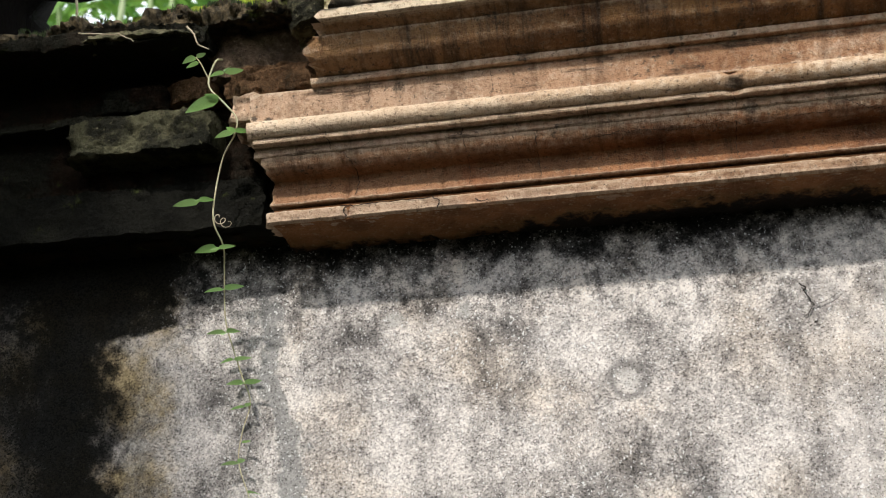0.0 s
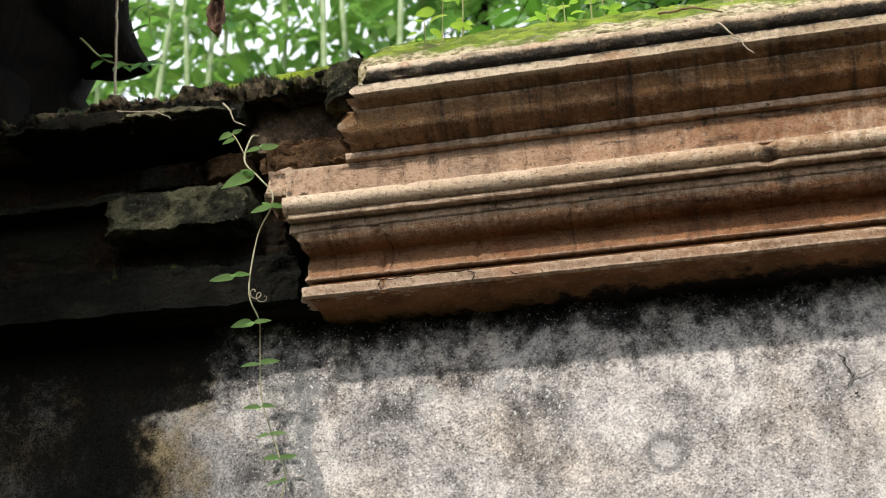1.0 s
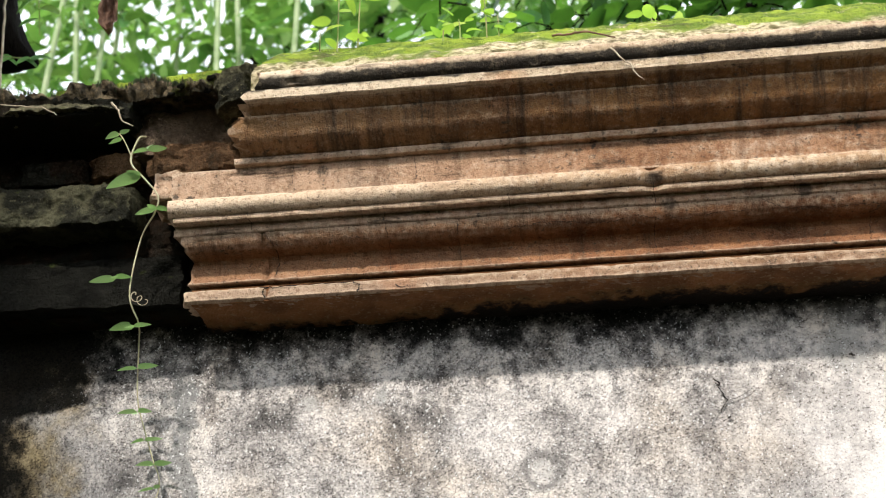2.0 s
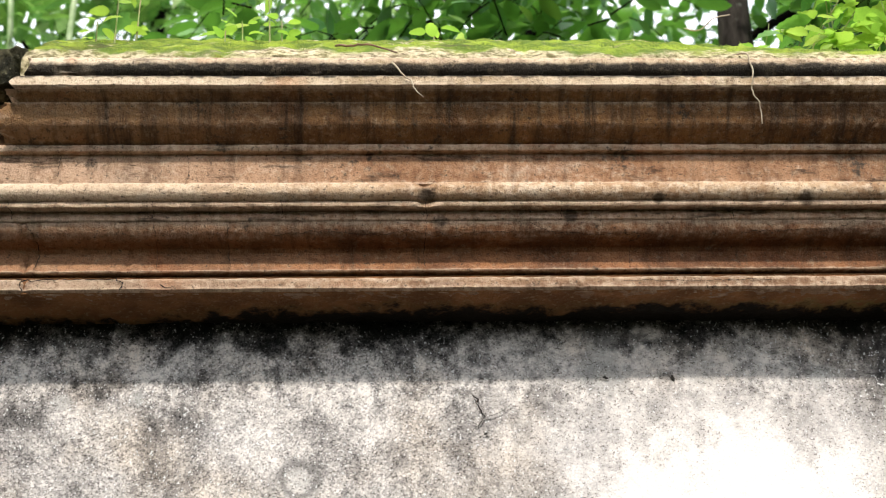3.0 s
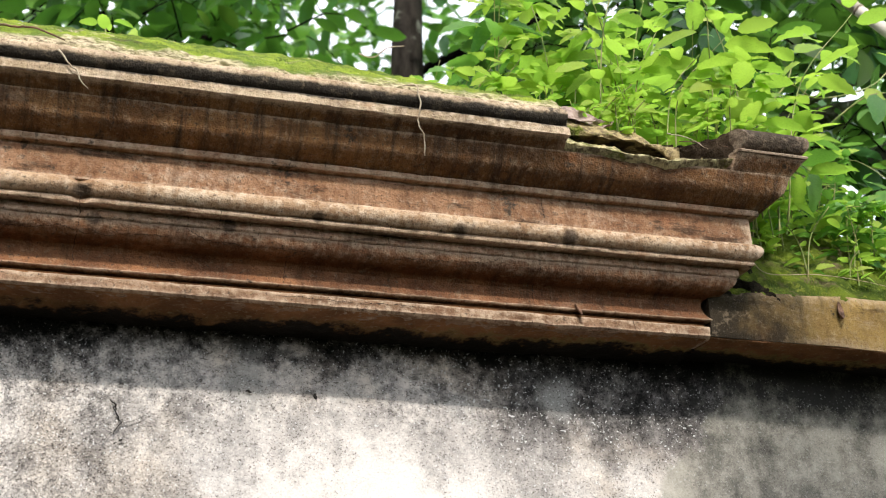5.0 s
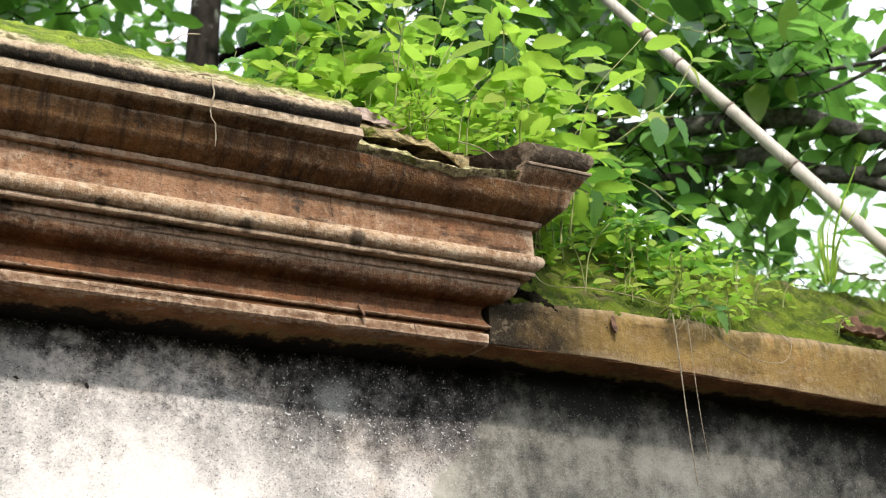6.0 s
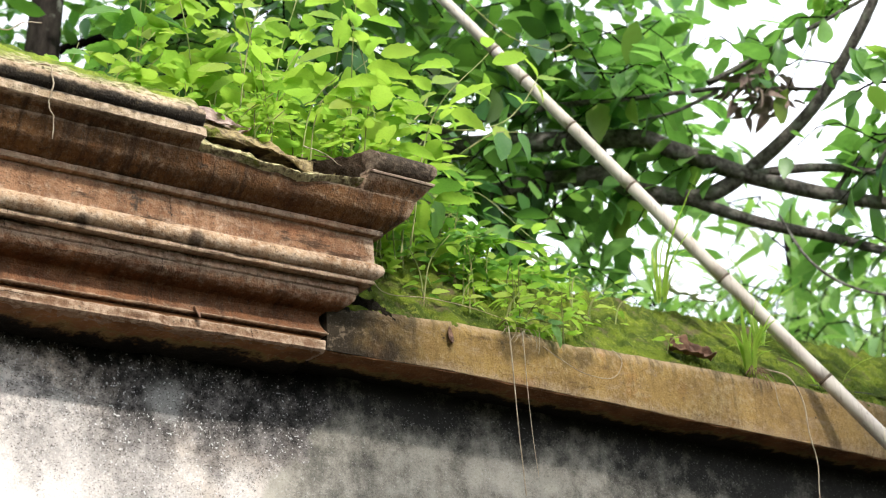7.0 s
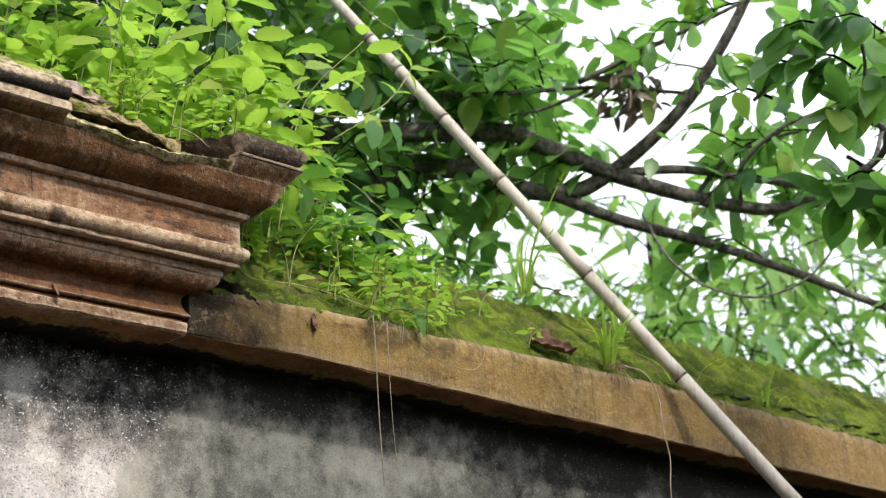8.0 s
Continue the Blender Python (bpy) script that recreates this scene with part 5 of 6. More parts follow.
strand("twig", [(-0.10, 2.36, 3.06), (-0.07, 2.30, 3.022), (-0.03, 2.27, 3.005), (0.019, 2.25, 2.975)], 0.0028, 0.0016, M_DEAD, "dry brown twig lying on the mossy cap", "twig", 16, 0.001, 8)
strand("rootlet", [(0.010, 2.25, 2.955), (0.030, 2.246, 2.925), (0.046, 2.246, 2.912), (0.052, 2.246, 2.893), (0.068, 2.245, 2.876)], 0.0018, 0.0010, M_ROOT, "pale rootlet dangling from the cornice lip", "root", 16, 0.001, 9)
strand("twig", [(0.60, 2.36, 3.10), (0.62, 2.33, 3.075), (0.645, 2.30, 3.085), (0.68, 2.31, 3.10)], 0.0015, 0.001, M_ROOT, "tiny dry twig on the cap", "twig", 12, 0.001, 10)
strand("rootlet", [(-1.22, 2.31, 2.975), (-1.17, 2.285, 2.955), (-1.12, 2.28, 2.945), (-1.085, 2.28, 2.925)], 0.0016, 0.001, M_ROOT, "pale rootlet on the ruined slab", "root", 14, 0.002, 11)
strand("rootlet", [(-0.985, 2.31, 2.96), (-0.965, 2.30, 2.935), (-0.955, 2.30, 2.912), (-0.935, 2.31, 2.902)], 0.0024, 0.0012, M_ROOT, "pale root curling from the broken slab", "root", 16, 0.001, 12)
strand("hanging_root", [(-1.50, 2.75, 4.2), (-1.49, 2.75, 3.75), (-1.472, 2.75, 3.45), (-1.452, 2.75, 3.15)], 0.0040, 0.0034, M_ROOT, "long brown aerial root hanging to the wall head", "root", 40, 0.002, 13)


def crumpled(name, size_x, size_y, material, place, label, seed, lift=0.35, category="leaf"):
    n = 26
    verts, faces = [], []
    for j in range(n + 1):
        for i in range(n + 1):
            u, v = 2 * i / n - 1, 2 * j / n - 1
            w = (1 - abs(v) ** 2.2) ** 0.5 if abs(v) < 1 else 0
            x, y = u * w * size_x, v * size_y
            z = lift * size_x * (u * u * 1.2 + 0.9 * rough((u * 0.9, v * 0.9, seed), 2.2, 4))
            verts.append((x, y, z))
    w = n + 1
    for j in range(n):
        for i in range(n):
            faces.append((j * w + i, j * w + i + 1, (j + 1) * w + i + 1, (j + 1) * w + i))
    ob = part(name, mesh_data(name, verts, faces, material))
    sol = ob.modifiers.new("thickness", "SOLIDIFY")
    sol.thickness = 0.0012
    ob.matrix_world = place
    return tagged(ob, label, category)


crumpled("dead_leaf", 0.036, 0.070, M_DEAD, pose(2.515, 2.500, 2.752, 48, 0, 0) @ pose(0, 0, 0, 0, 0, 78), "curled brown dead leaf on the mossy coping", 1.0, 0.50)
crumpled("dead_leaf", 0.026, 0.048, M_DEAD_PALE, pose(1.065, 2.356, 3.015, 56, 0, 0) @ pose(0, 0, 0, 0, 0, 70), "pale brown dead leaf on the mossy cap", 5.0, 0.16)
crumpled("dead_leaf", 0.020, 0.052, M_DEAD_PALE, pose(1.115, 2.372, 3.000, 50, 0, 0) @ pose(0, 0, 0, 0, 0, 115), "curled pale leaf lying on the broken cornice", 7.0, 0.5)
crumpled("plastic_scrap", 0.030, 0.070, M_SCRAP, pose(2.735, 2.735, 3.055, 62, 0, 0) @ pose(0, 0, 0, 0, 0, 82), "torn scrap of white plastic on the coping's ridge", 6.0, 0.55, "litter")
crumpled("plastic_scrap", 0.018, 0.055, M_SCRAP, pose(2.84, 2.74, 3.045, 55, 0, 0) @ pose(0, 0, 0, 0, 0, 98), "thin strip of white plastic on the coping's ridge", 8.0, 0.5, "litter")
crumpled("dead_leaf", 0.010, 0.022, M_DEAD, pose(1.70, 2.436, 2.655, 78, 10, 20), "small dark dead leaf stuck to the coping face", 2.0)
crumpled("dead_leaf", 0.008, 0.015, M_DEAD, pose(1.075, 2.432, 2.605, 60, 10, 40), "dark scrap of leaf on the cornice", 3.0)


for k in range(10):
    a = 0.25 * k - 1.1
    strand("dry_root", [(2.70 + 0.012 * a, 2.466, 2.712), (2.70 + 0.030 * a, 2.440, 2.712 + 0.006 * (k % 3)), (2.70 + 0.055 * a, 2.430, 2.690 - 0.010 * (k % 4))], 0.0018, 0.0008, M_DEAD, "dry brown root at the foot of the grass", "root", 10, 0.0015, 60 + k)
strand("twig", [(1.268, 2.33, 2.985), (1.30, 2.30, 2.962), (1.335, 2.285, 2.932)], 0.0014, 0.0008, M_ROOT, "dry twig across the broken hollow", "twig", 10, 0.001, 81)
strand("twig", [(1.30, 2.34, 2.975), (1.34, 2.30, 2.955), (1.385, 2.288, 2.945)], 0.0012, 0.0008, M_DEAD, "thin dry twig in the broken hollow", "twig", 10, 0.001, 82)
strand("hanging_twig", [(-1.30, 2.62, 3.62), (-1.20, 2.56, 3.46), (-1.125, 2.543, 3.385)], 0.003, 0.002, M_DEAD, "thin dark twig over the ruined end", "twig", 14, 0.001, 14)
crumpled("dead_leaf", 0.022, 0.050, M_DEAD, pose(-1.115, 2.560, 3.335, 90, 0, 8), "dark curled leaf hanging from a twig", 4.0, 0.8)


# ---------------------------------------------------------------- bamboo pole
def make_pole():
    foot, top = Vector((3.63, 1.69, 0.0)), Vector((2.187, 3.0, 3.988))
    a, b = Vector((2.897, 2.398, 2.719)), Vector((2.187, 3.0, 3.988))
    way = (b - a).normalized()
    foot = a - way * (a.z / way.z)
    length = 6.2
    pole = thing("bamboo_pole", foot, "weathered grey bamboo pole leaning against the coping", "pole")
    joints = [0.0, 0.46, 0.94, 1.42, 1.90, 2.40, 2.875, 3.351, 3.745, 4.132, 4.40, 4.617, 4.759, 5.05, 5.35, 5.65, 5.95, 6.2]
    side = way.orthogonal().normalized()
    prev_r = None
    for k, (s0, s1) in enumerate(zip(joints, joints[1:])):
        r0 = 0.0255 - 0.0016 * s0
        pts, rad = [], []
        for u in np.linspace(0, 1, 9):
            s = s0 + (s1 - s0) * u
            bend = 0.012 * math.sin(s * 1.1)
            pts.append(foot + way * s + side * bend)
            rad.append((0.0255 - 0.0016 * s) * (1 + 0.05 * (abs(2 * u - 1) ** 8)))
        section = hang_under(pole, part("culm_section", mesh_data("culm_section", *tube(pts, rad, 16, 0.02, k), M_BAMBOO)))
        c = pts[-1]
        ring = [c - way * 0.006, c - way * 0.003, c, c + way * 0.004]
        rr_ = (0.0255 - 0.0016 * s1)
        hang_under(section, part("joint", mesh_data("joint", *tube(ring, [rr_ * 1.04, rr_ * 1.12, rr_ * 1.10, rr_ * 1.0], 16), M_NODE)))


make_pole()


# ---------------------------------------------------------------- weeds on the wall head
WEED_LEAF = [mesh_data("leaf", v.tolist(), f, M_LEAF_WEED) for v, f in (toothed_leaf(0.62, 0.10, 0.22), toothed_leaf(0.52, 0.18, 0.36),
             toothed_leaf(0.70, 0.06, 0.10), toothed_leaf(0.56, 0.14, 0.50), toothed_leaf(0.60, 0.22, 0.05))]


DEEP_LEAF = []
for me in WEED_LEAF:
    deep = me.copy()
    deep.materials[0] = M_LEAF_WEED_DEEP
    DEEP_LEAF.append(deep)


def weed(place, height, lean, leaves, size, seed, label, name="weed_plant", droop=0.0, group="weeds on the wall", trifoliate=False, deep=False):
    """A leafy herb: a bending stem with opposite leaves, each leaf a part."""
    r = random.Random(seed)
    herb = thing(name, place, label, "plant", group)
    base = Vector(place)
    lean = Vector(lean)
    tip = base + Vector((0, 0, height)) + lean * height + Vector((0, 0, -droop * height))
    mid = base + Vector((0, 0, height * (0.6 + droop * 0.5))) + lean * height * 0.30
    pts = spline([base - Vector((0, 0, 0.02)), mid, tip], 16)
    hang_under(herb, part("stem", mesh_data("stem", *tube(pts, np.linspace(0.0022, 0.0010, 16), 5), M_STEM)))
    turn = r.uniform(0, 6)
    for i in range(leaves):
        s = 0.10 + 0.90 * (i + 0.5) / leaves
        k = min(s * 15, 14.99)
        p = Vector(pts[int(k)] * (1 - k % 1) + pts[int(k) + 1] * (k % 1))
        turn += (math.pi if i % 2 else math.pi / 2) + r.uniform(-0.35, 0.35)
        out = Vector((math.cos(turn), math.sin(turn), r.uniform(-0.25, 0.30)))
        f = Vector((r.uniform(-0.5, 0.5), r.choice((r.uniform(-1.9, -1.0), r.uniform(0.0, 0.6), r.uniform(-0.3, 0.4))), 1))
        sz = size * r.uniform(0.65, 1.15) * (1.1 - 0.35 * s)
        stalk = p + out * size * 0.35
        if trifoliate:
            for d in (-0.9, 0.0, 0.9):
                w = Matrix.Rotation(d, 3, "Z") @ out
                single_leaf(herb, DEEP_LEAF if deep else WEED_LEAF, stalk, w, f, sz * (1.0 if d == 0 else 0.75), r)
        else:
            single_leaf(herb, DEEP_LEAF if deep else WEED_LEAF, stalk, out, f, sz, r)
    return herb


rw = random.Random(77)
LABELS = ["bright yellow-green leafy weed growing on the wall head", "leafy green herb rooted in the broken cornice", "light green bushy weed on top of the wall"]
# thicket on the cornice's head near the corner
for k in range(46):
    x = rw.uniform(0.84, 1.66)
    y = rw.uniform(2.42, 2.85)
    z = 3.00 + 0.15 * max(0.0, y - 2.5) if x < 1.5 else 2.88
    tall = rw.uniform(0.14, 0.62) * (0.6 if x < 0.98 else 1.0)
    weed((x, y, z), tall, (rw.uniform(-0.35, 0.45), rw.uniform(-0.45, 0.05), 0), int(10 + 20 * tall), rw.choice((0.05, 0.065, 0.08, 0.10, 0.12)), 100 + k,
         LABELS[k % 3], trifoliate=(k % 5 == 0), deep=(y > 2.62 and k % 5 in (1, 3)))
# lush growth spilling round the corner
for k in range(20):
    x = rw.uniform(1.56, 1.98)
    y = rw.uniform(2.62, 2.95)
    weed((x, y, rw.uniform(2.90, 3.05)), rw.uniform(0.14, 0.34), (rw.uniform(-0.5, 0.7), rw.uniform(-0.9, -0.1), 0), rw.randint(10, 16), rw.choice((0.05, 0.07, 0.09)), 700 + k,
         ("deep green" if k % 5 < 3 else "light green") + " weed spilling round the broken corner", trifoliate=(k % 4 == 0), deep=(k % 5 < 3), droop=rw.uniform(0.2, 0.8))
# fine low growth along the broken edge, and sprays hanging past the corner
for k in range(20):
    x = rw.uniform(1.04, 1.50)
    y = rw.uniform(2.37, 2.45)
    weed((x, y, 2.985), rw.uniform(0.05, 0.12), (rw.uniform(-0.7, 0.7), rw.uniform(-0.9, -0.1), 0), rw.randint(8, 12), rw.uniform(0.028, 0.045), 600 + k,
         "low fine-leaved weed along the broken cornice", trifoliate=(k % 3 == 0))
for k in range(9):
    x = rw.uniform(1.58, 1.95)
    y = rw.uniform(2.50, 2.74)
    weed((x, y, slope_top(x, y)), rw.uniform(0.06, 0.20), (rw.uniform(-0.5, 0.5), rw.uniform(-0.6, 0.0), 0), rw.randint(8, 13), rw.choice((0.035, 0.045, 0.06)), 650 + k,
         ("deep green" if k % 2 else "light green") + " trailing weed on the mossy coping", trifoliate=(k % 4 == 0), deep=bool(k % 2))
# between the corner and the pole, over the coping
for k in range(24):
    x = rw.uniform(1.50, 2.30)
    y = rw.uniform(2.58, 2.95)
    weed((x, y, 2.80 + 0.5 * (y - 2.55)), rw.uniform(0.08, 0.34 - 0.2 * (x - 1.5)), (rw.uniform(-0.8, 0.9), rw.uniform(-0.8, 0.1), 0), rw.randint(9, 15),
         rw.choice((0.04, 0.055, 0.075, 0.10)), 200 + k, ("deep green" if k % 5 < 3 else "light green") + " trailing weed on the mossy coping", trifoliate=(k % 4 == 0), deep=(k % 5 < 3), droop=rw.uniform(0.0, 0.45))
# low seedlings on the mossy slope
for k in range(15):
    x = rw.triangular(1.60, 2.50, 2.0)
    y = rw.uniform(2.50, 2.76)
    weed((x, y, slope_top(x, y)), rw.uniform(0.03, 0.10), (rw.uniform(-0.5, 0.6), rw.uniform(-0.8, 0.0), 0), rw.randint(6, 10), rw.uniform(0.035, 0.055), 300 + k,
         "small seedling with pale green leaves on moss", "seedling", group="seedlings on the coping")
# one spray reaching in front of the pole
def spray(points, leaves, label, seed, deep=False):
    """A long leafy shoot along points; leaves: (share of its length, way, face, size)."""
    r = random.Random(seed)
    shoot = thing("weed_shoot", points[0], label, "plant", "weeds on the wall")
    pts = spline(points, 30)
    hang_under(shoot, part("stem", mesh_data("stem", *tube(pts, np.linspace(0.0030, 0.0013, 30), 6), M_STEM)))
    for share, way, face, size in leaves:
        single_leaf(shoot, DEEP_LEAF if deep else WEED_LEAF, Vector(pts[int(share * 29)]), way, face, size, r)
    return shoot


spray([(1.62, 2.62, 3.10), (1.698, 2.62, 3.36), (1.80, 2.63, 3.35), (1.879, 2.64, 3.327), (2.054, 2.66, 3.397), (2.163, 2.68, 3.502), (2.242, 2.70, 3.616)],
      [(1.0, (-0.35, -0.2, 0.65), (0.6, -0.8, 0.5), 0.095), (1.0, (1, -0.2, 0.22), (0.1, -0.7, 0.8), 0.100), (0.97, (0.5, -0.2, -0.7), (0.3, -0.9, 0.3), 0.06),
       (0.84, (0.7, -0.3, 0.4), (-0.2, -0.5, 0.9), 0.05), (0.84, (-0.6, -0.3, 0.5), (0.3, -0.6, 0.8), 0.055), (0.66, (0.2, -0.2, -1), (-0.2, -1, 0.1), 0.105),
       (0.60, (-0.5, -0.3, 0.6), (0.2, -0.6, 0.8), 0.075), (0.50, (0.6, -0.4, 0.2), (0, -0.5, 0.9), 0.09), (0.48, (-0.6, -0.5, -0.3), (0, -0.6, 0.8), 0.08), (0.36, (0.5, -0.5, 0.5), (0, -0.4, 0.9), 0.08)],
      "leafy shoot reaching in front of the bamboo pole", 41)
spray([(1.60, 2.60, 3.12), (1.677, 2.60, 3.233), (1.763, 2.60, 3.332), (1.799, 2.60, 3.427)],
      [(1.0, (0.8, -0.2, 0.35), (0.1, -0.8, 0.6), 0.09), (1.0, (-0.9, -0.2, 0.1), (0, -0.6, 0.8), 0.045), (0.75, (0.8, -0.3, 0.0), (0, -0.5, 0.9), 0.085), (0.72, (-0.8, -0.3, 0.2), (0, -0.6, 0.8), 0.075),
       (0.5, (0.8, -0.4, -0.1), (0, -0.5, 0.9), 0.10), (0.45, (-0.7, -0.4, 0.1), (0, -0.6, 0.8), 0.09)], "upright leafy shoot above the broken corner", 42)
spray([(1.95, 2.72, 3.30), (2.03, 2.66, 3.36), (2.10, 2.63, 3.372)], [(1.0, (0.35, -0.2, -0.9), (0.2, -1, 0.2), 0.09), (0.7, (-0.2, -0.2, -1.0), (-0.1, -1, 0.2), 0.10)], "pale hanging leaves beside the bamboo pole", 43, True)
spray([(1.60, 2.66, 3.12), (1.70, 2.58, 3.12), (1.759, 2.55, 3.06)], [(1.0, (0.1, -0.1, -1), (0.1, -1, 0.2), 0.10), (0.6, (0.6, -0.2, -0.7), (0, -1, 0.3), 0.07)], "drooping dark green leaves past the corner", 44, True)
spray([(2.063, 2.80, 3.896), (2.165, 2.80, 3.835), (2.27, 2.80, 3.804), (2.402, 2.80, 3.81), (2.473, 2.80, 3.854)],
      [(0.2, (0.6, -0.3, 0.3), (0, -0.5, 0.9), 0.022), (0.4, (0.4, -0.3, -0.4), (0, -0.5, 0.9), 0.02), (0.6, (0.5, -0.3, 0.4), (0, -0.5, 0.9), 0.022), (0.8, (0.5, -0.3, -0.3), (0, -0.5, 0.9), 0.02), (1, (1, 0, 0.3), (0, -0.5, 1), 0.02)],
      "thin climbing tendril beside the bamboo pole", 45)
weed((1.93, 2.462, 2.705), 0.07, (0.2, -1.0, 0), 9, 0.045, 402, "small seedling hanging from the coping edge", "seedling", group="seedlings on the coping")
weed((2.02, 2.466, 2.705), 0.06, (0.4, -1.2, 0), 7, 0.05, 403, "small seedling hanging from the coping edge", "seedling", group="seedlings on the coping")
for k, (x, h) in enumerate([(1.87, 0.10), (1.92, 0.14), (1.97, 0.10), (2.05, 0.12)]):
    weed((x, 2.455, 2.695), h, (0.3 * (-1) ** k, -0.45, 0), 9, 0.048, 420 + k, "pale seedling clump rooted at the coping edge", "seedling", group="seedlings on the coping")
for k in range(9):
    x, fall = rw.gauss(1.90, 0.025), rw.uniform(0.012, 0.050)
    strand("hanging_root", [(x, 2.456, 2.712), (x + rw.uniform(-0.012, 0.012), 2.431, 2.700), (x + rw.uniform(-0.03, 0.03), 2.428, 2.692 - fall)], 0.0012, 0.0006, M_ROOT, "short pale rootlet over the coping edge", "root", 10, 0.0015, 30 + k)
weed((1.62, 2.60, 2.92), 0.18, (0.1, -0.9, 0), 7, 0.10, 404, "drooping dark green leaves beside the corner", droop=0.6, deep=True)
weed((1.57, 2.52, 2.90), 0.16, (0.25, -0.8, 0), 8, 0.10, 406, "drooping dark green leaves beside the corner", droop=0.7, deep=True)
spray([(0.157, 2.66, 3.14), (0.157, 2.64, 3.17), (0.157, 2.62, 3.195)],
      [(1.0, (-1, -0.2, 0.35), (0.2, -1, 0.35), 0.080), (1.0, (1, -0.2, 0.30), (-0.2, -1, 0.35), 0.085), (1.0, (0.15, -0.3, 1), (0, -1, 0.2), 0.060), (0.8, (0.8, -0.4, -0.2), (0, -0.8, 0.6), 0.07)], "young yellow-green plant on the mossy cap", 48)
spray([(-1.62, 2.86, 4.15), (-1.52, 2.86, 3.85), (-1.455, 2.86, 3.66), (-1.43, 2.86, 3.50)],
      [(0.3 + 0.07 * k, ((-1) ** k, -0.3, -0.5), (0.2 * (-1) ** k, -0.8, 0.6), 0.055 + 0.012 * (k % 3)) for k in range(10)], "green creeper hanging beside the black trunk", 46, True)
spray([(-1.60, 2.80, 3.50), (-1.52, 2.80, 3.42), (-1.42, 2.80, 3.395), (-1.36, 2.80, 3.41)],
      [(0.25 + 0.09 * k, ((-1) ** k * 0.6 + 0.4, -0.3, -0.3), (0.1, -0.7, 0.7), 0.05) for k in range(8)], "small creeper under the trunk's bulge", 47, True)
spray([(1.92, 2.47, 2.715), (1.945, 2.44, 2.735), (1.985, 2.415, 2.722)],
      [(1.0, (0.35, -0.2, -0.9), (0.1, -1, 0.3), 0.062), (0.9, (0.9, -0.2, 0.15), (0, -0.8, 0.6), 0.045), (0.85, (-0.5, -0.3, 0.4), (0, -0.8, 0.6), 0.04), (0.6, (0.8, -0.3, 0.3), (0, -0.8, 0.6), 0.04), (0.4, (-0.9, -0.2, 0.0), (0, -0.8, 0.6), 0.045)],
      "pale seedling hanging over the coping edge", 49, True)
spray([(1.86, 2.47, 2.715), (1.868, 2.435, 2.722), (1.88, 2.42, 2.712)],
      [(1.0, (0.8, -0.2, 0.1), (0, -0.8, 0.6), 0.034), (0.9, (-0.8, -0.2, 0.0), (0, -0.8, 0.6), 0.032), (0.7, (0.1, -0.3, -0.9), (0, -1, 0.3), 0.03)], "small yellowish seedling on the coping edge", 50)
# small herbs standing on the cap
for k, (x, y, h, n) in enumerate([(-0.56, 2.46, 0.28, 9), (-0.52, 2.48, 0.18, 7), (-0.60, 2.47, 0.05, 6), (-0.30, 2.48, 0.05, 7), (-0.34, 2.5, 0.04, 6), (-0.22, 2.5, 0.055, 7), (-0.245, 2.50, 0.16, 6), (0.10, 2.50, 0.04, 5)]):
    weed((x, y, cap_top(x, y)), h, (rw.uniform(-0.1, 0.1), rw.uniform(-0.2, 0.1), 0), n, 0.045, 500 + k, "slender green herb standing on the mossy cap", "seedling", group="herbs on the cap")


def blades(place, count, length, seed, label, spread=0.6, strap=0.0055):
    r = random.Random(seed)
    tuft = thing("grass_tuft", place, label, "grass", "grass tufts on the coping")
    for k in range(count):
        a = r.uniform(0, 2 * math.pi)
        out = Vector((math.cos(a), math.sin(a) - 0.3, 0)) * r.uniform(0.1, spread)
        ln = length * r.uniform(0.5, 1.1)
        base = Vector(place) + out * 0.03
        pts = spline([base, base + Vector((0, 0, ln * 0.5)) + out * ln * 0.3, base + Vector((0, 0, ln * r.uniform(0.5, 0.95))) + out * ln * 1.1], 7)
        wide = Vector((-out.y, out.x, 0)).normalized() if out.length > 1e-3 else Vector((1, 0, 0))
        verts, faces = [], []
        w0 = r.uniform(0.0022, strap)
        for i, p in enumerate(pts):
            w = w0 * (1 - (i / 6) ** 2) + 0.0003
            p = Vector(p)
            verts += [p - wide * w, p + out * 0.0 - Vector((0, 0, w * 0.5)), p + wide * w]
            if i:
                b = 3 * (i - 1)
                faces += [(b, b + 1, b + 4, b + 3), (b + 1, b + 2, b + 5, b + 4)]
        hang_under(tuft, part("blade", mesh_data("blade", verts, faces, M_LEAF_WEED)))
    return tuft


blades((2.70, 2.468, 2.71), 26, 0.20, 1, "tuft of strappy green grass on the coping edge", 0.55, 0.0085)
blades((2.92, 2.62, 2.88), 14, 0.30, 2, "tuft of strappy green grass on the coping", 0.5)
blades((2.62, 2.70, 2.99), 14, 0.26, 3, "arching grass on the coping's ridge", 0.9)
blades((3.02, 2.48, 2.715), 5, 0.12, 4, "few green blades beside the pole", 1.2)
blades((3.42, 2.50, 2.71), 7, 0.10, 5, "few bright blades on the coping", 1.3)


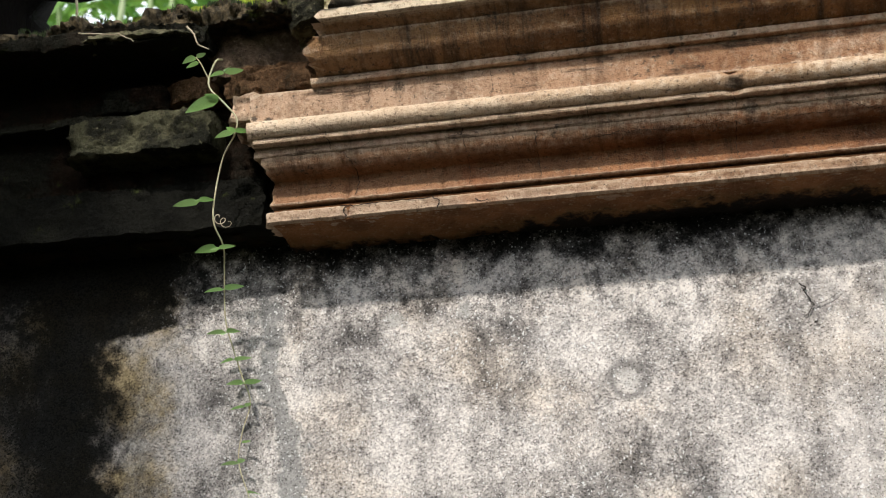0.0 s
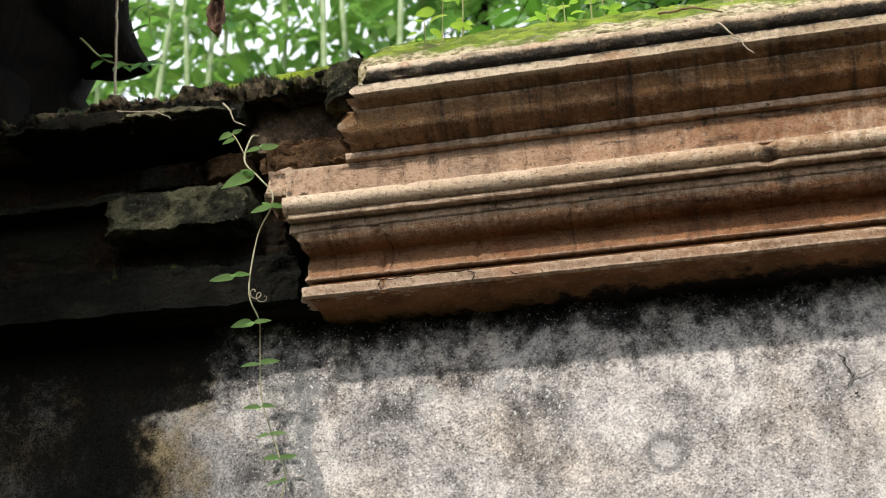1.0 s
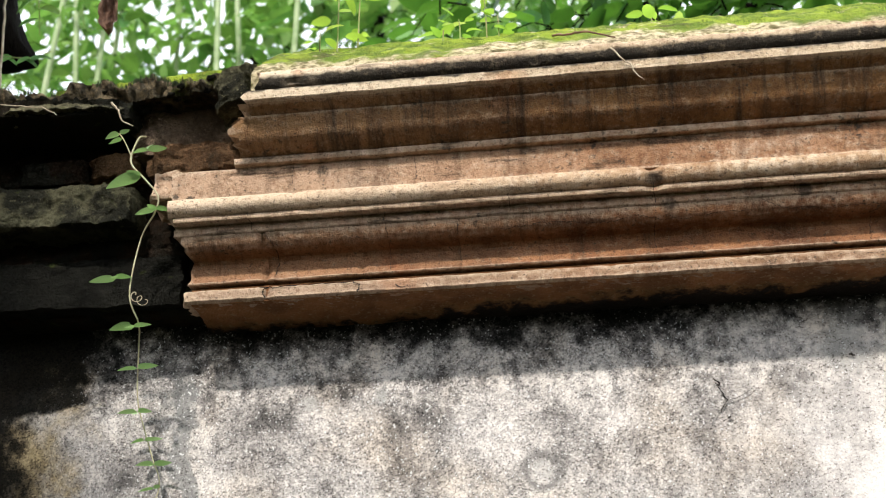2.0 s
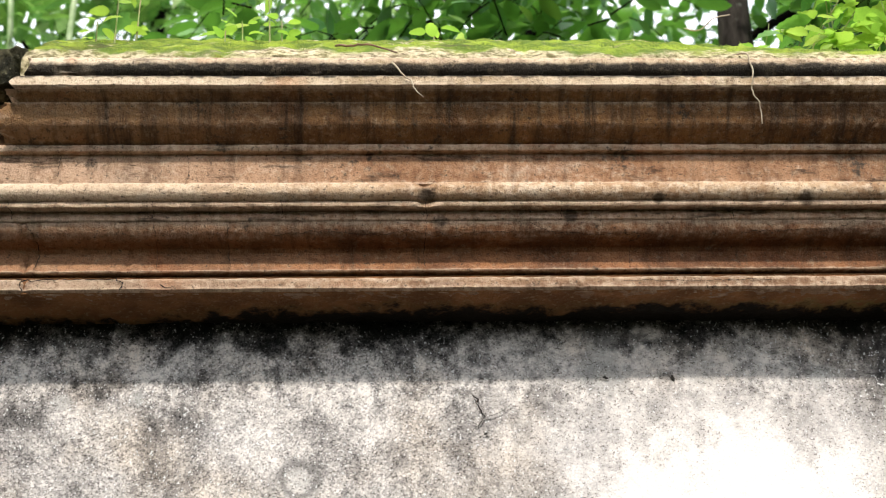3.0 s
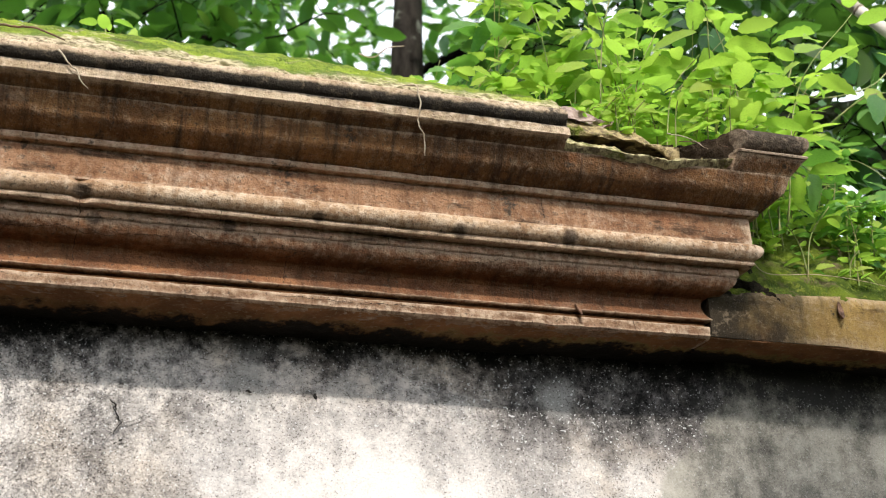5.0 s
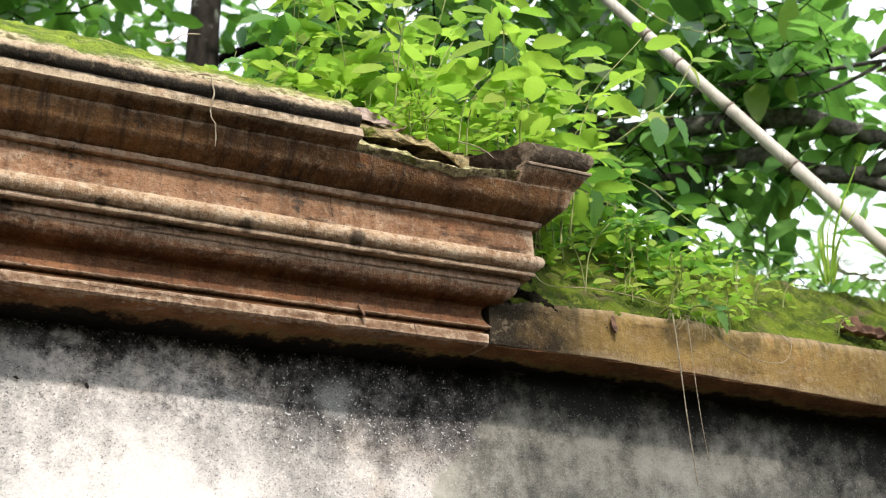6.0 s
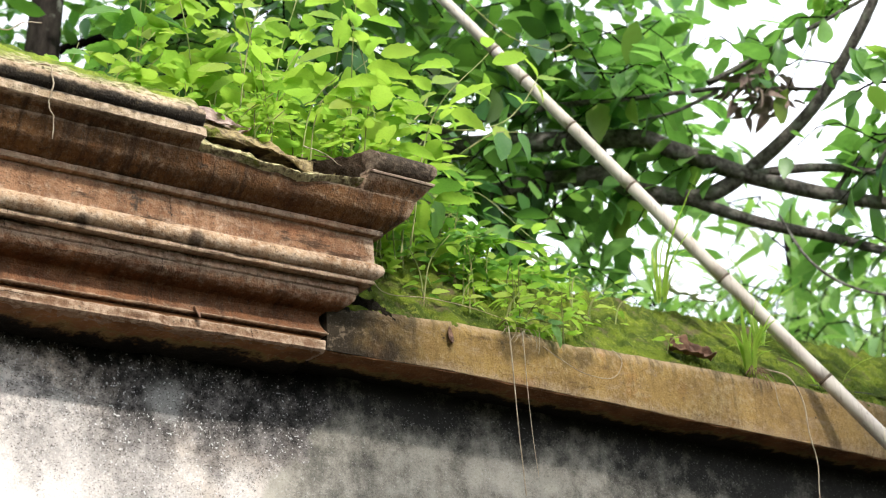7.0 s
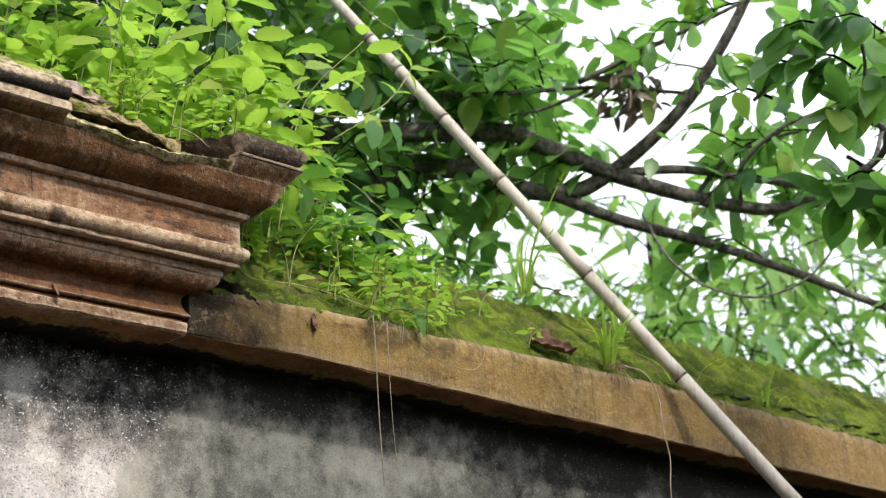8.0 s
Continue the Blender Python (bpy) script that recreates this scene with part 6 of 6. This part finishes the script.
def moss_tufts(name, label, x0, x1, y0, y1, top, count, seed, size, material=None):
    """Fuzz of tiny moss shoots, past counting."""
    r = random.Random(seed)
    verts, faces = [], []
    while len(faces) < count:
        x, y = r.uniform(x0, x1), r.uniform(y0, y1)
        if rough((x, y, seed), 6) < -0.05:
            continue
        z = top(x, y)
        a, h = r.uniform(0, 6.28), size * r.uniform(0.4, 1.3)
        w = 0.18 * h
        b = len(verts)
        verts += [(x - w * math.cos(a), y - w * math.sin(a), z - 0.004), (x + w * math.cos(a), y + w * math.sin(a), z - 0.004),
                  (x + r.uniform(-0.5, 0.5) * h, y + r.uniform(-0.9, 0.1) * h, z + h)]
        faces.append((b, b + 1, b + 2))
    ob = part(name, mesh_data(name, verts, faces, material or M_LEAF_MOSS))
    return tagged(ob, label, "moss", kind="stuff")


M_MOSS_SHOOT_DARK = leaf_material("black_moss_shoots", (0.045, 0.050, 0.022), (0.012, 0.014, 0.008), (0.09, 0.08, 0.04), 0.2, 0.8)
M_LEAF_MOSS = leaf_material("moss_shoots", (0.16, 0.20, 0.025), (0.06, 0.09, 0.016), (0.22, 0.17, 0.05), 0.3, 0.7)
moss_tufts("moss_on_cap", "fine bright green moss on the cornice cap", -0.60, 0.98, 2.33, 2.62, lambda x, y: cap_top(x, y) + 0.010 * rough((x, y, 1.0), 30, 4), 16000, 1.0, 0.0024)
moss_tufts("moss_on_ruin", "blackish moss on the ruined wall head", -1.50, -0.68, 2.338, 2.60, lambda x, y: rubble_top(x, y) + 0.022 * rough((x, y, 8.0), 21, 4) - 0.10 * max(0.0, 2.352 - y), 14000, 8.0, 0.007, M_MOSS_SHOOT_DARK)
moss_tufts("moss_on_coping", "thick green moss on the coping slope", 1.45, 5.0, 2.452, 2.78, lambda x, y: slope_top(x, y) + 0.020 * rough((x, y, 11.0), 30, 4), 26000, 11.0, 0.006)


# ---------------------------------------------------------------- trees behind the wall
def limb_mesh(name, lines, material, bumpy=0.12):
    pieces = []
    for k, (pts, r0, r1) in enumerate(lines):
        n = max(8, 6 * len(pts))
        pieces.append(tube(spline(pts, n), np.linspace(r0, r1, n), 10, bumpy, k))
    return mesh_data(name, *joined(pieces), material)


def in_gap(p):
    """Openings between the boughs, through which the sky shows."""
    a = math.degrees(math.atan2(p[0], p[1]))
    e = math.degrees(math.atan2(p[2] - 1.6, math.hypot(p[0], p[1])))
    wob = 1.1 * rough((a, e, 2.0), 0.35)
    return any(((a - ga) / wa) ** 2 + ((e - ge) / we) ** 2 < 1 + wob for ga, wa, ge, we in ((49.0, 4.2, 26.8, 2.7), (46.2, 4.0, 22.4, 2.3), (57.5, 2.8, 24.5, 1.6), (52.5, 2.5, 23.0, 1.3)))


def make_branch_tree():
    """The tree whose limbs cross the sky beyond the pole."""
    tree = thing("tree", (1.42, 5.0, 0), "tree with dark lichened limbs and broad green leaves", "tree", "trees behind the wall")
    hang_under(tree, part("trunk", limb_mesh("trunk", [([(1.40, 5.0, -0.1), (1.42, 5.0, 2.0), (1.47, 5.0, 4.0), (1.50, 5.0, 5.2), (1.56, 5.05, 7.5)], 0.115, 0.05)], M_BARK)))
    A = [(1.45, 4.98, 3.3), (2.2, 4.0, 3.85), (3.007, 3.281, 3.879), (3.201, 3.137, 3.816), (3.412, 2.99, 3.701), (3.619, 2.814, 3.596), (3.777, 2.648, 3.528), (3.90, 2.50, 3.53), (4.15, 2.2, 3.50)]
    B = [(1.45, 4.98, 2.9), (2.3, 4.1, 3.6), (2.946, 3.409, 3.767), (3.146, 3.272, 3.697), (3.302, 3.144, 3.660), (3.398, 3.005, 3.710), (3.503, 2.749, 3.873), (3.536, 2.51, 4.09), (3.56, 2.3, 4.35)]
    C = [(3.24, 3.19, 3.672), (3.464, 3.032, 3.551), (3.68, 2.838, 3.444), (3.882, 2.644, 3.313), (4.088, 2.427, 3.148), (4.4, 2.1, 2.9)]
    D = [(3.38, 3.02, 3.705), (3.556, 2.823, 3.694), (3.70, 2.67, 3.64), (3.84, 2.516, 3.581), (4.1, 2.3, 3.5)]
    E = [(2.3, 3.95, 3.86), (2.6, 3.6, 3.98), (2.879, 3.309, 4.001), (3.06, 3.146, 3.995), (3.274, 2.93, 3.987), (3.5, 2.7, 3.93)]
    F = [(3.27, 2.95, 3.985), (3.15, 3.05, 3.92), (3.05, 3.15, 3.90)]
    G = [(3.22, 2.95, 4.0), (3.36, 2.75, 4.08), (3.50, 2.5, 4.16), (3.6, 2.35, 4.22)]
    H = [(3.62, 2.81, 3.60), (3.68, 2.70, 3.72), (3.80, 2.55, 3.78), (3.95, 2.4, 3.80)]
    J = [(3.72, 2.70, 3.53), (3.66, 2.62, 3.66), (3.70, 2.45, 3.75), (3.80, 2.30, 3.80), (3.84, 2.20, 3.92)]
    K = [(3.45, 2.92, 3.53), (3.30, 2.70, 3.25), (3.36, 2.60, 3.13), (3.46, 2.48, 3.08), (3.56, 2.36, 3.13), (3.62, 2.26, 3.25), (3.64, 2.20, 3.36)]
    for pts, r0, r1 in ((A, 0.042, 0.016), (B, 0.046, 0.014), (C, 0.024, 0.010), (D, 0.018, 0.008), (E, 0.014, 0.006), (F, 0.008, 0.004), (G, 0.011, 0.005), (H, 0.009, 0.004), (J, 0.010, 0.004), (K, 0.005, 0.003)):
        hang_under(tree, part("limb", limb_mesh("limb", [(pts, r0, r1)], M_LIMB)))
    crown = Foliage(BROAD, 8)
    r = crown.r

    for line, count, lo in ((A, 16, 0.15), (B, 14, 0.1), (C, 12, 0.2), (D, 6, 0.3), (E, 24, 0.0), (G, 12, 0.0), (H, 12, 0.2)):
        pts = spline(line, 40)
        for k in range(count):
            p = Vector(pts[int(r.uniform(lo, 1) * 39)])
            w = Vector((r.uniform(-1, 1), r.uniform(0.2, 1), r.uniform(-0.5, 0.9)))
            if in_gap(p + 0.2 * w):
                continue
            crown.sprig(p, w, r.uniform(0.15, 0.42), r.randint(5, 9), r.uniform(0.10, 0.165), 0.35)
    # leaves filling the depth behind the thicket, tinted dark for the crown's inner shade
    depth = Foliage(BROAD, 18)
    for k in range(460):
        p = Vector((r.uniform(1.75, 2.95), r.uniform(3.4, 5.4), r.uniform(2.9, 4.9)))
        if in_gap(p):
            continue
        depth.sprig(p, (r.uniform(-1, 1), r.uniform(-0.6, 0.6), r.uniform(-0.4, 0.8)), r.uniform(0.2, 0.4), r.randint(5, 8), r.uniform(0.12, 0.19), 0.3)
    for k in range(60):
        a, e, d = radians(r.uniform(36, 45)), radians(r.uniform(24, 34)), r.uniform(5.0, 6.4)
        p = Vector((d * math.cos(e) * math.sin(a), d * math.cos(e) * math.cos(a), 1.6 + d * math.sin(e)))
        if in_gap(p):
            continue
        depth.sprig(p, (r.uniform(-1, 1), r.uniform(-0.6, 0.6), r.uniform(-0.6, 0.5)), r.uniform(0.2, 0.4), r.randint(5, 8), r.uniform(0.11, 0.17), 0.3)
    # lower boughs behind the coping
    for k in range(80):
        y = r.uniform(3.3, 4.6)
        p = Vector((r.uniform(0.66, 0.86) * y, y, r.uniform(2.9, 3.75)))
        if in_gap(p):
            continue
        crown.sprig(p, (r.uniform(-1, 1), r.uniform(-0.6, 0.6), r.uniform(-0.4, 0.6)), r.uniform(0.2, 0.35), r.randint(5, 8), r.uniform(0.10, 0.15), 0.3)
    # upper foliage, thick on both sides of an opening to the sky
    for k in range(90):
        a, e, d = radians(r.uniform(40, 64)), radians(r.uniform(27.5, 36)), r.uniform(4.7, 6.2)
        if 46 < math.degrees(a) < 54 and math.degrees(e) < 31:
            continue
        p = Vector((d * math.cos(e) * math.sin(a), d * math.cos(e) * math.cos(a), 1.6 + d * math.sin(e)))
        if in_gap(p):
            continue
        crown.sprig(p, (r.uniform(-1, 1), r.uniform(-0.6, 0.6), r.uniform(-0.6, 0.5)), r.uniform(0.2, 0.4), r.randint(5, 8), r.uniform(0.11, 0.16), 0.3)
    for k in range(110):
        a, e, d = radians(r.uniform(34, 47)), radians(r.uniform(24, 35)), r.uniform(6.5, 8.5)
        p = Vector((d * math.cos(e) * math.sin(a), d * math.cos(e) * math.cos(a), 1.6 + d * math.sin(e)))
        if in_gap(p):
            continue
        crown.sprig(p, (r.uniform(-1, 1), r.uniform(-0.6, 0.6), r.uniform(-0.6, 0.5)), r.uniform(0.25, 0.45), r.randint(5, 8), r.uniform(0.13, 0.19), 0.3)
    # a bough that comes forward, with whorls of big leaves on its twigs
    N = [(3.90, 2.50, 3.53), (3.75, 2.15, 3.52), (3.45, 1.95, 3.45), (3.20, 1.87, 3.38), (3.06, 1.84, 3.42), (2.97, 1.92, 3.49), (2.93, 2.03, 3.42)]
    for pts, r0, r1 in ((N, 0.014, 0.005), ([(3.45, 1.95, 3.45), (3.28, 1.90, 3.28), (3.15, 1.90, 3.18)], 0.008, 0.004), ([(3.20, 1.87, 3.38), (3.10, 1.77, 3.46), (3.05, 1.74, 3.53)], 0.007, 0.004)):
        hang_under(tree, part("limb", limb_mesh("limb", [(pts, r0, r1)], M_LIMB)))
    for place, way, count, size in [((3.10, 1.80, 3.47), (-0.6, 0.3, 0.2), 13, 0.15), ((3.18, 1.78, 3.36), (-0.6, 0.3, 0.0), 13, 0.16), ((3.03, 1.80, 3.55), (-0.6, 0.4, 0.3), 12, 0.15),
                                    ((3.22, 1.86, 3.20), (-0.5, 0.2, -0.2), 14, 0.17), ((3.26, 1.76, 3.22), (-0.4, 0.2, -0.4), 13, 0.17), ((3.00, 1.90, 3.49), (-0.6, 0.5, 0.1), 10, 0.13),
                                    ((2.98, 2.00, 3.43), (-0.5, 0.5, 0.2), 8, 0.12), ((3.11, 1.70, 3.54), (-0.5, 0.3, 0.3), 12, 0.16), ((3.25, 1.68, 3.40), (-0.5, 0.3, 0.2), 12, 0.16), ((3.30, 1.75, 3.10), (-0.5, 0.3, -0.3), 11, 0.16)]:
        crown.sprig(place, way, 0.16, count, size, 0.2, 0.005, (-0.5, -0.7, 0.8), 0.7)
    hang_under(tree, tagged(part("twig", mesh_data("twig", *joined(crown.twigs), M_BARK_DARK)), kind="stuff"))
    hang_under(tree, tagged(part("crown", crown.mesh("crown", M_LEAF_TREE)), kind="stuff"))
    hang_under(tree, tagged(part("crown", depth.mesh("crown", M_LEAF_DEPTH), None, "inner leaves with shade put into their colour"), kind="stuff"))
    hang_under(tree, tagged(part("twig", mesh_data("twig", *joined(depth.twigs), M_BARK_DARK)), kind="stuff"))
    # withered cluster caught in the twigs
    bunch = thing("withered_leaves", (3.34, 2.86, 3.99), "bunch of dry mauve-brown leaves caught on a twig", "leaves")
    for k in range(64):
        p = Vector((3.35 + r.uniform(-0.10, 0.12), 2.85 + r.uniform(-0.08, 0.08), 3.97 + r.uniform(-0.09, 0.05)))
        ob = part("leaf", DRY[k % 2])
        ob.matrix_basis = leaf_pose(p, (r.uniform(-1, 1), r.uniform(-1, 1), r.uniform(-1.2, 0.2)), (r.uniform(-1, 1), -1, r.uniform(-1, 1)), r.uniform(0.045, 0.075))
        hang_under(bunch, ob)


DRY = [mesh_data("leaf", v.tolist(), f, M_DEAD_PALE) for v, f in (leaf_shape(0.5, 0.35, 0.6), leaf_shape(0.4, 0.5, 0.3))]
make_branch_tree()


def leafy_tree(place, height, boxes, shapes, material, seed, label, leaf, trunk_r=0.10, bark=None):
    """A tree whose crown fills the given boxes: (x0, x1, y0, y1, z0, z1, sprigs)."""
    tree = thing("tree", place, label, "tree", "trees behind the wall")
    bark = bark or M_BARK_DARK
    x, y, z = place
    top = (x + 0.2, y + 0.1, height)
    crown = Foliage(shapes, seed)
    r = crown.r
    hang_under(tree, part("trunk", limb_mesh("trunk", [([(x, y, -0.1), (x + 0.06, y, height * 0.5), top], trunk_r, trunk_r * 0.35)], bark)))
    for x0, x1, y0, y1, z0, z1, count in boxes:
        c = Vector(((x0 + x1) / 2, (y0 + y1) / 2, (z0 + z1) / 2))
        start = Vector((x + 0.08, y, max(1.2, min(height * 0.8, z0 - 0.6))))
        limb = [start, start.lerp(c, 0.5) + Vector((0, 0, 0.25)), c]
        hang_under(tree, part("limb", limb_mesh("limb", [(limb, trunk_r * 0.4, trunk_r * 0.12)], bark)))
        for k in range(count):
            p = Vector((r.uniform(x0, x1), r.uniform(y0, y1), r.uniform(z0, z1)))
            if in_gap(p):
                continue
            crown.sprig(p, (r.uniform(-1, 1), r.uniform(-0.8, 0.8), r.uniform(-0.5, 0.8)), r.uniform(1.8, 3.2) * leaf, r.randint(5, 9), leaf * r.uniform(0.75, 1.2), 0.3, leaf * 0.025)
    hang_under(tree, tagged(part("twig", mesh_data("twig", *joined(crown.twigs), bark)), kind="stuff"))
    hang_under(tree, tagged(part("crown", crown.mesh("crown", material)), kind="stuff"))
    return tree


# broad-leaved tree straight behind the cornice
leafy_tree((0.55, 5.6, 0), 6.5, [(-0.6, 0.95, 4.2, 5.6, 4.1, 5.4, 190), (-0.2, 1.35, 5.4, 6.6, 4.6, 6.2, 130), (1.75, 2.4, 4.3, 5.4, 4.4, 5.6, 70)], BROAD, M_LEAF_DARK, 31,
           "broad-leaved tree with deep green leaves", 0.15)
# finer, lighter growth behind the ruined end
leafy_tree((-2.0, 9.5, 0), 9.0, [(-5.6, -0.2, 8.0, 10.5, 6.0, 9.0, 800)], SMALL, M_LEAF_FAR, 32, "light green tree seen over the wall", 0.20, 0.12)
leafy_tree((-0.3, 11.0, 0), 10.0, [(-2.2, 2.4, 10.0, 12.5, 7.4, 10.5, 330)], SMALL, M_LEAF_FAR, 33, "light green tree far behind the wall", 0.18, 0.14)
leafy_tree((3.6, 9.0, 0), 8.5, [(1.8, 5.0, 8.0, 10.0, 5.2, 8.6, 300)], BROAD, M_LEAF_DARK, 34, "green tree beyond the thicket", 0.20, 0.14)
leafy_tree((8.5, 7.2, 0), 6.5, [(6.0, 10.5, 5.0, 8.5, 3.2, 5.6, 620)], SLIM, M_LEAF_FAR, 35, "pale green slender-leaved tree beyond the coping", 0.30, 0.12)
leafy_tree((7.6, 3.0, 0), 5.6, [(4.5, 5.6, 2.3, 3.8, 3.9, 4.6, 40)], BROAD, M_LEAF_TREE, 36, "broad-leaved tree beside the coping", 0.16, 0.09)


def culms():
    grove = thing("bamboo_clump", (-3.2, 8.2, 0), "clump of pale green bamboo culms behind the wall", "bamboo", "trees behind the wall")
    r = random.Random(9)
    crown = Foliage(SLIM, 10)
    for k in range(9):
        x, y = -4.4 + r.uniform(0, 2.4), 8.2 + r.uniform(-0.6, 0.8)
        lean = r.uniform(-0.12, 0.12)
        pts = [(x, y, -0.1), (x + lean * 3, y, 4), (x + lean * 8, y, 9.5)]
        hang_under(grove, part("culm", limb_mesh("culm", [(pts, 0.034, 0.016)], M_STALK, 0.0)))
        for j in range(10):
            s = r.uniform(0.35, 1)
            crown.sprig((x + lean * 8 * s, y, 9.5 * s), (r.uniform(-1, 1), r.uniform(-1, 0.5), r.uniform(-0.4, 0.6)), 0.5, 8, 0.2, 0.5, 0.005)
    hang_under(grove, tagged(part("crown", crown.mesh("crown", M_LEAF_FAR)), kind="stuff"))


culms()


# ---------------------------------------------------------------- dark trunk on the ruined end
def old_trunk():
    tree = thing("old_tree", (-2.1, 2.95, 3.0), "huge black old trunk rooted on the ruined wall head", "tree")
    lines = [([(-2.20, 2.95, 2.9), (-2.12, 2.95, 3.5), (-2.05, 2.9, 4.4), (-2.2, 2.7, 5.4), (-2.3, 2.2, 6.4)], 0.50, 0.36)]
    hang_under(tree, part("trunk", limb_mesh("trunk", lines, M_BARK_DARK, 0.45)))
    for pts, r0, r1 in (([(-1.95, 2.85, 4.05), (-1.80, 2.88, 3.80), (-1.66, 2.92, 3.62), (-1.56, 2.94, 3.52), (-1.475, 2.95, 3.470)], 0.26, 0.012),
                        ([(-1.90, 2.75, 3.30), (-1.78, 2.72, 3.16), (-1.70, 2.68, 3.02)], 0.16, 0.05)):
        hang_under(tree, part("burr", limb_mesh("burr", [(pts, r0, r1)], M_BARK_DARK, 0.5)))


old_trunk()


# ---------------------------------------------------------------- unseen shading trees added on the camera's side
def shade_tree():
    """Unseen tall trees, added over and behind the camera to block light; the sun shines through one gap in their
    crown.
    """
    tree = thing("shade_tree", (-3.2, 0.2, 0), "unseen dense tree added to shade the ruined end of the wall", "tree")
    hang_under(tree, part("trunk", limb_mesh("trunk", [([(-3.2, 0.2, -0.1), (-3.1, 0.1, 3.0), (-3.0, -0.2, 7.5)], 0.42, 0.15)], M_BARK_DARK)))
    for k, tip in enumerate([(-4.5, -2.5, 7.3), (-1.5, 2.0, 7.4), (-5.0, 2.0, 7.2), (2.5, 1.5, 7.6)]):
        tip = Vector(tip)
        base = Vector((-3.05, -0.05, 5.6 + 0.3 * k))
        hang_under(tree, part("limb", limb_mesh("limb", [([base, base.lerp(tip, 0.5) + Vector((0, 0, 0.5)), tip], 0.10, 0.03)], M_BARK_DARK)))
    crown = Foliage(BROAD, 55)
    r = crown.r
    made = 0
    while made < 900:
        x, y, z = r.uniform(-9, 8), r.uniform(-9, 3.6), r.uniform(7.1, 8.0)
        flat = Vector((x, y, z)) + SUN_WAY * ((7.5 - z) / SUN_WAY.z)
        # leaves only where sun is unwanted: the left end and the right wall
        if flat.x > -2.82 + 0.3 * rough((flat.x, flat.y, 3.0), 1.6) and not (flat.x > 0.04 and -5.6 < flat.y < -2.72):
            continue
        crown.sprig((x, y, z), (r.uniform(-1, 1), r.uniform(-1, 1), r.uniform(-0.2, 0.2)), 0.30, 7, 0.34, 0.2, 0)
        made += 1
    # low boughs added out of view to keep the sun off the ruined end
    for _ in range(520):
        z = r.uniform(1.5, 3.5)
        p = Vector((r.uniform(-3.9, -1.55 if z > 2.4 else -1.95), 2.45, z)) - SUN_WAY * r.uniform(1.9, 4.2)
        crown.sprig(p, (r.uniform(-1, 1), r.uniform(-1, 1), r.uniform(-0.4, 0.4)), 0.4, 7, 0.24, 0.2, 0)
    made = 0
    while made < 560:
        x, y, z = r.uniform(-4.4, -1.2), r.uniform(-0.8, 2.0), r.uniform(2.4, 4.8)
        if x > min(-1.05 * y - 0.45, -1.75 - 0.25 * max(0.0, 2.6 - z)):
            continue
        crown.sprig((x, y, z), (r.uniform(-1, 1), r.uniform(-1, 1), r.uniform(-0.5, 0.3)), 0.3, 7, 0.24, 0.2, 0)
        made += 1
    for _ in range(200):
        crown.sprig((r.uniform(-3.4, -1.15), r.uniform(1.3, 2.6), r.uniform(4.55, 5.1)), (r.uniform(-1, 1), r.uniform(-1, 1), 0), 0.3, 7, 0.26, 0.1, 0)
    # boughs added to roof and darken the ruined end
    made = 0
    while made < 520:
        x, y, z = r.uniform(-4.6, -1.3), r.uniform(-1.2, 2.2), r.uniform(4.5, 5.3)
        if x > -1.55 - 0.25 * (2.5 - y):
            continue
        crown.sprig((x, y, z), (r.uniform(-1, 1), r.uniform(-1, 1), r.uniform(-0.3, 0.3)), 0.3, 7, 0.26, 0.1, 0)
        made += 1
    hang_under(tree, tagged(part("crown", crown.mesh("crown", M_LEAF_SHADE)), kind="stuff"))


shade_tree()


def woods():
    """Unseen ring of dense leaves, added behind the camera to block low skylight; taller on the left."""
    crown = Foliage(BROAD, 66)
    r = crown.r
    for _ in range(2600):
        a = radians(r.uniform(-205, 25))
        d = r.uniform(7.5, 9.5)
        if abs(math.degrees(a)) < 40 or abs(math.degrees(a)) > 150:
            d += 1.0
        left = -0.5 * math.cos(a) + 0.5
        p = (d * math.cos(a), d * math.sin(a), r.uniform(0.2, 3.6 + 3.8 * left * left))
        if p[1] > 2.2:
            continue
        crown.sprig(p, (r.uniform(-1, 1), r.uniform(-1, 1), r.uniform(-0.5, 0.6)), 0.5, 7, 0.42, 0.3, 0)
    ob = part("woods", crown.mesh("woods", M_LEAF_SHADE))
    tagged(ob, "unseen ring of dark leaves added to cut low skylight", "woods", kind="stuff")


woods()
